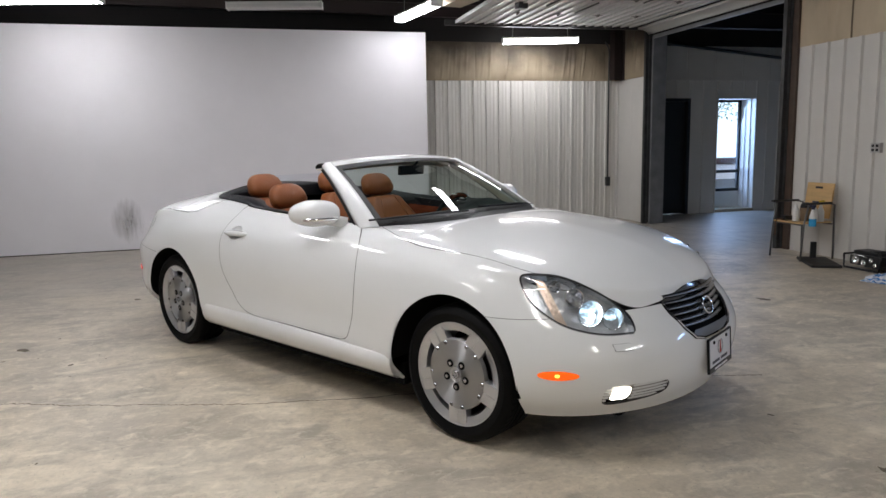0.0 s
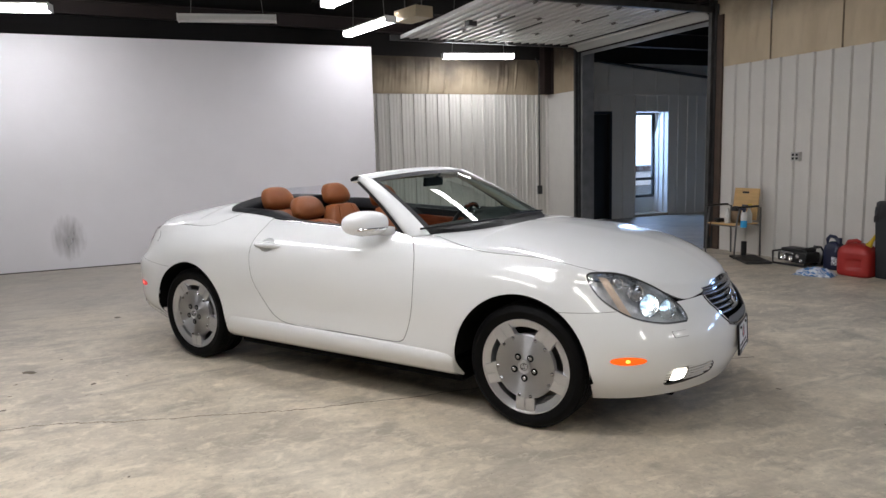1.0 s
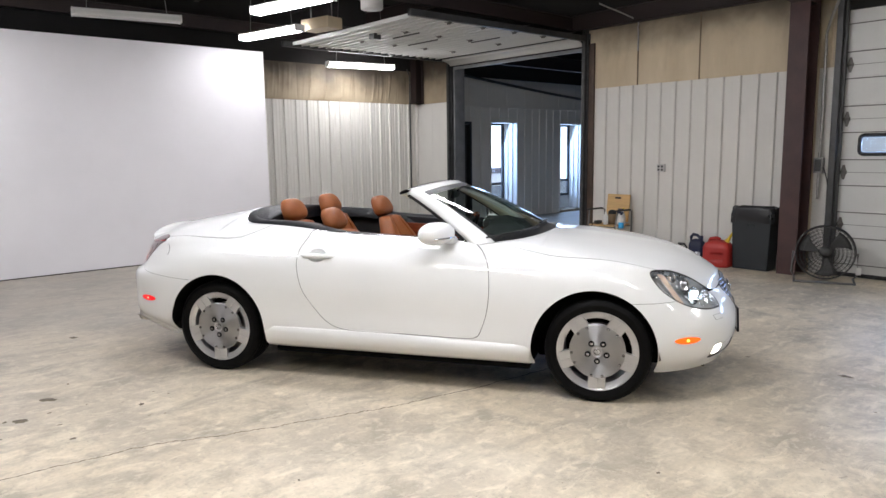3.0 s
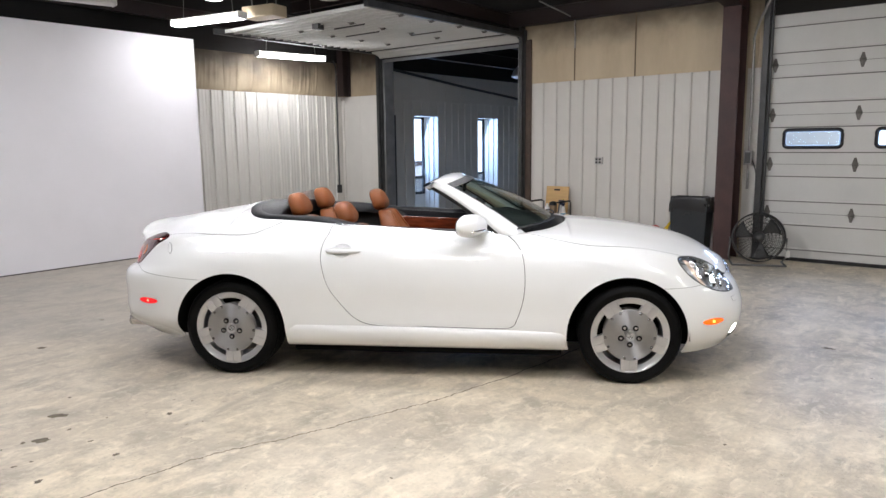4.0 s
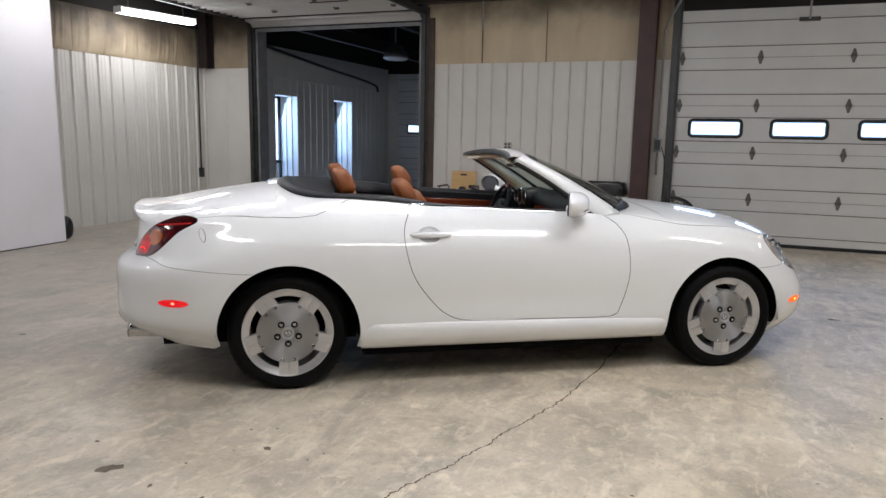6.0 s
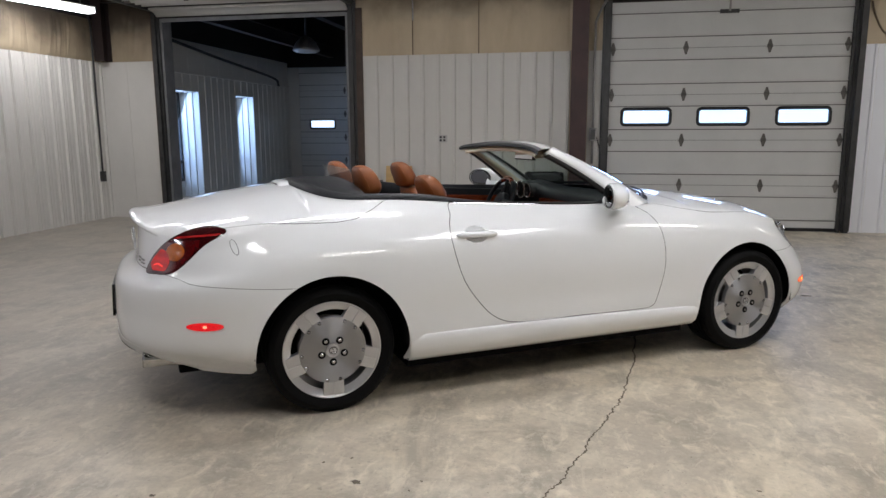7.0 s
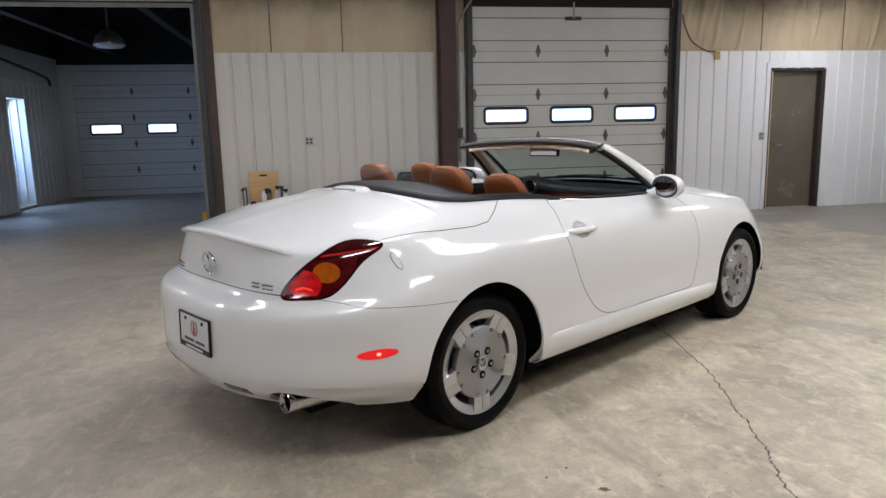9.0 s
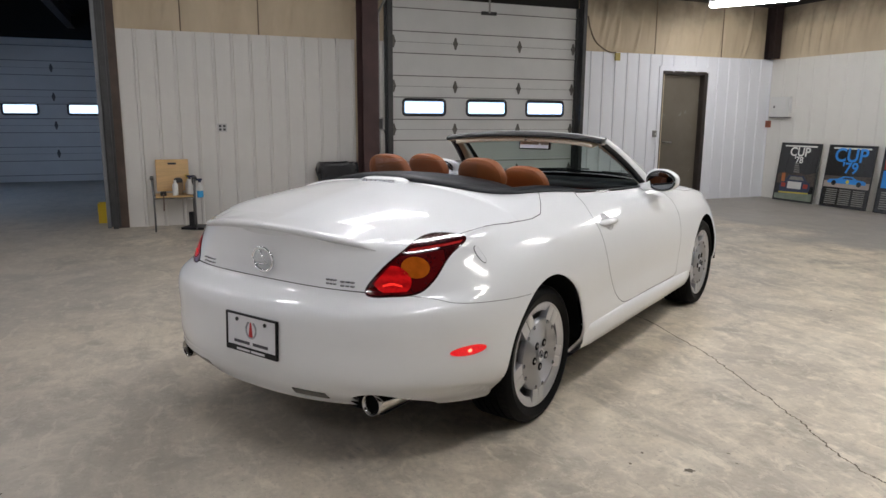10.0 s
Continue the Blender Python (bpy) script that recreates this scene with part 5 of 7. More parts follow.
pane = part("wind_deflector", boxed(-.004, -.34, 0, .0, .34, .085, .0), M_CLEAR, car, "clear wind deflector", smooth=False)
pane.matrix_basis = pose(-1.06, 0, 1.085, 0, -6, 0)
part("cover_hinge", boxed(-1.10, -.02, 1.05, -1.07, .02, 1.075, .006), M_BLACK, car)

# black cowl under the windscreen
bm = bmesh.new()
rows = []
for u_ in np.linspace(-.97, .97, 31):
    a = ws(u_, .0)
    w_ = curve_at(.7, RAILS[6]["w"]) - CUTW
    xf_ = .47 + (XC1 - .47) * math.sqrt(max(0, 1 - min(1, abs(a[1]) / w_) ** 2)) - .003
    xf_ = max(xf_, a[0] + .01)
    zf_ = belt_z(min(xf_, XC1 - .004)) - .003
    rows.append([(a[0] - .03, a[1] * .98, a[2] - .004), (a[0] + .004, a[1], a[2] - .002), ((a[0] + xf_) / 2, a[1], min(a[2], zf_) - .006), (xf_, a[1], zf_)])
grid(bm, rows)
bmesh.ops.recalc_face_normals(bm, faces=bm.faces)
cowl = part("cowl", bm, M_BLACK, car, "black cowl under the windscreen")
for y0 in (.38, -.22):
    bm = bmesh.new()
    tube(bm, [tuple(ws((y0 - t * .5) / .70, .015 + .03 * t) + np.array((.012, 0, .014))) for t in np.linspace(0, 1, 8)], .006, 6)
    part("wiper", bm, M_BLACK, cowl)

# dashboard
bm = bmesh.new()
rows = []
for y in np.linspace(-.64, .64, 27):
    k = 1 - (y / .72) ** 2
    bulge = .05 * math.exp(-((y - .37) / .16) ** 2)
    rows.append([(.93 * k ** .3 - .06, y, .955), (.70, y, .97), (.52, y, .972 + bulge), (.43 - bulge, y, .960 + bulge), (.41 - bulge * .5, y, .925), (.44, y, .86), (.47, y, .70), (.60, y, .50)])
grid(bm, rows)
bmesh.ops.recalc_face_normals(bm, faces=bm.faces)
dash = part("dashboard", bm, M_SOFT, car)
part("wood_trim", boxed(.415, -.56, .862, .44, .20, .935, .010), M_WOOD, dash, "glossy red walnut trim")
for y, r in ((.45, .05), (.37, .062), (.27, .05)):
    bm = bmesh.new()
    lathe(bm, [(r, .0), (r, -.075), (r - .006, -.078), (r - .008, -.03), (.0005, -.028)], 28, pose(.44, y, .955) @ Matrix.Rotation(radians(0), 4, "Z"), axis="x")
    gauge = part("gauge_pod", bm, M_BLACK, dash)
    bm = bmesh.new()
    tube(bm, [(.362, y + r * math.cos(a), .955 + r * math.sin(a)) for a in np.linspace(0, 2 * math.pi, 24)[:-1]], .004, 6, True)
    part("bezel", bm, M_CHROME, gauge)
part("console", boxed(-.42, -.13, .36, .45, .13, .66, .04), M_SOFT, car)
part("wood_trim", boxed(-.30, -.10, .655, .40, .10, .672, .008), M_WOOD, car, "glossy red walnut console top")

st = new("steering_wheel")
st.parent = car
st.matrix_basis = pose(.20, .38, .875, 0, -66, 0)
bm = bmesh.new()
tube(bm, [(.172 * math.cos(a), .172 * math.sin(a), 0) for a in np.linspace(0, 2 * math.pi, 40)[:-1]], .015, 10, True)
part("rim", bm, M_SOFT, st, "black leather and wood rim")
for a0, a1 in ((-.5, .5), (math.pi - .5, math.pi + .5)):
    bm = bmesh.new()
    tube(bm, [(.172 * math.cos(a), .172 * math.sin(a), 0) for a in np.linspace(a0, a1, 12)], .0165, 10)
    part("wood_grip", bm, M_WOOD, st)
bm = bmesh.new()
lathe(bm, [(.075, -.03), (.07, .005), (.05, .018), (.0005, .02)], 28, axis="z")
part("hub", bm, M_SOFT, st)
for a in (0, math.pi, -math.pi / 2):
    bm = bmesh.new()
    tube(bm, [(.06 * math.cos(a), .06 * math.sin(a), -.005), (.165 * math.cos(a), .165 * math.sin(a), 0)], [.02, .012], 8)
    part("spoke", bm, M_SOFT, st)
bm = bmesh.new()
tube(bm, [(0, 0, -.02), (0, 0, -.22)], .03, 10)
part("column", bm, M_BLACK, st)


# seats
def pillow(sx, sy, sz, px=.85, py=.8, pz=.8, n=28, m=16):
    bm = bmesh.new()
    bmesh.ops.create_uvsphere(bm, u_segments=n, v_segments=m, radius=1.0)
    for v in bm.verts:
        c = v.co
        c.x, c.y, c.z = sx * math.copysign(abs(c.x) ** px, c.x), sy * math.copysign(abs(c.y) ** py, c.y), sz * math.copysign(abs(c.z) ** pz, c.z)
    return bm


def seat(x, y, tilt, head_x, head_z, front):
    """A bucket seat; head_x, head_z: the middle of its headrest."""
    s = new("seat")
    s.parent = car
    s.matrix_basis = pose(x, y, 0)
    s["label"] = "tan leather bucket seat" if front else "tan leather rear seat"
    bm = pillow(.27, .25, .10, .6, .55, .6)
    bmesh.ops.transform(bm, matrix=pose(.24, 0, .47, 0, -6), verts=bm.verts)
    part("cushion", bm, M_LEATHER, s)
    top = head_z - .085
    tx = head_x - x
    n = 24
    rows = []
    prof = [(.40, .20, .07), (.46, .235, .10), (.60, .245, .105), (.72, .245, .10), (.84, .225, .085), (.92, .18, .07), (top - .012, .13, .055), (top, .08, .03)]
    for h, w, d in prof:
        if h > top:
            continue
        xx = tx * (h - .45) / (head_z - .45)
        ring = []
        for i in range(n):
            a = 2 * math.pi * i / n
            c_, s_ = math.cos(a), math.sin(a)
            yy = w * math.copysign(abs(s_) ** .6, s_)
            dish = .03 * (abs(yy) / w) ** 3 if c_ > 0 else 0
            ring.append((xx + d * math.copysign(abs(c_) ** .55, c_) + dish, yy, h))
        rows.append(ring)
    bm = bmesh.new()
    vs = grid(bm, rows, True)
    bm.faces.new(vs[-1])
    bmesh.ops.recalc_face_normals(bm, faces=bm.faces)
    back = part("backrest", bm, M_LEATHER, s)
    for sg in (-1, 1):
        bm = bmesh.new()
        tube(bm, [(tx * (h - .45) / (head_z - .45) + d * .95 + .01, sg * w * .55, h) for h, w, d in prof[1:7] if h < top], .005, 6)
        part("seam", bm, M_LEATHER, back)
    bm = pillow(.059, .138, .110, .70, .66, .74)
    for v in bm.verts:
        if v.co.z > 0:
            v.co.x -= .28 * v.co.z
            v.co.y *= 1 - .8 * v.co.z
        else:
            v.co.z *= .55
    bmesh.ops.transform(bm, matrix=pose(tx, 0, head_z - .026, 0, -tilt * .5), verts=bm.verts)
    hr = part("headrest", bm, M_LEATHER, s)
    bm = bmesh.new()
    ring_ = []
    for a in np.linspace(0, 2 * math.pi, 44)[:-1]:
        yy, zz = .129 * math.copysign(abs(math.sin(a)) ** .66, math.sin(a)), .103 * math.copysign(abs(math.cos(a)) ** .74, math.cos(a))
        ring_.append((-.028 - .28 * max(0, zz), yy * (1 - .8 * max(0, zz)), zz * (1 if zz > 0 else .55)))
    tube(bm, ring_, .004, 6, True)
    bmesh.ops.transform(bm, matrix=pose(tx, 0, head_z - .026, 0, -tilt * .5), verts=bm.verts)
    o = part("seam", bm, M_LEATHER, hr)
    for sg in (-.045, .045):
        bm = bmesh.new()
        tube(bm, [(tx * .97, sg, top - .03), (tx, sg, head_z - .05)], .006, 6)
        part("post", bm, M_CHROME, hr)
    return s


seat(-.28, -.375, 22, -.605, 1.052, True)
seat(-.22, .365, 18, -.52, 1.092, True)
seat(-.78, -.312, 14, -.965, 1.108, False)
seat(-.78, .312, 14, -.965, 1.108, False)

# ---- lamps and trim of the car ----
M_BOWL = material("lamp_reflector", (0.78, 0.80, 0.83), 0.16, 1.0, 0.05, rough_vary=0.05)
M_SMOKE = material("smoked_lamp_housing", (0.66, 0.68, 0.71), 0.22, 0.4, vary=0.45, scale=11, rough_vary=0.08, bump=0.006, fine_scale=26)
M_AMBERL = material("amber_reflector", (0.90, 0.72, 0.58), 0.18, 0.45, vary=0.12, scale=20, bump=0.003, fine_scale=60)
M_BEAM = glow("lit_headlamp", (0.58, 0.80, 0.95), 1.25)
M_BULB = glow("lit_bulb", (0.85, 0.95, 1.0), 14.0)
M_FOGGLOW = glow("lit_fog_lamp", (1.0, 0.93, 0.82), 6.0)
M_AMBER = glow("lit_amber_marker", (0.95, 0.12, 0.004), 0.8)
M_REDGLOW = glow("lit_red_marker", (0.75, 0.006, 0.012), 0.62)
M_REDHOT = glow("lit_marker_bulb", (1.0, 0.20, 0.12), 2.2)
M_AMBHOT = glow("lit_amber_bulb", (1.0, 0.42, 0.05), 3.0)
M_REDDK = material("dark_red_lens", (0.040, 0.003, 0.004), 0.12, vary=0.15, coat=1.0)
M_REDLENS = material("red_lens", (0.42, 0.02, 0.02), 0.15, vary=0.25, scale=40, coat=1.0)
M_AMBLENS = material("amber_lens", (0.42, 0.095, 0.006), 0.15, vary=0.25, scale=40, coat=1.0)
M_REDMID = material("red_field_lens", (0.085, 0.003, 0.004), 0.14, vary=0.2, scale=30, coat=1.0)
M_REDLAMP = glow("lit_stop_lamp", (0.55, 0.006, 0.008), 0.34)
M_REDHOT2 = glow("lit_stop_bulb", (1.0, 0.03, 0.022), 0.85)


def ribbed_glow(m, scale, low):
    """Moulded lens ribs that spread the lamp's light in bands."""
    N, L = m.node_tree.nodes, m.node_tree.links
    tc, w, r = N.new("ShaderNodeTexCoord"), N.new("ShaderNodeTexWave"), N.new("ShaderNodeMapRange")
    w.wave_type, w.bands_direction = "BANDS", "Z"
    w.inputs["Scale"].default_value, w.inputs["Distortion"].default_value, w.inputs["Detail Scale"].default_value = scale, 3.0, 12.0
    b = N["Principled BSDF"]
    hi = b.inputs["Emission Strength"].default_value
    r.inputs["To Min"].default_value, r.inputs["To Max"].default_value = hi * low, hi * 1.5
    L.new(tc.outputs["Object"], w.inputs["Vector"])
    L.new(w.outputs["Fac"], r.inputs["Value"])
    L.new(r.outputs[0], b.inputs["Emission Strength"])
    b.inputs["Roughness"].default_value = .2
    b.inputs["Coat Weight"].default_value = .3
    b.inputs["Base Color"].default_value = [c * .35 for c in b.inputs["Base Color"].default_value[:3]] + [1]


ribbed_glow(M_REDLAMP, 7, .55)
ribbed_glow(M_BEAM, 9, .25)
ribbed_glow(M_REDHOT2, 40, .5)
for _m in (M_REDGLOW, M_AMBER):
    ribbed_glow(_m, 60, .6)
M_GRBAR = material("dark_grille_bar", (0.24, 0.245, 0.26), 0.22, 0.9, vary=0.1)
M_EXHAUST = material("stained_exhaust_steel", (0.62, 0.61, 0.59), 0.12, 1.0, vary=0.25, scale=20)
M_FOGBACK = material("grey_vent_backing", (0.26, 0.25, 0.235), 0.5, vary=0.2)
M_GRTOP = material("smoked_chrome", (0.11, 0.11, 0.115), 0.12, 1.0, vary=0.1)
M_GREYTRIM = material("grey_grille_paint", (0.16, 0.165, 0.175), 0.35, 0.3, vary=0.06)

# headlamps
HP = Vector((.80, -.60, 0))


def hl_place(p, z, deep):
    """A place inside the left headlamp, p along it and deep below the lens."""
    q = Vector((1.6, .747, z)) + HP * p
    n = Vector((.62, .70, .35)).normalized()
    return q + n * .06 * math.sin(max(0, min(1, p / .48)) * math.pi) * 1.2 - n * deep


for sgn in (1, -1):
    h = new("headlight")
    h.parent = car
    h["label"] = "lit headlight behind a clear swept lens"
    lens = largest(cut(HALF.copy(), lambda c: f_hl(c) + .004))
    back = offset(largest(cut(HALF.copy(), f_hl)), -.055)
    wall_ = cut(HALF.copy(), f_hl)
    wall_.normal_update()
    es = [e for e in wall_.edges if e.is_boundary]
    loop_v = [(v.co.copy(), v.normal.copy()) for e in es for v in e.verts]
    bm = bmesh.new()
    for i in range(0, len(loop_v), 2):
        (a, na), (b, nb) = loop_v[i], loop_v[i + 1]
        bm.faces.new([bm.verts.new(p) for p in (a - na * .002, b - nb * .002, b - nb * .06, a - na * .06)])
    wall_.free()
    rimb = cut(cut(HALF.copy(), lambda c: f_hl(c) + .001), lambda c: -(f_hl(c) + .007))
    amber = offset(cut(cut(HALF.copy(), lambda c: f_hl(c) + .012), lambda c: abs(hl_p(c) - (.135 + .55 * (.68 - c.z))) - .020 if c.x > 1.5 and c.y > .3 else 1.0), -.020)
    bowls = []
    for p, z, r, glowing in ((.285, .630, .058, True), (.385, .612, .050, True), (.215, .695, .043, False), (.135, .748, .026, False)):
        c = hl_place(p, z, .055)
        bb = bmesh.new()
        m = Matrix.Translation(c) @ Vector((.78, .55, .1)).normalized().to_track_quat("Y", "Z").to_matrix().to_4x4()
        lathe(bb, [(r, .03), (r * .98, .034), (r * .93, .025), (r * .6, -.015), (r * .3, -.025), (.0005, -.025)], 28, m)
        gl = None
        if r > .04:
            gl = bmesh.new()
            bmesh.ops.create_uvsphere(gl, u_segments=20, v_segments=12, radius=r * (.62 if glowing else .40), matrix=m @ pose(0, -.006, 0) @ Matrix.Diagonal((1.0, .5, .85, 1)))
        bowls.append((bb, gl, glowing))
    for bm_ in (rimb, amber):
        largest(bm_)
    for bm_, nm, mt in ((back, "housing", M_SMOKE), (bm, "surround", M_BOWL), (rimb, "seal", M_BLACK), (amber, "turn_lens", M_AMBERL), (lens, "lens", M_CLEAR)):
        o = part(nm, flipped(bm_) if sgn < 0 else bm_, mt, h)
        if nm == "lens":
            o.visible_shadow = False
    for bb, gl, glowing in bowls:
        o = part("reflector", flipped(bb) if sgn < 0 else bb, M_BOWL, h)
        if gl:
            part("lamp", flipped(gl) if sgn < 0 else gl, M_BEAM if glowing else M_CLEAR, o)
        if bb is bowls[0][0]:
            gl = bmesh.new()
            bmesh.ops.create_uvsphere(gl, u_segments=14, v_segments=8, radius=.011, matrix=Matrix.Translation(hl_place(.30, .613, .028)))
            part("bulb", flipped(gl) if sgn < 0 else gl, M_BULB, o)

# tail lamps
FTL = fine(f_tl, .0, 3)
for sgn in (1, -1):
    t = new("taillight")
    t.parent = car
    t["label"] = "dark red taillight with amber and red lamps"

    def disc(p0, z0, a, b):
        return lambda c: (math.hypot((tl_p(c) - p0) / a, (c.z - z0) / b) - 1) * b if c.x < -1.6 and c.y > .3 else 1.0
    bits = [("lens", cut(HALF.copy(), lambda c: f_tl(c) + .001), 0.0, M_REDDK), ("red_field", cut(cut(FTL.copy(), lambda c: f_tl(c) + .007), lambda c: max(c.z - (.852 + .10 * tl_p(c)), tl_p(c) - .30) if c.x < -1.6 and c.y > .3 else 1.0), .0015, M_REDMID), ("stop_lamp", cut(cut(FTL.copy(), lambda c: f_tl(c) + .014), disc(.088, .776, .068, .054)), .003, M_REDLAMP),
            ("turn_lamp", cut(cut(FTL.copy(), lambda c: f_tl(c) + .012), disc(.178, .822, .054, .039)), .003, M_AMBLENS),
            ("bright_strip", cut(cut(FTL.copy(), lambda c: f_tl(c) + .010), lambda c: abs(c.z - (.868 + .10 * tl_p(c))) - .004 if c.x < -1.6 and c.y > .3 else 1.0), .002, M_REDLENS),
            ("bulb", cut(cut(FTL.copy(), lambda c: f_tl(c) + .014), lambda c: max(abs(c.z - (.762 - 7 * (tl_p(c) - .086) ** 2)) - .0042, abs(tl_p(c) - .086) - .034) if c.x < -1.6 and c.y > .3 else 1.0), .0045, M_REDHOT2)]
    for nm, bm_, off, mt in bits:
        largest(bm_)
        if off:
            offset(bm_, off)
        part(nm, flipped(bm_) if sgn < 0 else bm_, mt, t)

# marker lamps
for f, mt, hot, nm in ((ellipse(1.826, .408, .073, .019), M_AMBER, M_AMBHOT, "side_marker"), (ellipse(-1.894, .498, .080, .0195), M_REDGLOW, M_REDHOT, "rear_marker")):
    patch(nm, f, .004, mt, label="lit amber side marker" if mt == M_AMBER else "lit red side marker")
    x0, z0 = (1.826, .408) if mt == M_AMBER else (-1.894, .498)
    patch("marker_bulb", ellipse(x0, z0, .009, .007), .0048, hot)

# grille
gr = new("grille")
gr.parent = car
gr["label"] = "chrome framed grille with horizontal bars"
part("backing", mirrored(offset(cut(HALF.copy(), f_gr), -.05)), M_DARK, gr)
ring = cut(cut(cut(HALF.copy(), lambda c: f_gr(c) + .001), lambda c: -(f_gr(c) + .008)), lambda c: c.z - (.676 - .10 * abs(c.y)))
part("surround", mirrored(offset(ring, .006)), M_CHROME, gr, "chrome surround")
top = cut(cut(HALF.copy(), lambda c: f_gr(c) + .002), lambda c: .672 - .10 * abs(c.y) - c.z)
part("top_bar", mirrored(offset(top, .001)), M_GRTOP, gr, "smoked chrome bar along the top")
part("chin", mirrored(offset(cut(HALF.copy(), lambda c: max(f_gr(c) + .013, c.z - .522)), .001)), M_GREYTRIM, gr)
for k in range(6):
    z0 = .543 + k * .0265
    bm = bmesh.new()
    rows = []
    w = .30 - .26 * max(0, (.66 - z0)) if z0 > .5 else .2
    yy = np.linspace(-w * .93, w * .93, 23)
    for y in yy:
        xs = 2.153 - .42 * (z0 - .49) - .62 * y * y
        rows.append([(xs + .006, y, z0 - .006), (xs + .004, y, z0 + .004), (xs - .03, y, z0 + .010), (xs - .03, y, z0 - .004)])
    grid(bm, rows, True)
    bmesh.ops.recalc_face_normals(bm, faces=bm.faces)
    part("bar", bm, M_GRBAR, gr)


def emblem(parent, m, r):
    """Oval ring with a plain slanted stroke."""
    bm = bmesh.new()
    tube(bm, [(0, r * 1.2 * math.cos(a), r * math.sin(a)) for a in np.linspace(0, 2 * math.pi, 36)[:-1]], r * .14, 8, True)
    tube(bm, [(0, -r * .3, r * .72), (0, r * .42, -r * .35), (0, -r * .85, -r * .42)], r * .13, 8)
    o = part("emblem", bm, M_CHROME, parent, "chrome oval emblem")
    o.matrix_basis = m


emblem(gr, pose(2.122, 0, .604, 0, -22, 0), .039)
emblem(car, pose(-2.198, -.012, .809, 0, 2, 180), .050)

# fog lamps with bars
FFOG = fine(f_fog, .03, 4)
for sgn in (1, -1):
    h = new("fog_light")
    h.parent = car
    h["label"] = "lit fog lamp beside a slatted vent"
    back = offset(cut(HALF.copy(), f_fog), -.03)
    part("housing", flipped(back) if sgn < 0 else back, M_FOGBACK, h)
    lamp = offset(cut(FFOG.copy(), lambda c: math.hypot(math.hypot((c.y - .600) / .037, 0) ** 2, ((c.z - .312) / .031) ** 2) - 1 if c.x > 1.75 else 1.0), -.006)
    part("lamp", flipped(lamp) if sgn < 0 else lamp, M_FOGGLOW, h)
    for k in range(5):
        z0 = .281 + k * .0155
        for inner in (True, False):
            bar = largest(cut(FFOG.copy(), lambda c: max(f_fog(c) + .002, abs(c.z - z0) - .0037, c.y - .556 if inner else .644 - c.y)))
            if not bar.faces:
                bar.free()
                continue
            offset(bar, -.004)
            rim_in(bar, .005)
            part("bar", flipped(bar) if sgn < 0 else bar, M_PAINT, h)

# washer covers, oval covers, vents under the rear bumper
patch("washer_seal", lambda c: max(abs(c.y - .585) - .0365, abs(c.z - .512) - .0145) if c.x > 1.8 else 1.0, .002, M_GREYTRIM)
patch("washer_cover", lambda c: max(abs(c.y - .585) - .035, abs(c.z - .512) - .013) if c.x > 1.8 else 1.0, .006, M_PAINT)


def drop(grow):
    """Narrow oval cover on the rear quarter, leaning forward below."""
    def f(c):
        v = (c.z - .817) / .064
        w = .0130 * max(0, 1 - (2 * v - 1) ** 2) ** .42
        return max(abs(c.x + 1.742 - .016 * (.5 - v)) - w, c.z - .881, .817 - c.z) - grow if c.y > .3 else 1.0
    return f


# grey ring under the cover paints in its thin shadow outline
patch("cover_shade", drop(.003), .0030, M_GREYTRIM)
patch("oval_cover", drop(0), .0050, M_PAINT)
patch("reflector_vent", lambda c: max(abs(c.y - .335) - .075, abs(c.z - .330) - .014) if c.x < -1.9 else 1.0, .0165, M_GRBAR)

# plates
M_PLATE = material("white_plate", (0.75, 0.75, 0.77), 0.35, vary=0.02)
M_FRAME = material("black_frame_plastic", (0.006, 0.006, 0.007), 0.35, vary=0.2, specular=0.3)
M_INK = material("dark_print", (0.06, 0.06, 0.07), 0.5)
M_REDINK = material("red_print", (0.5, 0.03, 0.03), 0.5)


def plate(m, label):
    p = new("licence_plate")
    p.parent = car
    p.matrix_basis = m
    p["label"] = label
    part("board", boxed(-.004, -.148, -.072, .002, .148, .072, .003), M_PLATE, p, smooth=False)
    bm = bmesh.new()
    for y0, y1, z0, z1 in ((-.155, -.147, -.083, .079), (.147, .155, -.083, .079), (-.147, .147, .071, .079), (-.147, .147, -.083, -.060)):
        box(bm, -.006, y0, z0, .006, y1, z1, .003)
    part("frame", bm, M_FRAME, p, "black plate frame", smooth=False)
    bm = bmesh.new()
    tube(bm, [(.003, .030 * math.sin(a), .018 + .034 * math.cos(a)) for a in np.linspace(.5, 2 * math.pi - .5, 22)], .004, 6)
    part("print_ring", bm, material("grey_print", (0.4, 0.4, 0.42), 0.5), p)
    bm = bmesh.new()
    vs = [bm.verts.new(q) for q in ((.0045, -.014, -.018), (.0045, .014, -.018), (.0045, .004, .05), (.0045, -.004, .05))]
    bm.faces.new(vs)
    part("print_spire", bm, M_REDINK, p)
    for y0, y1 in ((-.105, -.01), (.01, .10)):
        part("print_bar", boxed(.002, y0, -.047, .0035, y1, -.035), M_INK, p, smooth=False)
    for y0, y1 in ((-.085, -.004), (.004, .085)):
        part("print_bar", boxed(.006, y0, -.076, .0072, y1, -.067), M_PLATE, p, smooth=False)
    for y in (-.085, .085):
        bm = bmesh.new()
        lathe(bm, [(.008, .002), (.008, .007), (.0005, .009)], 10, pose(0, y, .052), axis="x")
        part("screw", bm, M_BLACK, p)
    return p


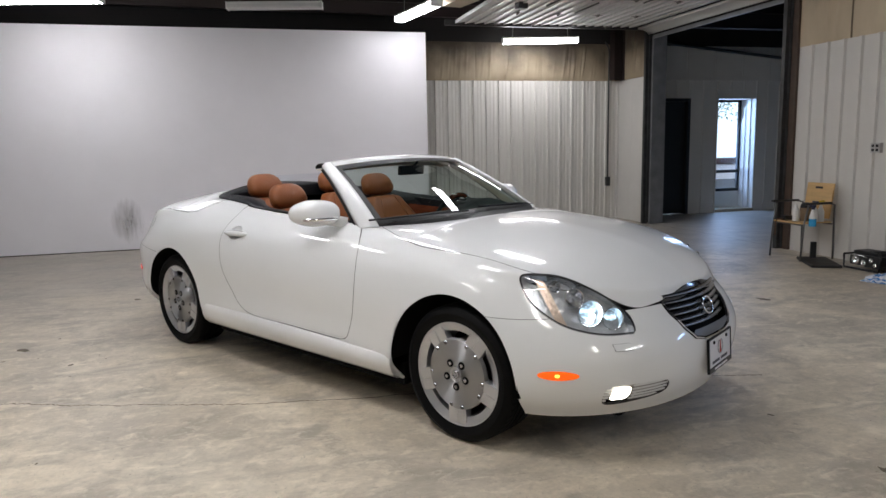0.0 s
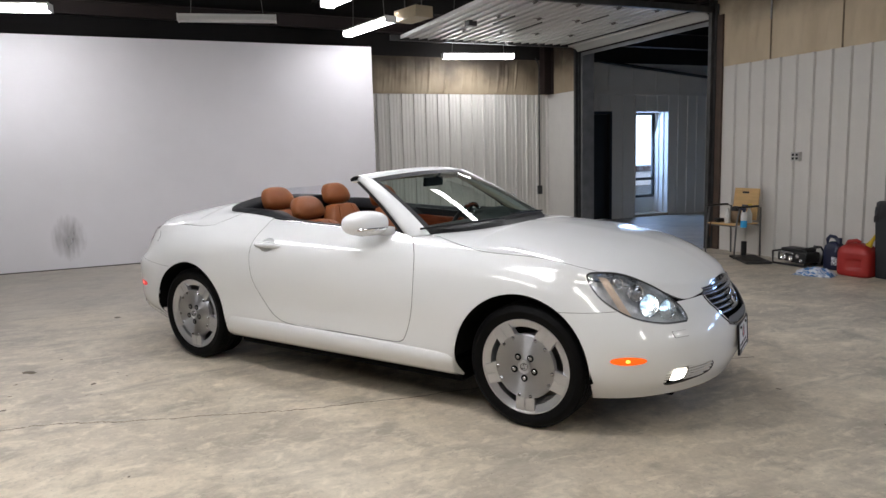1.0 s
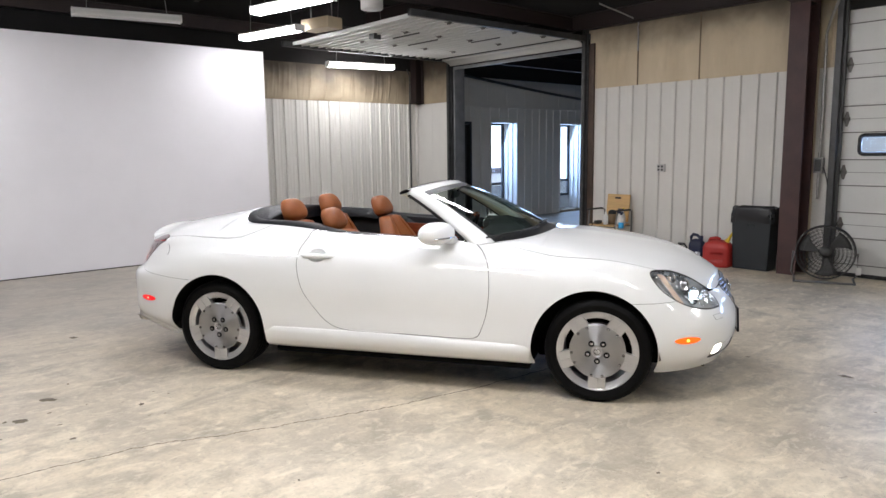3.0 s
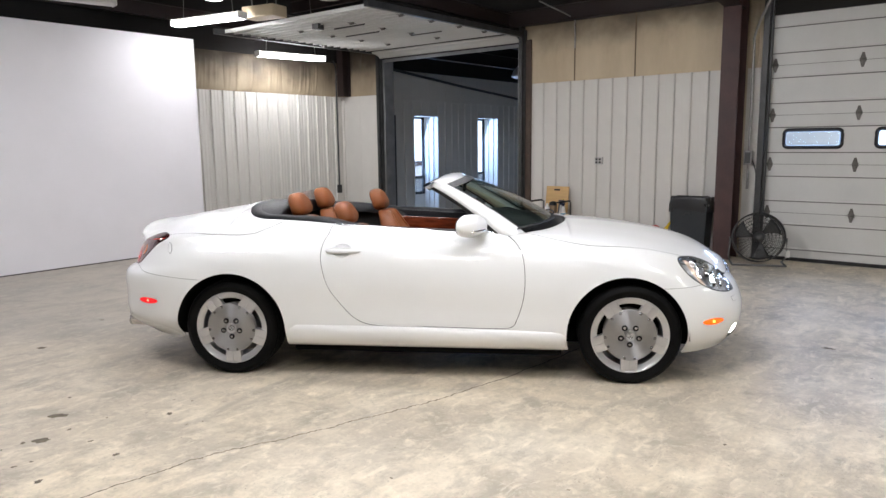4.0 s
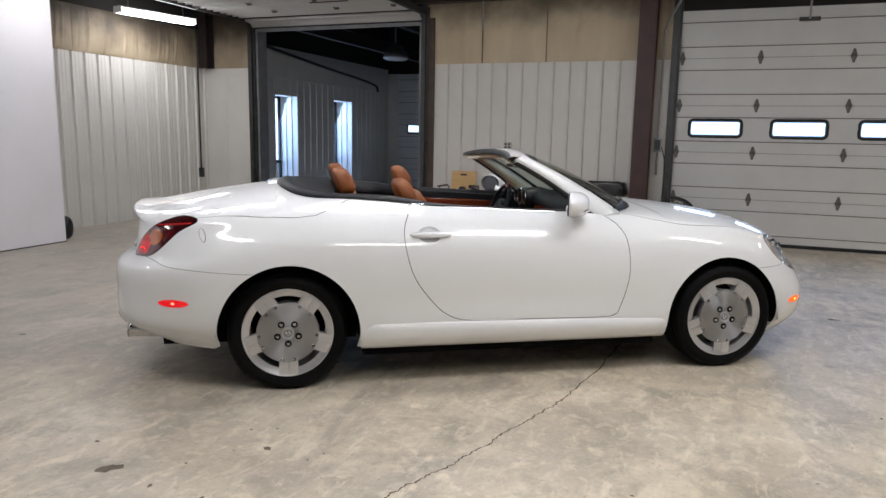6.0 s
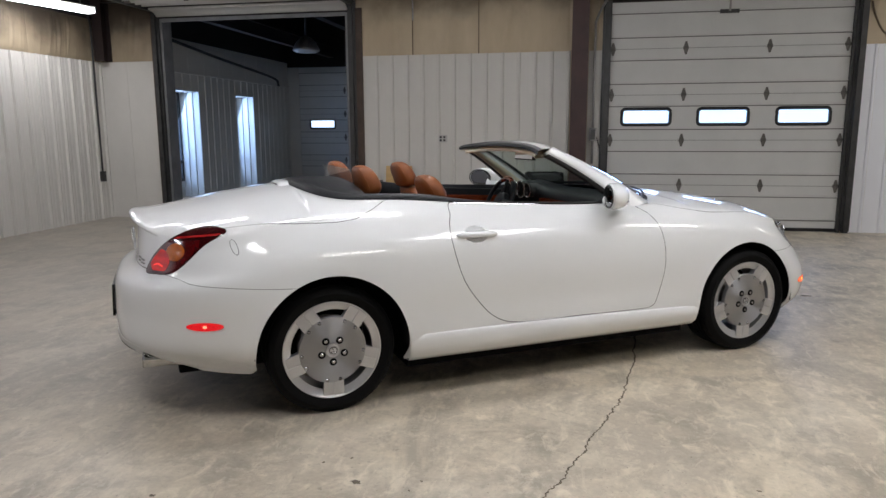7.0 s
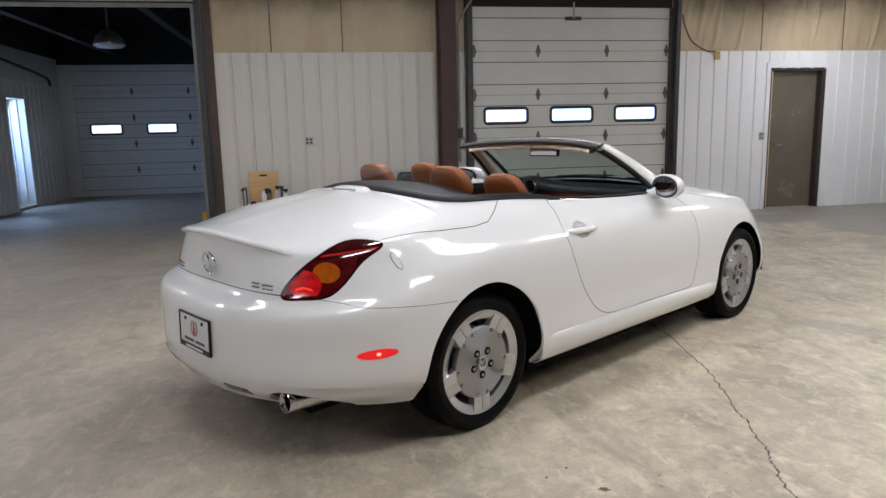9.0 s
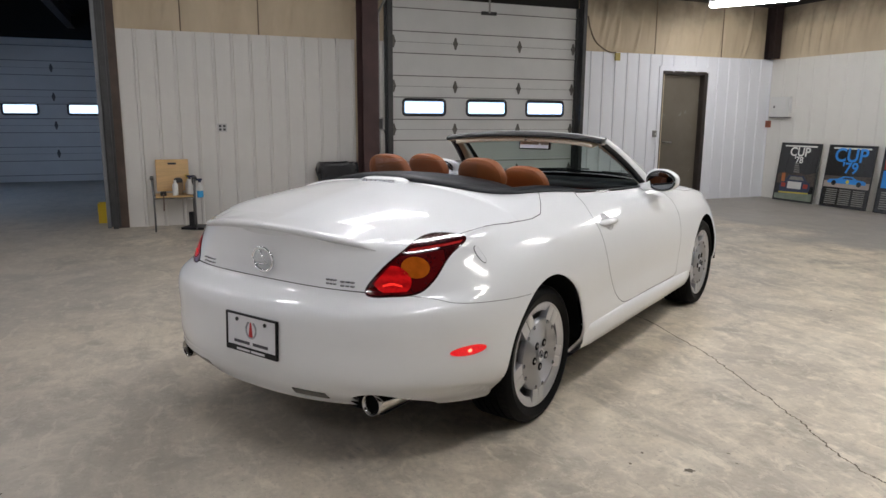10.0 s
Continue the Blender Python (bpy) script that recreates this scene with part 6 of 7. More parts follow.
plate(pose(2.170, .045, .387, 0, -3, 3), "white plate in a black frame with a red spire print")
plate(pose(-2.309, -.055, .520, 0, -2, 180), "white plate in a black frame with a red spire print")
bm = bmesh.new()
box(bm, -2.3025, -.1015, .4515, -2.284, .1015, .5745)
for f in [f for f in bm.faces if f.calc_center_median().x < -2.30]:
    bm.faces.remove(f)
bmesh.ops.reverse_faces(bm, faces=bm.faces)
part("plate_recess", bm, M_PAINT, car, smooth=False)

# badges as plain strokes
_rear = np.array([p for row in ROWSB for p in row if p[0] < -1.6])


def rear_x(y, z):
    d = (_rear[:, 1] - abs(y)) ** 2 + (_rear[:, 2] - z) ** 2
    i = np.argsort(d)[:3]
    return float(_rear[i, 0].min())


for ya, yb, z0 in ((-.345, -.395, .757), (-.41, -.475, .754), (.345, .45, .752)):
    n = 3
    bm = bmesh.new()
    for k in range(n):
        y0 = ya + (yb - ya) * k / n
        y1 = ya + (yb - ya) * (k + .75) / n
        for zz in (-.008, .008):
            ym = (y0 + y1) / 2
            xs = rear_x(ym, z0)
            box(bm, xs - .004, min(y0, y1), z0 + zz - .003, xs + .006, max(y0, y1), z0 + zz + .003, .001)
    part("badge", bm, M_DKCHROME, car, "chrome badge strokes", smooth=False)

# high brake lamp on the boot lid
bm = bmesh.new()
rows = []
for y in np.linspace(-.15, .15, 17):
    k = (1 - (y / .152) ** 4) ** .5
    rows.append([(-1.44, y, 1.060), (-1.428, y, 1.066 + .026 * k), (-1.40, y, 1.070 + .030 * k), (-1.33, y, 1.080 + .018 * k), (-1.26, y, 1.090)])
grid(bm, rows)
bmesh.ops.recalc_face_normals(bm, faces=bm.faces)
hb = part("high_brake_light", bm, M_PAINT, car, "white high brake light pod")
for k in range(7):
    part("lens", boxed(-1.446, -.098 + k * .029, 1.068, -1.434, -.073 + k * .029, 1.088, .003), M_BOWL, hb, smooth=False)

# exhaust tips
for sgn in (-1, 1):
    bm = bmesh.new()
    lathe(bm, [(.038, .20), (.043, .03), (.0445, .0), (.041, .001), (.039, .03), (.037, .14)], 32, pose(-2.178, sgn * .577, .300, 0, 0, -90) @ pose(0, 0, 0, -4, 0, 0), axis="y")
    bmesh.ops.recalc_face_normals(bm, faces=bm.faces)
    tip = part("exhaust_tip", bm, M_EXHAUST, car, "polished exhaust tip")
    bm = bmesh.new()
    lathe(bm, [(.039, .035), (.0005, .04)], 24, pose(-2.178, sgn * .577, .300, 0, 0, -90) @ pose(0, 0, 0, -4, 0, 0), axis="y")
    part("bore", bm, M_DARK, tip)

# handles and mirrors
# mirror colour darkened to stand for the dark surroundings it reflects
M_MIRROR = material("darkened_mirror", (0.15, 0.155, 0.165), 0.03, 1.0, 0.02, rough_vary=0.01)
for sgn, dr in ((1, DOOR_L), (-1, DOOR_R)):
    bm = bmesh.new()
    rows = []
    for t in np.linspace(0, 1, 17):
        x = -.652 + .245 * t
        k = max(.02, (1 - abs(2 * t - 1) ** 5)) ** .5
        out = .038 * k
        yb = .842
        rows.append([(x, sgn * (yb - .02 + out), .846 - .015 * k), (x, sgn * (yb - .012 + out), .846 - .009 * k), (x, sgn * (yb - .016 + out), .846 + .012 * k), (x, sgn * (yb - .03), .846 + .015 * k), (x, sgn * (yb - .035), .846 - .014 * k)])
    grid(bm, rows, True)
    bmesh.ops.recalc_face_normals(bm, faces=bm.faces)
    part("handle", bm, M_PAINT, dr, "white pull handle")
    bm = cut(fine(f_cup), f_cup)
    lay_ = bm.verts.layers.float_vector["skin"]
    for v in bm.verts:
        q_ = max(0, 1 - (1 + f_cup(v.co) / .042) ** 2)
        v.co -= Vector(v[lay_]) * (.001 + .022 * q_ ** .6)
    for v in bm.verts:
        v[lay_] = (0, 0, 0)
    part("handle_cup", bm if sgn > 0 else flipped(bm), M_PAINT, dr)
    mi = new("door_mirror")
    mi.parent = dr
    mi.matrix_basis = pose(.30, sgn * .855, 1.012, 0, 0, 0)
    bm = pillow(.090, .118, .072, .9, .75, .8, 32, 20)
    for v in bm.verts:
        if v.co.x < -.028:
            v.co.x = -.028 + (v.co.x + .028) * .12
        v.co.x -= sgn * v.co.y * .42
        v.co.z *= 1 - .22 * (sgn * v.co.y / .105 - .2) * (1 if sgn * v.co.y > .02 else 0)
    part("shell", bm, M_PAINT, mi)
    bm = bmesh.new()
    lathe(bm, [(.0005, -.002), (.8, -.002), (.9, .0), (.92, .008), (.8, .010)], 36, axis="x")
    for v in bm.verts:
        v.co.x, v.co.y, v.co.z = -.037 + v.co.x * .5 - sgn * v.co.y * .096 * .42, v.co.y * .107, v.co.z * .063
    part("mirror_glass", bm, M_MIRROR, mi)
    bm = bmesh.new()
    tube(bm, [(-.037 - sgn * .101 * math.cos(a) * .42, .103 * math.cos(a), .061 * math.sin(a)) for a in np.linspace(0, 2 * math.pi, 40)[:-1]], .004, 6, True)
    part("bezel", bm, M_BLACK, mi)
    bm = bmesh.new()
    tube(bm, [(.089 - .034 * abs(t) ** 2 - sgn * t * .09 * .42, t * .09, -.028) for t in np.linspace(-1, 1, 14)], [.004] + [.0095] * 12 + [.004], 8)
    part("bright_strip", bm, M_CHROME, mi)
    bm = bmesh.new()
    tube(bm, [(.01, -sgn * .06, -.03), (.05, -sgn * .12, -.05), (.08, -sgn * .16, -.065)], [.038, .03, .035], 12)
    part("foot", bm, M_PAINT, mi)

# lip along the rear edge of the boot lid
SKIN = BVHTree.FromBMesh(HALF)


def on_skin(x, y, z, k, sink=.003):
    """A place drawn towards the skin: k = 1 stays, k = 0 lies just under it."""
    p = Vector((x, abs(y), z))
    q, n, _, _ = SKIN.find_nearest(p)
    r = q.lerp(p, k) - n * sink
    return (r.x, math.copysign(r.y, y), r.z)


def deck_z(x, y, low):
    q = SKIN.ray_cast(Vector((x, abs(y), 1.5)), Vector((0, 0, -1)))[0]
    return max(low, q.z) if q else low


bm = bmesh.new()
rows = []
for y in np.linspace(-.525, .525, 77):
    k = min(1, (.525 - abs(y)) / .055)
    k = k * k * (3 - 2 * k)
    xl = -2.212 + .321 * y * y + .553 * y ** 4
    zl = .955 - .205 * y * y - .035 * y ** 4
    row = [on_skin(xl + .22, y, deck_z(xl + .22, y, .8), 0)]
    for d, up in ((.15, .001), (.10, .003), (.06, .006), (.03, .007)):
        row.append(on_skin(xl + d, y, max(deck_z(xl + d, y, .8) + up, zl + .010 + .05 * d), k, 0))
    for d, dz in ((.011, .010), (.002, .006), (-.001, -.001), (.003, -.009), (.020, -.017), (.038, -.028)):
        row.append(on_skin(xl + d, y, zl + dz, k, 0))
    row.append(on_skin(xl + .07, y, zl - .065, 0))
    rows.append(row)
grid(bm, rows)
bmesh.ops.recalc_face_normals(bm, faces=bm.faces)
part("lip_spoiler", bm, M_PAINT, car)


# ---- things along the walls ----
M_PLY = material("birch_plywood", (0.62, 0.40, 0.17), 0.4, vary=0.14, scale=4, stretch=(1, 1, 8))
M_GREYMETAL = material("grey_chair_steel", (0.16, 0.16, 0.16), 0.4, 0.6, vary=0.15)
M_RED = material("red_plastic", (0.37, 0.022, 0.018), 0.45, vary=0.12, scale=8)
M_YELLOW = material("yellow_plastic", (0.70, 0.48, 0.02), 0.45, vary=0.08)
M_BLUE = material("navy_plastic", (0.010, 0.015, 0.048), 0.4, vary=0.15)
M_BIN = material("dark_green_grey_plastic", (0.016, 0.020, 0.024), 0.5, vary=0.15, scale=5)
M_BAG = material("black_bin_liner", (0.012, 0.012, 0.014), 0.3, vary=0.3, bump=0.004, fine_scale=18)
M_LIQUID = material("blue_cleaner", (0.05, 0.38, 0.75), 0.2, vary=0.05)
M_WHITEPL = material("white_plastic", (0.70, 0.70, 0.68), 0.4, vary=0.04)
M_PAPER = material("kraft_cardboard", (0.22, 0.15, 0.09), 0.8, vary=0.1)

# chair with a plywood back, its back to the east wall
ch = thing("chair", "metal chair with plywood seat and back against the wall", "chair", pose(6.05, 6.575, 0, 0, 0, 0))
part("backrest", boxed(-.006, -.195, -.20, .006, .195, .20, .012), M_PLY, ch, smooth=False).matrix_basis = pose(.20, 0, .655, 0, 8, 0)
part("hand_slot", boxed(-.0085, -.05, -.012, -.006, .05, .012, .004), M_BLACK, ch, smooth=False).matrix_basis = pose(.205, 0, .80, 0, 8, 0)
part("seat", boxed(-.22, -.215, .415, .19, .215, .432, .008), M_PLY, ch, smooth=False)
for sg in (-1, 1):
    bm = bmesh.new()
    tube(bm, [(.21, sg * .235, 0.005), (.20, sg * .235, .42), (.20, sg * .235, .62), (.12, sg * .245, .64), (-.20, sg * .245, .64)], .011, 8)
    part("leg", bm, M_GREYMETAL, ch)
    bm = bmesh.new()
    tube(bm, [(-.23, sg * .235, .005), (-.20, sg * .235, .42), (-.16, sg * .245, .63)], .011, 8)
    part("leg", bm, M_GREYMETAL, ch)
    part("armrest", boxed(-.22, sg * .245 - .022, .635, .14, sg * .245 + .022, .655, .008), M_BLACK, ch, smooth=False)
for xx in (-.19, .18):
    bm = bmesh.new()
    tube(bm, [(xx, -.23, .405), (xx, .23, .405)], .009)
    part("crossbar", bm, M_GREYMETAL, ch)


def spray_bottle(name, m, mat, label, trigger=M_BLUE):
    b = thing(name, label, "spray bottle", m, "cleaning bottles")
    bm = bmesh.new()
    lathe(bm, [(.0005, 0), (.036, 0), (.038, .01), (.038, .085)], 20, axis="z")
    part("body", bm, mat, b)
    bm = bmesh.new()
    lathe(bm, [(.038, .085), (.037, .11), (.022, .155), (.014, .17), (.014, .19)], 20, axis="z")
    part("neck", bm, M_WHITEPL, b)
    bm = bmesh.new()
    lathe(bm, [(.017, .188), (.017, .21), (.0005, .212)], 14, axis="z")
    box(bm, -.06, -.012, .208, .03, .012, .235, .005)
    box(bm, -.035, -.006, .165, -.025, .006, .21, .003, pose(0, 0, 0, 0, 10))
    part("trigger", bm, trigger, b)


spray_bottle("spray_bottle", pose(5.90, 6.275, .40, 0, 0, -90), M_LIQUID, "spray bottle with blue cleaner hung on the chair arm")
spray_bottle("spray_bottle", pose(6.02, 6.385, .4325, 0, 0, 80), M_WHITEPL, "clear spray bottle with a blue trigger on the chair")
spray_bottle("spray_bottle", pose(6.12, 6.40, .4325, 0, 0, 200), M_WHITEPL, "clear spray bottle with an orange trigger on the chair", M_YELLOW)
b = thing("bottle", "white plastic bottle on the chair", "bottle", pose(5.93, 6.56, .4325), "cleaning bottles")
bm = bmesh.new()
lathe(bm, [(.0005, 0), (.032, 0), (.034, .01), (.034, .13), (.014, .16)], 20, axis="z")
part("body", bm, M_WHITEPL, b)
bm = bmesh.new()
lathe(bm, [(.016, .158), (.016, .185), (.0005, .187)], 14, axis="z")
part("cap", bm, M_WHITEPL, b)
b = thing("cardboard_tub", "brown tub with a black brush in it on the chair", "box", pose(6.03, 6.52, .4325))
bm = bmesh.new()
lathe(bm, [(.0005, 0), (.055, 0), (.062, .15), (.056, .15), (.05, .01)], 24, axis="z")
part("tub", bm, M_PAPER, b)
bm = pillow(.055, .055, .05)
bmesh.ops.transform(bm, matrix=pose(0, 0, .16), verts=bm.verts)
part("brush", bm, M_BLACK, b)
b = thing("hand_tool", "small black hand tool with a hanging cord on the chair", "tool", pose(5.93, 6.70, .4325))
bm = boxed(-.05, -.035, 0, .06, .035, .05, .012)
part("body", bm, M_BLACK, b)
bm = bmesh.new()
tube(bm, [(-.05, 0, .02), (-.13, 0, .015), (-.145, 0, -.02), (-.145, 0.005, -.17)], .008, 8)
part("cord", bm, material("brown_strap", (0.10, 0.05, 0.03), 0.6), b)

# black tray with an upright handle
tr = thing("floor_tray", "flat black tray with an upright handle on the floor", "tray", pose(5.93, 6.19, 0, 0, 0, 62))
part("pan", boxed(-.30, -.15, 0, .30, .15, .03, .012), M_BLACK, tr, smooth=False)
part("handle", boxed(.20, -.03, .03, .245, .03, .21, .01), M_BLACK, tr, smooth=False)

# generator
g = thing("generator", "small black portable generator in a tube frame by the wall", "generator", pose(6.12, 5.68, 0, 0, 0, 90))
part("engine", boxed(-.20, -.12, .035, .0, .12, .165, .03), M_BLACK, g, smooth=False)
part("alternator", boxed(.0, -.11, .04, .19, .11, .15, .04), M_DKSTEEL, g, smooth=False)
part("tank", boxed(-.17, -.10, .155, .15, .10, .20, .022), M_BLACK, g)
for y in (-.14, .14):
    bm = bmesh.new()
    tube(bm, [(-.21, y, .012), (-.225, y, .17), (-.19, y, .215), (-.10, y, .215)], .012, 8)
    part("frame", bm, M_BLACK, g)
    bm = bmesh.new()
    tube(bm, [(-.21, y, .014), (.22, y, .014), (.225, y, .15)], .012, 8)
    part("frame", bm, M_BLACK, g)
for x, z in ((-.19, .215), (.225, .15), (-.21, .014)):
    bm = bmesh.new()
    tube(bm, [(x, -.14, z), (x, .14, z)], .011, 8)
    part("crossbar", bm, M_BLACK, g)
for p, r in (((.10, .112, .10), .045), ((-.01, .122, .085), .03), ((-.10, .122, .12), .024), ((-.15, .122, .075), .02)):
    bm = bmesh.new()
    lathe(bm, [(r, 0), (r, .012), (r * .6, .018), (r * .5, .006), (.0005, .006)], 20, pose(*p))
    part("cover", bm, M_CHROME, g)
bm = bmesh.new()
tube(bm, [(-.05, .125, .14), (.02, .13, .155), (.10, .128, .15), (.16, .12, .13)], .007, 8)
part("pipe", bm, M_CHROME, g)


def moulded(rings, n=44, p=.5):
    """A moulded body of rounded rectangles: (z, half length, half width) from the foot up, closed above and below."""
    bm = bmesh.new()
    rows = []
    for z, a, b in rings:
        rows.append([(a * math.copysign(abs(math.cos(t)) ** p, math.cos(t)), b * math.copysign(abs(math.sin(t)) ** p, math.sin(t)), z) for t in (2 * math.pi * k / n for k in range(n))])
    vs = grid(bm, rows, True)
    bm.faces.new(vs[0])
    bm.faces.new(vs[-1])
    bmesh.ops.recalc_face_normals(bm, faces=bm.faces)
    return bm


# jug, petrol can, plastic bag
j = thing("oil_jug", "navy blue plastic oil jug on the floor", "jug", pose(6.17, 5.25, 0, 0, 0, 90))
part("body", moulded([(0, .090, .065), (.012, .102, .075), (.22, .102, .075), (.26, .095, .068), (.30, .06, .045), (.31, .045, .035)]), M_BLUE, j)
bm = bmesh.new()
tube(bm, [(.088, 0, .23), (.092, 0, .33), (.06, 0, .368), (.0, 0, .36), (-.03, 0, .33), (-.03, 0, .30)], .020, 10)
part("handle", bm, M_BLUE, j)
bm = bmesh.new()
lathe(bm, [(.028, .295), (.028, .355), (.0005, .357)], 16, pose(-.05, 0, 0), axis="z")
part("cap", bm, M_BLUE, j)
part("label_patch", boxed(-.085, .0765, .06, -.02, .078, .15), material("pale_label", (0.45, 0.47, 0.52), 0.5, vary=0.6, scale=40, spread=.1), j, smooth=False)
c = thing("petrol_can", "red plastic petrol can with a yellow spout", "fuel can", pose(6.03, 4.88, 0, 0, 0, 96))
bm = moulded([(0, .155, .105), (.008, .17, .118), (.03, .178, .125)] + [(.03 + .0145 * k, .178, .125) for k in range(1, 16)] + [(.265, .172, .12), (.295, .155, .108), (.32, .125, .09), (.338, .085, .065), (.346, .04, .035)], 72)
for v in bm.verts:
    if v.co.y > .05 and abs(v.co.x + .02) < .072 and .085 < v.co.z < .185:
        v.co.y -= .045
part("body", bm, M_RED, c)
bm = bmesh.new()
tube(bm, [(.12, 0, .315), (.10, 0, .355), (.02, 0, .37), (-.02, 0, .35)], .02, 10)
part("handle", bm, M_RED, c)
bm = bmesh.new()
lathe(bm, [(.034, -.02), (.034, .02), (.028, .035), (.018, .07), (.014, .13), (.012, .25), (.0005, .252)], 18, pose(-.10, 0, .315, 0, -30, 0), axis="z")
part("spout", bm, M_YELLOW, c)
bg = bmesh.new()
rows = []
rng = random.Random(4)
for i in range(12):
    a = i / 11
    row = []
    for k in range(14):
        b = k / 13
        h = .085 * math.sin(math.pi * a) ** .6 * math.sin(math.pi * b) ** .7 * (1 - .35 * b) + rng.uniform(-.02, .028) * (0 < i < 11 and 0 < k < 13)
        row.append(((a - .5) * .26 + rng.uniform(-.01, .01), (b - .5) * .38 + rng.uniform(-.01, .01), max(.003, h)))
    rows.append(row)
grid(bg, rows)
m_bag = material("blue_and_white_plastic_bag", (0.62, 0.66, 0.72), 0.25, vary=0.1, scale=11, second=(0.06, 0.20, 0.48), spread=0.10, stretch=(3, .6, 1))
pb = part("plastic_bag", bg, m_bag, smooth=False)
pb.matrix_basis = pose(5.70, 5.12, 0.001, 0, 0, 20)
tagged(pb, "crumpled blue and white plastic bag on the floor", "plastic bag")

# slim bin with a liner
bn = thing("waste_bin", "slim dark plastic waste bin with a black liner", "bin", pose(6.16, 4.47, 0, 0, 0, 90))
bm = boxed(-.25, -.14, 0, .25, .14, .74, .02)
for v in bm.verts:
    k = .88 + .12 * v.co.z / .74
    v.co.x *= k
    v.co.y *= k
part("body", bm, M_BIN, bn, smooth=False)
bm = bmesh.new()
rows = []
for q, (z, s) in enumerate(((.60, 1.06), (.64, 1.085), (.69, 1.08), (.74, 1.05), (.775, 1.04), (.785, .99), (.76, .94), (.68, .92))):
    ring = []
    for i in range(84):
        a = 2 * math.pi * i / 84
        ca, sa = math.cos(a), math.sin(a)
        ex = .25 * math.copysign(abs(ca) ** .35, ca) * s
        ey = .14 * math.copysign(abs(sa) ** .35, sa) * s
        hem = noise.noise(Vector((ca * 2.2, sa * 2.2, 3.0)))
        drop = (.075 * hem + .02 * math.sin(a * 9)) * (1 - q / 4) if q < 4 else .014 * noise.noise(Vector((ca * 4, sa * 4, q * .3)))
        w = 1 + (.085 * noise.noise(Vector((ca * 7, sa * 7, z * 9))) + .014 * abs(math.sin(a * 14 + z * 25))) * (1 if q < 6 else .4)
        ring.append((ex * w, ey * w, z + drop))
    rows.append(ring)
grid(bm, rows, True)
part("liner", bm, M_BAG, bn)
bm = bmesh.new()
tube(bm, [(-.05, .135, .55), (-.03, .142, .57), (.03, .142, .57), (.05, .135, .55)], .008, 8)
part("grip", bm, M_BIN, bn)

# drum fan
fn = thing("drum_fan", "grey round floor fan with a wire guard", "fan", pose(5.86, 3.53, 0, 0, 0, 112))
bm = bmesh.new()
lathe(bm, [(.295, -.07), (.305, -.07), (.305, .07), (.295, .07)], 48, pose(0, 0, .335, 12), closed=True)
part("drum", bm, M_DKSTEEL, fn)
FANC = pose(0, 0, .335, 12)
for y in (-.085, .08):
    out = .015 if y > 0 else -.015
    for r in (.06, .10, .14, .18, .22, .26, .295):
        bm = bmesh.new()
        tube(bm, [(r * math.cos(a), y + out * (1 - r / .3), r * math.sin(a)) for a in np.linspace(0, 2 * math.pi, 36)[:-1]], .0028, 4, True)
        part("guard_ring", bm, M_DKSTEEL, fn).matrix_basis = FANC
    me_ = None
    for k in range(36):
        m_ = FANC @ Matrix.Rotation(2 * math.pi * k / 36, 4, "Y")
        if not me_:
            bm = bmesh.new()
            tube(bm, [(.04, y + out, 0), (.15, y + out * .5, 0), (.30, y, 0)], .002, 4)
            o_ = part("guard_wire", bm, M_DKSTEEL, fn)
            o_.matrix_basis = m_
            me_ = o_.data
        else:
            share("guard_wire", me_, fn, m_)
    bm = bmesh.new()
    lathe(bm, [(.05, y + out - .008), (.05, y + out + .008), (.0005, y + out + .01)], 20)
    part("hub_plate", bm, M_DKSTEEL, fn).matrix_basis = FANC
for k in range(3):
    bm = bmesh.new()
    rows = []
    for r in np.linspace(.05, .27, 8):
        rows.append([(r * math.cos(d) * 1, -.03 * (d - .35), r * math.sin(d)) for d in np.linspace(0, .3 + 1.0 * r / .27 * .6, 7)])
    grid(bm, rows)
    bmesh.ops.transform(bm, matrix=pose(0, 0, .335, 12) @ Matrix.Rotation(2 * math.pi * k / 3, 4, "Y"), verts=bm.verts)
    thicken(bm, .003)
    part("blade", bm, M_DKSTEEL, fn)
bm = bmesh.new()
lathe(bm, [(.0005, .03), (.06, .03), (.065, .10), (.04, .14), (.0005, .145)], 24, pose(0, 0, .335, 12))
part("motor", bm, M_DKSTEEL, fn)
for sg in (-1, 1):
    bm = bmesh.new()
    tube(bm, [(sg * .32, 0, .335), (sg * .33, 0, .10), (sg * .30, -.16, .015), (sg * .30, .16, .015)], .013, 8)
    part("stand", bm, M_GREYMETAL, fn)
bm = bmesh.new()
tube(bm, [(-.30, .16, .015), (.30, .16, .015)], .012, 8)
part("crossbar", bm, M_GREYMETAL, fn)
part("switch_box", boxed(-.36, -.04, .10, -.31, .03, .18, .008), M_WHITEPL, fn, smooth=False)


# ---- fittings on the walls ----
def outlet(m, label):
    o = thing("outlet", label, "power outlet", m)
    part("box", boxed(-.045, -.058, -.052, 0, .058, .052, .004), material("pale_outlet_plate", (0.50, 0.49, 0.47), 0.4, 0.2, vary=0.1), o, smooth=False)
    for y in (-.026, .026):
        for z in (-.022, .022):
            part("socket", boxed(-.050, y - .015, z - .014, -.045, y + .015, z + .014, .004), M_BLACK, o, smooth=False)
    return o


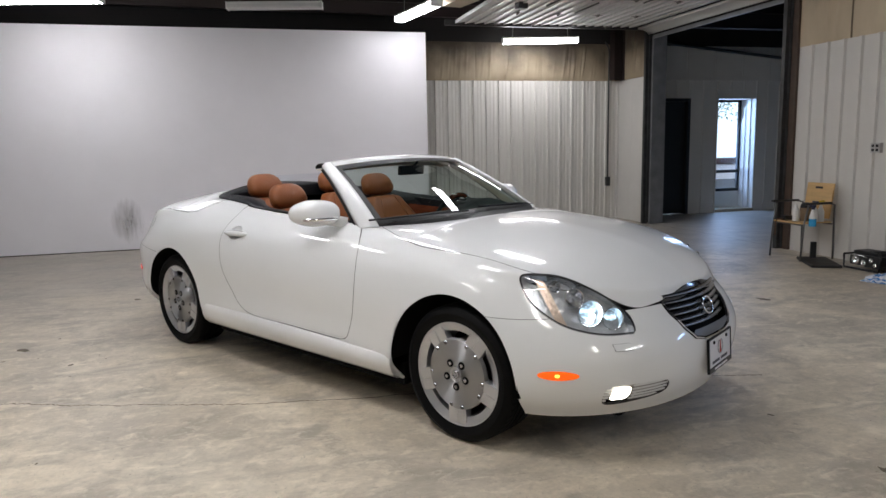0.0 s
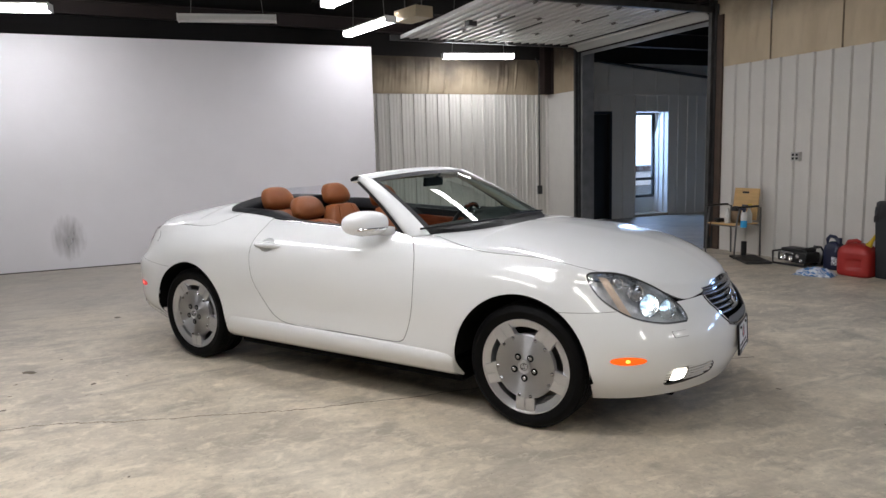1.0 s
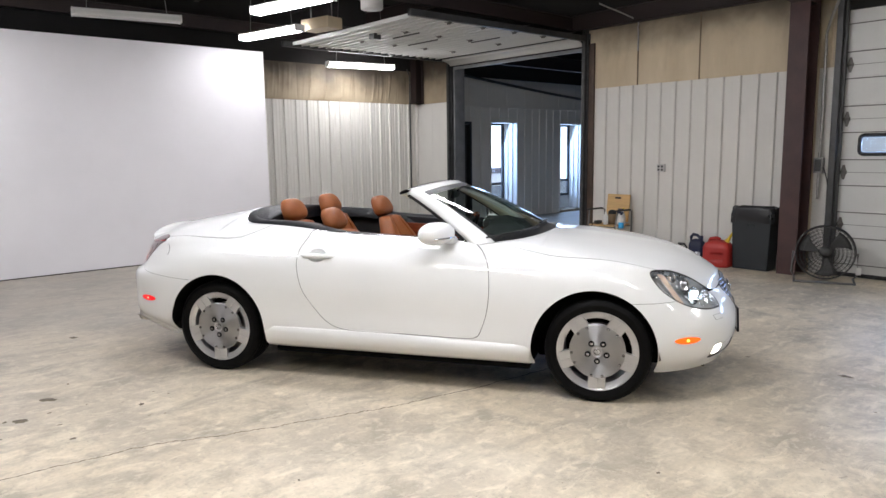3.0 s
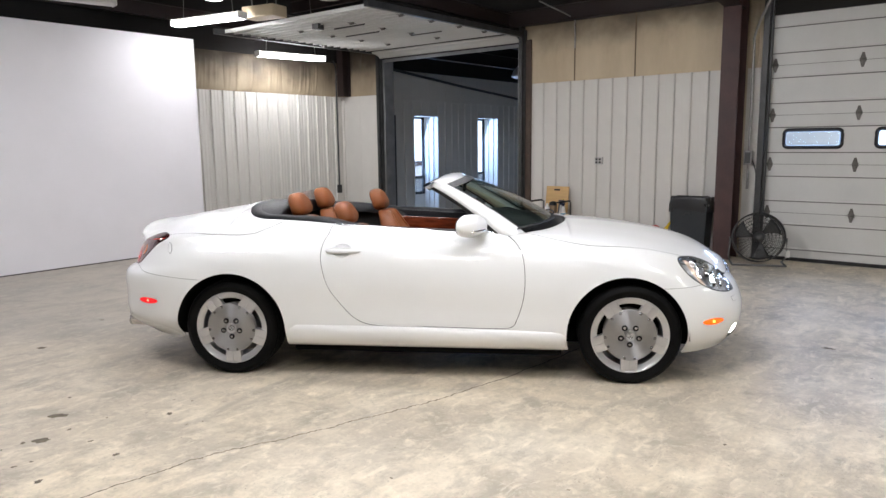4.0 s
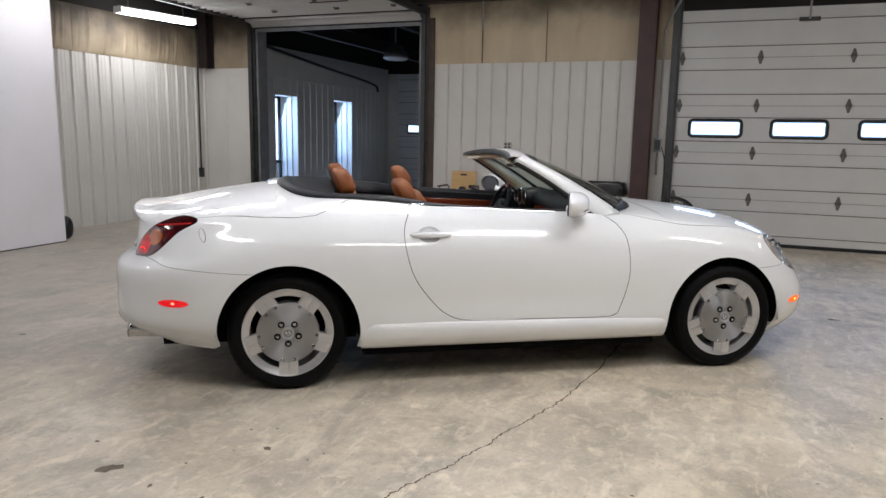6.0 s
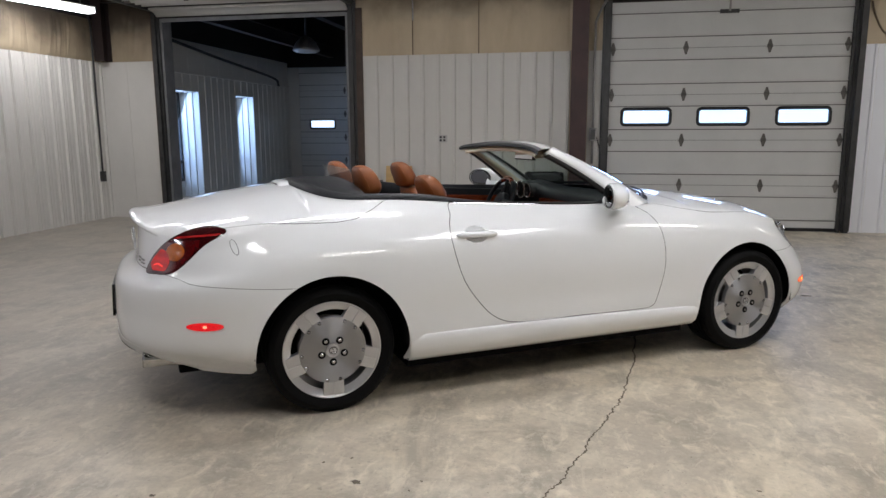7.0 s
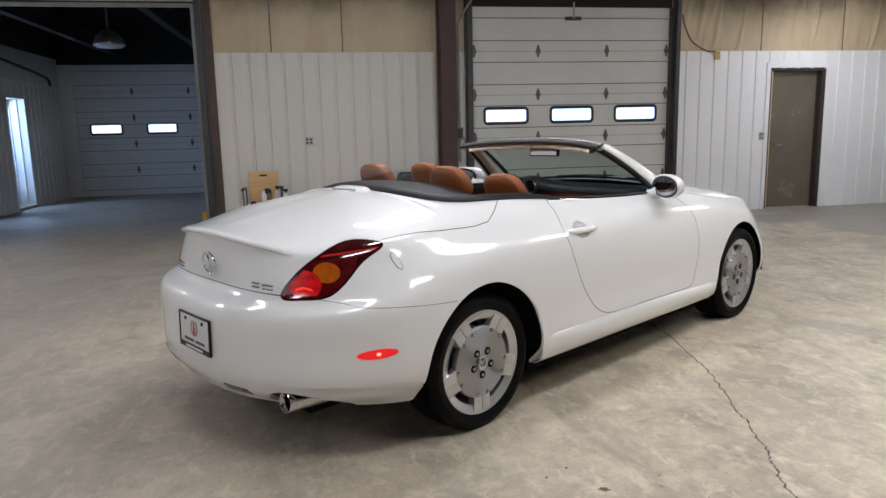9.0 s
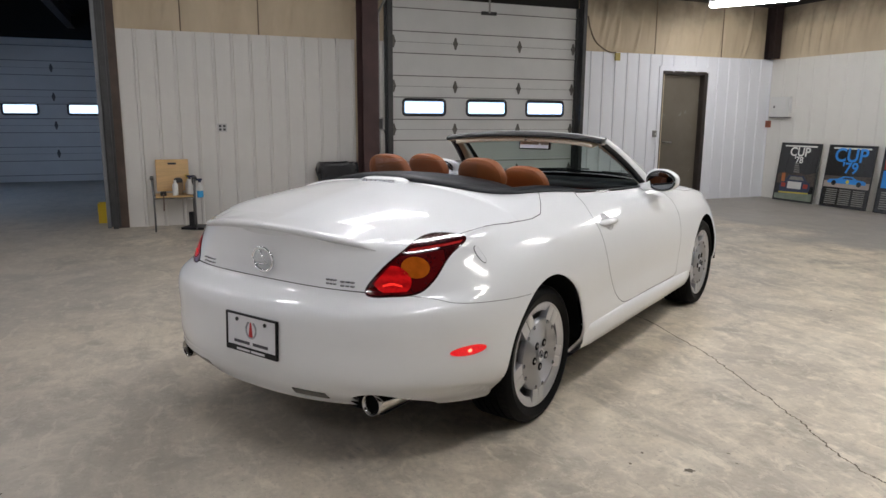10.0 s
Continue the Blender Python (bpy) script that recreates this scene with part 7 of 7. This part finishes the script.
outlet(pose(XE - .004, 5.935, 1.245), "grey steel double power outlet box on the ribbed wall")
sw = thing("light_switch", "small grey light switch beside the steel door", "light switch", pose(XE - .003, -.985, 1.144))
part("box", boxed(-.035, -.033, -.055, 0, .033, .055, .004), M_GALV, sw, smooth=False)
part("toggle", boxed(-.045, -.006, -.012, -.035, .006, .012, .002), M_WHITEPL, sw, smooth=False)
yb = thing("junction_box", "small yellowed junction box at the top of the panels", "junction box", pose(XE - .02, -.157, 2.36))
part("box", boxed(-.03, -.045, -.06, .0, .045, .06, .006), material("yellowed_plastic", (0.42, 0.33, 0.10), 0.5), yb, smooth=False)


def cable(name, pts, r, mat, label, cat="cable"):
    bm = bmesh.new()
    tube(bm, [tuple(p) for p in spline(pts, 10 * len(pts))], r, 8)
    return tagged(part(name, bm, mat), label, cat)


cable("cable", [(XE - .03, .42, 2.95), (XE - .02, .365, 2.77), (XE - .02, .25, 2.57), (XE - .02, .03, 2.44), (XE - .03, -.13, 2.42)], .012, material("tan_cable", (0.16, 0.12, 0.08), 0.6), "brown cable sagging across the insulation")
cable("conduit", [(XE - .03, 6.36, 2.9), (XE - .03, 6.36, 3.1), (XE - .03, 6.37, 3.22), (XE - .06, 6.40, 3.34), (XE - .5, 6.7, 3.55)], .011, M_GALV, "thin steel conduit on the insulation", "conduit")
cable("conduit", [(XE - .06, 3.82, .9), (XE - .06, 3.82, 1.6), (XE - .06, 3.82, 2.6), (XE - .10, 3.80, 2.85), (XE - .3, 3.6, 3.2)], .016, M_GALV, "steel conduit bent beside the column", "conduit")
cable("cable", [(XE - .05, 3.80, 1.35), (XE - .06, 3.72, 1.1), (XE - .06, 3.70, .8), (XE - .06, 3.72, .55), (6.0, 3.6, .30)], .006, M_BLACK, "thin black cable hanging to the fan")
cable("conduit", [(6.15, YN - .05, .75), (6.15, YN - .05, 1.6), (6.15, YN - .05, 2.6), (6.15, YN - .05, 2.95), (6.05, YN - .10, 3.08)], .014, M_DKSTEEL, "thin dark conduit down the corner of the ribbed wall", "conduit")
cb = thing("junction_box", "small grey junction box at the end of the corner conduit", "junction box", pose(6.15, YN - .035, .67))
part("box", boxed(-.04, -.045, -.08, .04, .034, .08, .005), M_DKSTEEL, cb, smooth=False)
db = thing("switch_box", "grey steel switch box beside the column", "switch box", pose(XE - .03, 3.82, 1.30))
part("box", boxed(-.07, -.05, -.09, 0, .05, .09, .006), M_GALV, db, smooth=False)
part("cover", boxed(-.078, -.035, -.07, -.07, .035, .07, .003), M_DKSTEEL, db, smooth=False)
ob_ = thing("door_bracket", "dark steel pull bracket at the top of the overhead door", "bracket", pose(XE + .02, 2.11, 2.89))
part("plate", boxed(-.03, -.12, -.025, 0, .12, .025, .005), M_DKSTEEL, ob_, smooth=False)
part("arm", boxed(-.05, -.012, .0, -.03, .012, .22, .004), M_GALV, ob_, smooth=False)

# seams of the insulation
M_SEAMTAPE = material("brown_seam_tape", (0.16, 0.115, 0.07), 0.5, vary=0.3, scale=5)
for y in (5.42, 6.37, -.9, -2.3):
    bm = bmesh.new()
    box(bm, XE - .016, y - .008, HPAN, XE + .002, y + .008, HEAVE, .003)
    tagged(part("trim", bm, M_SEAMTAPE, smooth=False), "taped seam of the insulation", "trim", kind="structure")

# posters leaning on the south wall
def words(name, text, size, m, mat, parent, depth=.001):
    cu = bpy.data.curves.new(name, "FONT")
    cu.body, cu.size, cu.align_x, cu.align_y, cu.extrude = text, size, "CENTER", "CENTER", depth
    cu.offset = size * .02
    tmp = bpy.data.objects.new(name, cu)
    scene.collection.objects.link(tmp)
    bpy.context.view_layer.update()
    me = bpy.data.meshes.new_from_object(tmp.evaluated_get(bpy.context.evaluated_depsgraph_get()))
    bpy.data.objects.remove(tmp)
    me.materials.append(mat)
    ob = new(name, me)
    ob.parent = parent
    ob.matrix_basis = m
    return ob


M_PBLACK = material("poster_black", (0.012, 0.013, 0.015), 0.25, vary=0.2, coat=0.6)
M_PWHITE = material("poster_white_ink", (0.70, 0.70, 0.68), 0.4)
M_PBLUE = material("poster_blue_ink", (0.03, 0.26, 0.72), 0.4)
M_PGREY = material("poster_grey_print", (0.22, 0.22, 0.20), 0.4, vary=0.3, scale=20)
M_PRED = material("poster_red_print", (0.40, 0.05, 0.03), 0.4, vary=0.4, scale=12)


def flat(name, pts, y, mat, parent):
    """A printed field: outline in the poster's plane, y above it."""
    bm = bmesh.new()
    top = [bm.verts.new((-x_, y, z_)) for x_, z_ in pts]
    bm.faces.new(top)
    part(name, bm, mat, parent, smooth=False)


M_PNAVY = material("navy_print", (0.03, 0.045, 0.09), 0.4, vary=0.4, scale=20)
M_PCROWD = material("brown_crowd_print", (0.07, 0.055, 0.045), 0.4, vary=0.7, scale=30)
M_PGROUND = material("green_grey_print", (0.20, 0.24, 0.19), 0.4, vary=0.3, scale=9)
M_PTAN = material("tan_track_print", (0.36, 0.31, 0.28), 0.4, vary=0.15, scale=9)
M_PYELLOW = material("yellow_print", (0.6, 0.5, 0.08), 0.4)
M_PORANGE = material("orange_print", (0.5, 0.16, 0.05), 0.4)


def poster(x, w, tilt, label, style):
    """A framed print leaning on the south wall; local x along it, y out of it, z up."""
    p = thing("poster", label, "poster", pose(x, YS + .16, 0.004, tilt, 0, 0), "leaning posters")
    h = 1.0
    part("panel", boxed(-w / 2, -.016, 0, w / 2, 0, h, .003), M_PBLACK, p, smooth=False)
    bm = bmesh.new()
    for a in ((-w / 2 - .004, -.018, -.0, -w / 2 + .008, .004, h), (w / 2 - .008, -.018, 0, w / 2 + .004, .004, h), (-w / 2 + .008, -.018, h - .012, w / 2 - .008, .004, h), (-w / 2 + .008, -.018, 0, w / 2 - .008, .004, .012)):
        box(bm, *a)
    part("frame", bm, M_DKSTEEL, p, smooth=False)
    up = lambda xx, z: pose(xx, .0012, z, 90, 0, 180)
    part("heading_bar", boxed(-w * .40, 0, h - .065, w * .40, .002, h - .04), M_PWHITE, p, smooth=False)
    if style == "a":
        words("words", "CUP", .21, up(0, h - .155), M_PWHITE, p)
        words("words", "'78", .15, up(0, h - .29), M_PWHITE, p)
        for k in range(5):
            part("print_bar", boxed(-.06 + .01 * k, 0, .50 + k * .035, .06, .0015, .518 + k * .035), M_PGREY, p, smooth=False)
        flat("print_ground", [(-.38, .03), (.38, .03), (.38, .16), (-.38, .12)], .001, M_PGROUND, p)
        flat("print_crowd", [(-.38, .30), (-.38, .46), (-.25, .50), (-.12, .46), (.05, .50), (.2, .47), (.38, .52), (.38, .28)], .0008, M_PCROWD, p)
        flat("print_car", [(-.28, .15), (-.31, .24), (-.27, .33), (-.20, .36), (-.14, .45), (.16, .45), (.24, .36), (.30, .33), (.32, .24), (.28, .15)], .0015, M_PNAVY, p)
        flat("print_glass", [(-.13, .37), (-.10, .43), (.13, .43), (.18, .37)], .0022, M_PGREY, p)
        flat("print_plate", [(-.14, .22), (-.14, .34), (.14, .34), (.14, .22)], .0022, M_PWHITE, p)
        for x0 in (-.27, .18):
            flat("print_lamp", [(x0, .24), (x0, .31), (x0 + .09, .31), (x0 + .09, .24)], .0022, M_PRED, p)
        flat("print_stripe", [(-.30, .13), (-.30, .155), (.30, .175), (.30, .15)], .0026, M_PYELLOW, p)
        flat("print_figure", [(-.28, .33), (-.29, .47), (-.22, .48), (-.21, .33)], .0018, M_PORANGE, p)
    elif style == "b":
        words("words", "CUP", .30, up(0, h - .17), M_PBLUE, p)
        words("words", "'79", .24, up(-.02, h - .37), M_PBLUE, p)
        flat("print_ground", [(-.40, .32), (-.40, .42), (.40, .42), (.40, .32)], .001, M_PTAN, p)
        flat("print_haze", [(-.40, .42), (-.40, .50), (.40, .52), (.40, .42)], .0008, M_PCROWD, p)
        flat("print_car", [(-.33, .385), (-.34, .42), (-.30, .445), (-.16, .46), (-.06, .505), (.09, .505), (.18, .46), (.30, .45), (.34, .425), (.33, .385)], .0015, M_PBLUE, p)
        flat("print_glass", [(-.08, .46), (-.03, .49), (.07, .49), (.12, .46)], .0022, M_PNAVY, p)
        flat("print_disc", [(.02 + .03 * math.cos(a), .42 + .03 * math.sin(a)) for a in np.linspace(0, 6.28, 15)[:-1]], .0022, M_PYELLOW, p)
        for x0 in (-.22, .22):
            flat("print_wheel", [(x0 + .042 * math.cos(a), .392 + .042 * math.sin(a)) for a in np.linspace(0, 6.28, 15)[:-1]], .0024, M_PBLACK, p)
        for k in range(8):
            for c0 in (-.35, -.11, .13):
                part("print_bar", boxed(c0, 0, .05 + k * .032, c0 + .20, .0015, .066 + k * .032), M_PGREY, p, smooth=False)
    else:
        part("print_stripe", boxed(-.36, 0, .66, .36, .0012, .86), M_PRED, p, smooth=False)
        part("print_stripe", boxed(-.36, 0, .38, .36, .0012, .64), M_PBLUE, p, smooth=False)
        for k in range(8):
            part("print_bar", boxed(-.33, 0, .06 + k * .035, .33, .0015, .078 + k * .035), M_PGREY, p, smooth=False)
    return p


poster(5.56, .80, 7, "framed black motor racing poster leaning on the wall", "a")
poster(4.60, .82, 7, "framed black poster with large blue lettering leaning on the wall", "b")
poster(3.66, .80, 7, "framed poster with red and blue fields leaning on the wall", "c")
# shallow white wall box with a dark strip along its lower edge
pc = thing("south_wall_box", "white paper notice in a holder on the south wall", "notice", pose(6.07, YS + .02, 1.44))
part("sheet", boxed(-.2, -.012, 0, .2, .05, .34, .006), M_WHITEPL, pc, smooth=False)
part("holder", boxed(-.21, -.012, -.02, .21, .055, -.002, .004), M_GREYMETAL, pc, smooth=False)
part("latch", boxed(.10, .0505, .15, .13, .056, .19, .002), M_GREYMETAL, pc, smooth=False)
al = thing("fire_alarm_pull", "small red-brown wall box on the south wall", "alarm", pose(6.33, YS + .012, 1.31))
part("box", boxed(-.045, -.01, -.06, .045, .04, .06, .008), material("faded_red_plastic", (0.30, 0.10, 0.06), 0.5), al, smooth=False)

# dark bag behind the end of the white board, yellow box in the next bay
bgm = pillow(.09, .11, .15, .8, .8, .8)
bmesh.ops.transform(bgm, matrix=pose(0, 0, .145), verts=bgm.verts)
k = part("bag", bgm, M_BAG)
k.matrix_basis = pose(2.78, 10.70, 0)
tagged(k, "small black bag on the floor behind the white board", "bag")
yc = thing("crate", "yellow plastic crate on the floor beside the opening", "crate", pose(6.95, 7.40, 0))
bm = bmesh.new()
for b4 in ((-.10, -.10, 0, .10, .10, .01), (-.10, -.10, .01, -.09, .10, .26), (.09, -.10, .01, .10, .10, .26), (-.09, -.10, .01, .09, -.09, .26), (-.09, .09, .01, .09, .10, .26)):
    box(bm, *b4)
part("body", bm, M_YELLOW, yc, smooth=False)
part("rim", boxed(-.11, -.11, .24, .11, -.10, .262, .003), M_YELLOW, yc, smooth=False)

# high bay lamp and ducts of the next bay
hb_ = thing("high_bay_lamp", "unlit domed high bay lamp in the next bay", "ceiling light", pose(9.32, 9.14, 2.86))
bm = bmesh.new()
lathe(bm, [(.06, .26), (.10, .24), (.20, .14), (.25, .03), (.255, .0), (.245, .0), (.24, .03), (.19, .13), (.09, .225)], 32, axis="z")
part("dome", bm, M_GALV, hb_)
bm = bmesh.new()
lathe(bm, [(.245, .0), (.20, -.03), (.0005, -.045)], 32, axis="z")
part("diffuser", bm, M_TUBEOFF, hb_)
bm = bmesh.new()
tube(bm, [(0, 0, .25), (0, 0, HCEIL - 2.86)], .02, 8)
part("rod", bm, M_DKSTEEL, hb_)
cable("conduit", [(7.0, YN - .08, 3.12), (8.56, YN - .08, 2.97), (10.2, YN - .08, 2.82), (12.6, YN - .08, 2.62), (12.9, YN - .1, 2.45)], .03, M_DKSTEEL, "dark pipe sagging along the wall of the next bay", "pipe")
for y in (6.0, 8.2, 10.2):
    steel_beam("bay_beam", (XE + T, y, 3.30), (XB, y, 3.30), .26, .14, "dark maroon roof beam of the next bay")
bm = boxed(XE + T, YN - .03, 2.44, XB, YN + .0, 2.50, .004)
tagged(part("trim", bm, M_PANEL, smooth=False), "ledge at the top of the panels", "trim", kind="structure")

# heater and opener parts under the roof
M_DRUM = material("grey_drum_enamel", (0.30, 0.29, 0.27), 0.45, vary=0.1)
ht = thing("tube_heater", "grey round heater drum under the roof", "heater", pose(2.45, 7.4, 3.26, 0, 0, 12))
bm = bmesh.new()
lathe(bm, [(.0005, -.09), (.12, -.09), (.13, -.08), (.13, .45), (.12, .46), (.0005, .46)], 28, axis="z")
part("drum", bm, M_DRUM, ht)
for e in (-.3, .3):
    bm = bmesh.new()
    tube(bm, [(0, e * .3, .44), (0, e * .3, HCEIL - 3.26)], .008, 6)
    part("hanger", bm, M_GALV, ht)
op = thing("door_opener", "tan door opener box hung under the roof", "door opener", pose(2.72, 8.95, 3.24, 0, 0, 12))
part("box", boxed(-.14, -.26, -.07, .14, .26, .08, .02), material("tan_enamel", (0.40, 0.33, 0.22), 0.45), op, smooth=False)
bm = bmesh.new()
tube(bm, [(.14, -.1, 0), (.62, -.28, -.02), (.70, -.30, -.12)], .013, 8)
part("arm", bm, M_DKSTEEL, op)
part("bracket", boxed(.66, -.36, -.14, .80, -.26, -.06, .006), M_DKSTEEL, op, smooth=False)
for e in (-.2, .2):
    bm = bmesh.new()
    tube(bm, [(0, e, .07), (0, e, HCEIL - 3.24)], .008, 6)
    part("hanger", bm, M_GALV, op)

# scuff on the white board
M_SCUFF = bpy.data.materials.new("grey_scuff")
M_SCUFF.use_nodes = True
_n, _l = M_SCUFF.node_tree.nodes, M_SCUFF.node_tree.links
_b = _n["Principled BSDF"]
_b.inputs["Base Color"].default_value = (.42, .41, .40, 1)
_b.inputs["Roughness"].default_value = .7
_tc, _no, _gr, _mp, _mu, _ra = _n.new("ShaderNodeTexCoord"), _n.new("ShaderNodeTexNoise"), _n.new("ShaderNodeTexGradient"), _n.new("ShaderNodeMapping"), _n.new("ShaderNodeMath"), _n.new("ShaderNodeMapRange")
_gr.gradient_type = "SPHERICAL"
_mp.inputs["Scale"].default_value = (3.6, 1, 2.5)
_no.inputs["Scale"].default_value = 4
_no.inputs["Detail"].default_value = 6
_l.new(_tc.outputs["Object"], _mp.inputs[0])
_l.new(_mp.outputs[0], _gr.inputs[0])
_m2 = _n.new("ShaderNodeMapping")
_m2.inputs["Scale"].default_value = (5.0, 1, 1.1)
_m2.inputs["Rotation"].default_value = (0, .25, 0)
_l.new(_tc.outputs["Object"], _m2.inputs[0])
_l.new(_m2.outputs[0], _no.inputs[0])
_mu.operation = "MULTIPLY"
_l.new(_gr.outputs["Fac"], _mu.inputs[0])
_l.new(_no.outputs["Fac"], _mu.inputs[1])
_ra.inputs["From Min"].default_value, _ra.inputs["From Max"].default_value, _ra.inputs["To Max"].default_value = .10, .48, .5
_l.new(_mu.outputs[0], _ra.inputs[0])
_l.new(_ra.outputs[0], _b.inputs["Alpha"])
bm = bmesh.new()
grid(bm, [[(-.3, 0, -.42), (.3, 0, -.42)], [(-.3, 0, .42), (.3, 0, .42)]])
o = part("trim", bm, M_SCUFF, smooth=False)
o.matrix_basis = pose(-1.72, 10.4985, .42)
tagged(o, "grey scuff mark low on the white board", "trim", kind="structure")

# cracks and spots in the slab
M_CRACK = material("crack_dirt", (0.12, 0.096, 0.07), 0.9, vary=0.4, scale=20)


M_SPOT = material("dark_floor_dirt", (0.14, 0.115, 0.085), 0.85, vary=0.4, scale=25)


def crack(pts, w, seed):
    rng = random.Random(seed)
    P = spline(pts, 44 * len(pts))
    bm = bmesh.new()
    rows = []
    off = 0.0
    for i, p in enumerate(P):
        off = off * .82 + rng.uniform(-.006, .006)
        hw = w * rng.uniform(.3, 1.0)
        q = P[min(i + 1, len(P) - 1)] - P[max(i - 1, 0)]
        d = Vector((-q[1], q[0])).normalized()
        rows.append([(p[0] + d.x * (off - hw), p[1] + d.y * (off - hw), .0018), (p[0] + d.x * (off + hw), p[1] + d.y * (off + hw), .0018)])
    grid(bm, rows)
    return tagged(part("floor_crack", bm, M_CRACK, smooth=False), "thin wandering crack in the concrete slab", "crack", kind="structure")


crack([(-2.6, 4.33), (-1.8, 4.242), (-1.43, 4.2), (-.94, 4.02), (-.46, 3.87), (-.1, 3.765), (.48, 3.66), (1.6, 3.55), (2.8, 3.3)], .0058, 1)
crack([(6.38, 7.38), (6.40, 8.2), (6.42, 9.0), (6.40, 9.7), (6.38, 10.3)], .006, 2)


def spot(x, y, r, seed, label="dark dirt spot on the slab"):
    rng = random.Random(seed)
    bm = bmesh.new()
    n = 14
    el = rng.uniform(.4, .8)
    tn = rng.uniform(0, 3.1)
    vs = []
    for i in range(n):
        a = 2 * math.pi * i / n
        rr = r * rng.uniform(.6, 1.15)
        px, py = rr * math.cos(a), rr * math.sin(a) * el
        vs.append(bm.verts.new((x + px * math.cos(tn) - py * math.sin(tn), y + px * math.sin(tn) + py * math.cos(tn), .0016)))
    bm.faces.new(vs)
    return tagged(part("floor_spot", bm, M_SPOT, smooth=False), label, "stain", kind="structure")


for i, (x, y, r) in enumerate(((-1.62, 5.35, .055), (-1.83, 5.06, .05), (-1.67, 5.09, .02), (-1.67, 4.84, .02), (-1.21, 4.86, .028), (-1.45, 5.6, .015), (2.45, 2.12, .05), (4.17, 4.93, .07), (2.42, 2.77, .02), (-.6, 2.6, .01), (.3, 2.2, .012), (-1.0, 3.3, .012), (-.2, 1.9, .009), (-2.2, 4.6, .012), (-1.9, 3.6, .01), (-1.1, 6.9, .04), (-.4, 7.4, .03), (-1.665, 4.574, .02), (-1.073, 5.046, .010), (-1.016, 4.94, .009), (-2.037, 4.835, .018), (-2.028, 4.58, .024), (-1.963, 4.828, .013), (-1.237, 4.636, .010), (-1.90, 5.10, .02))):
    spot(x, y, r, i + 5)
rng = random.Random(23)
for i in range(22):
    spot(rng.uniform(-3.6, 2.2), rng.uniform(.4, 8.6), rng.uniform(.004, .011), 60 + i, "tiny dark pit in the slab")
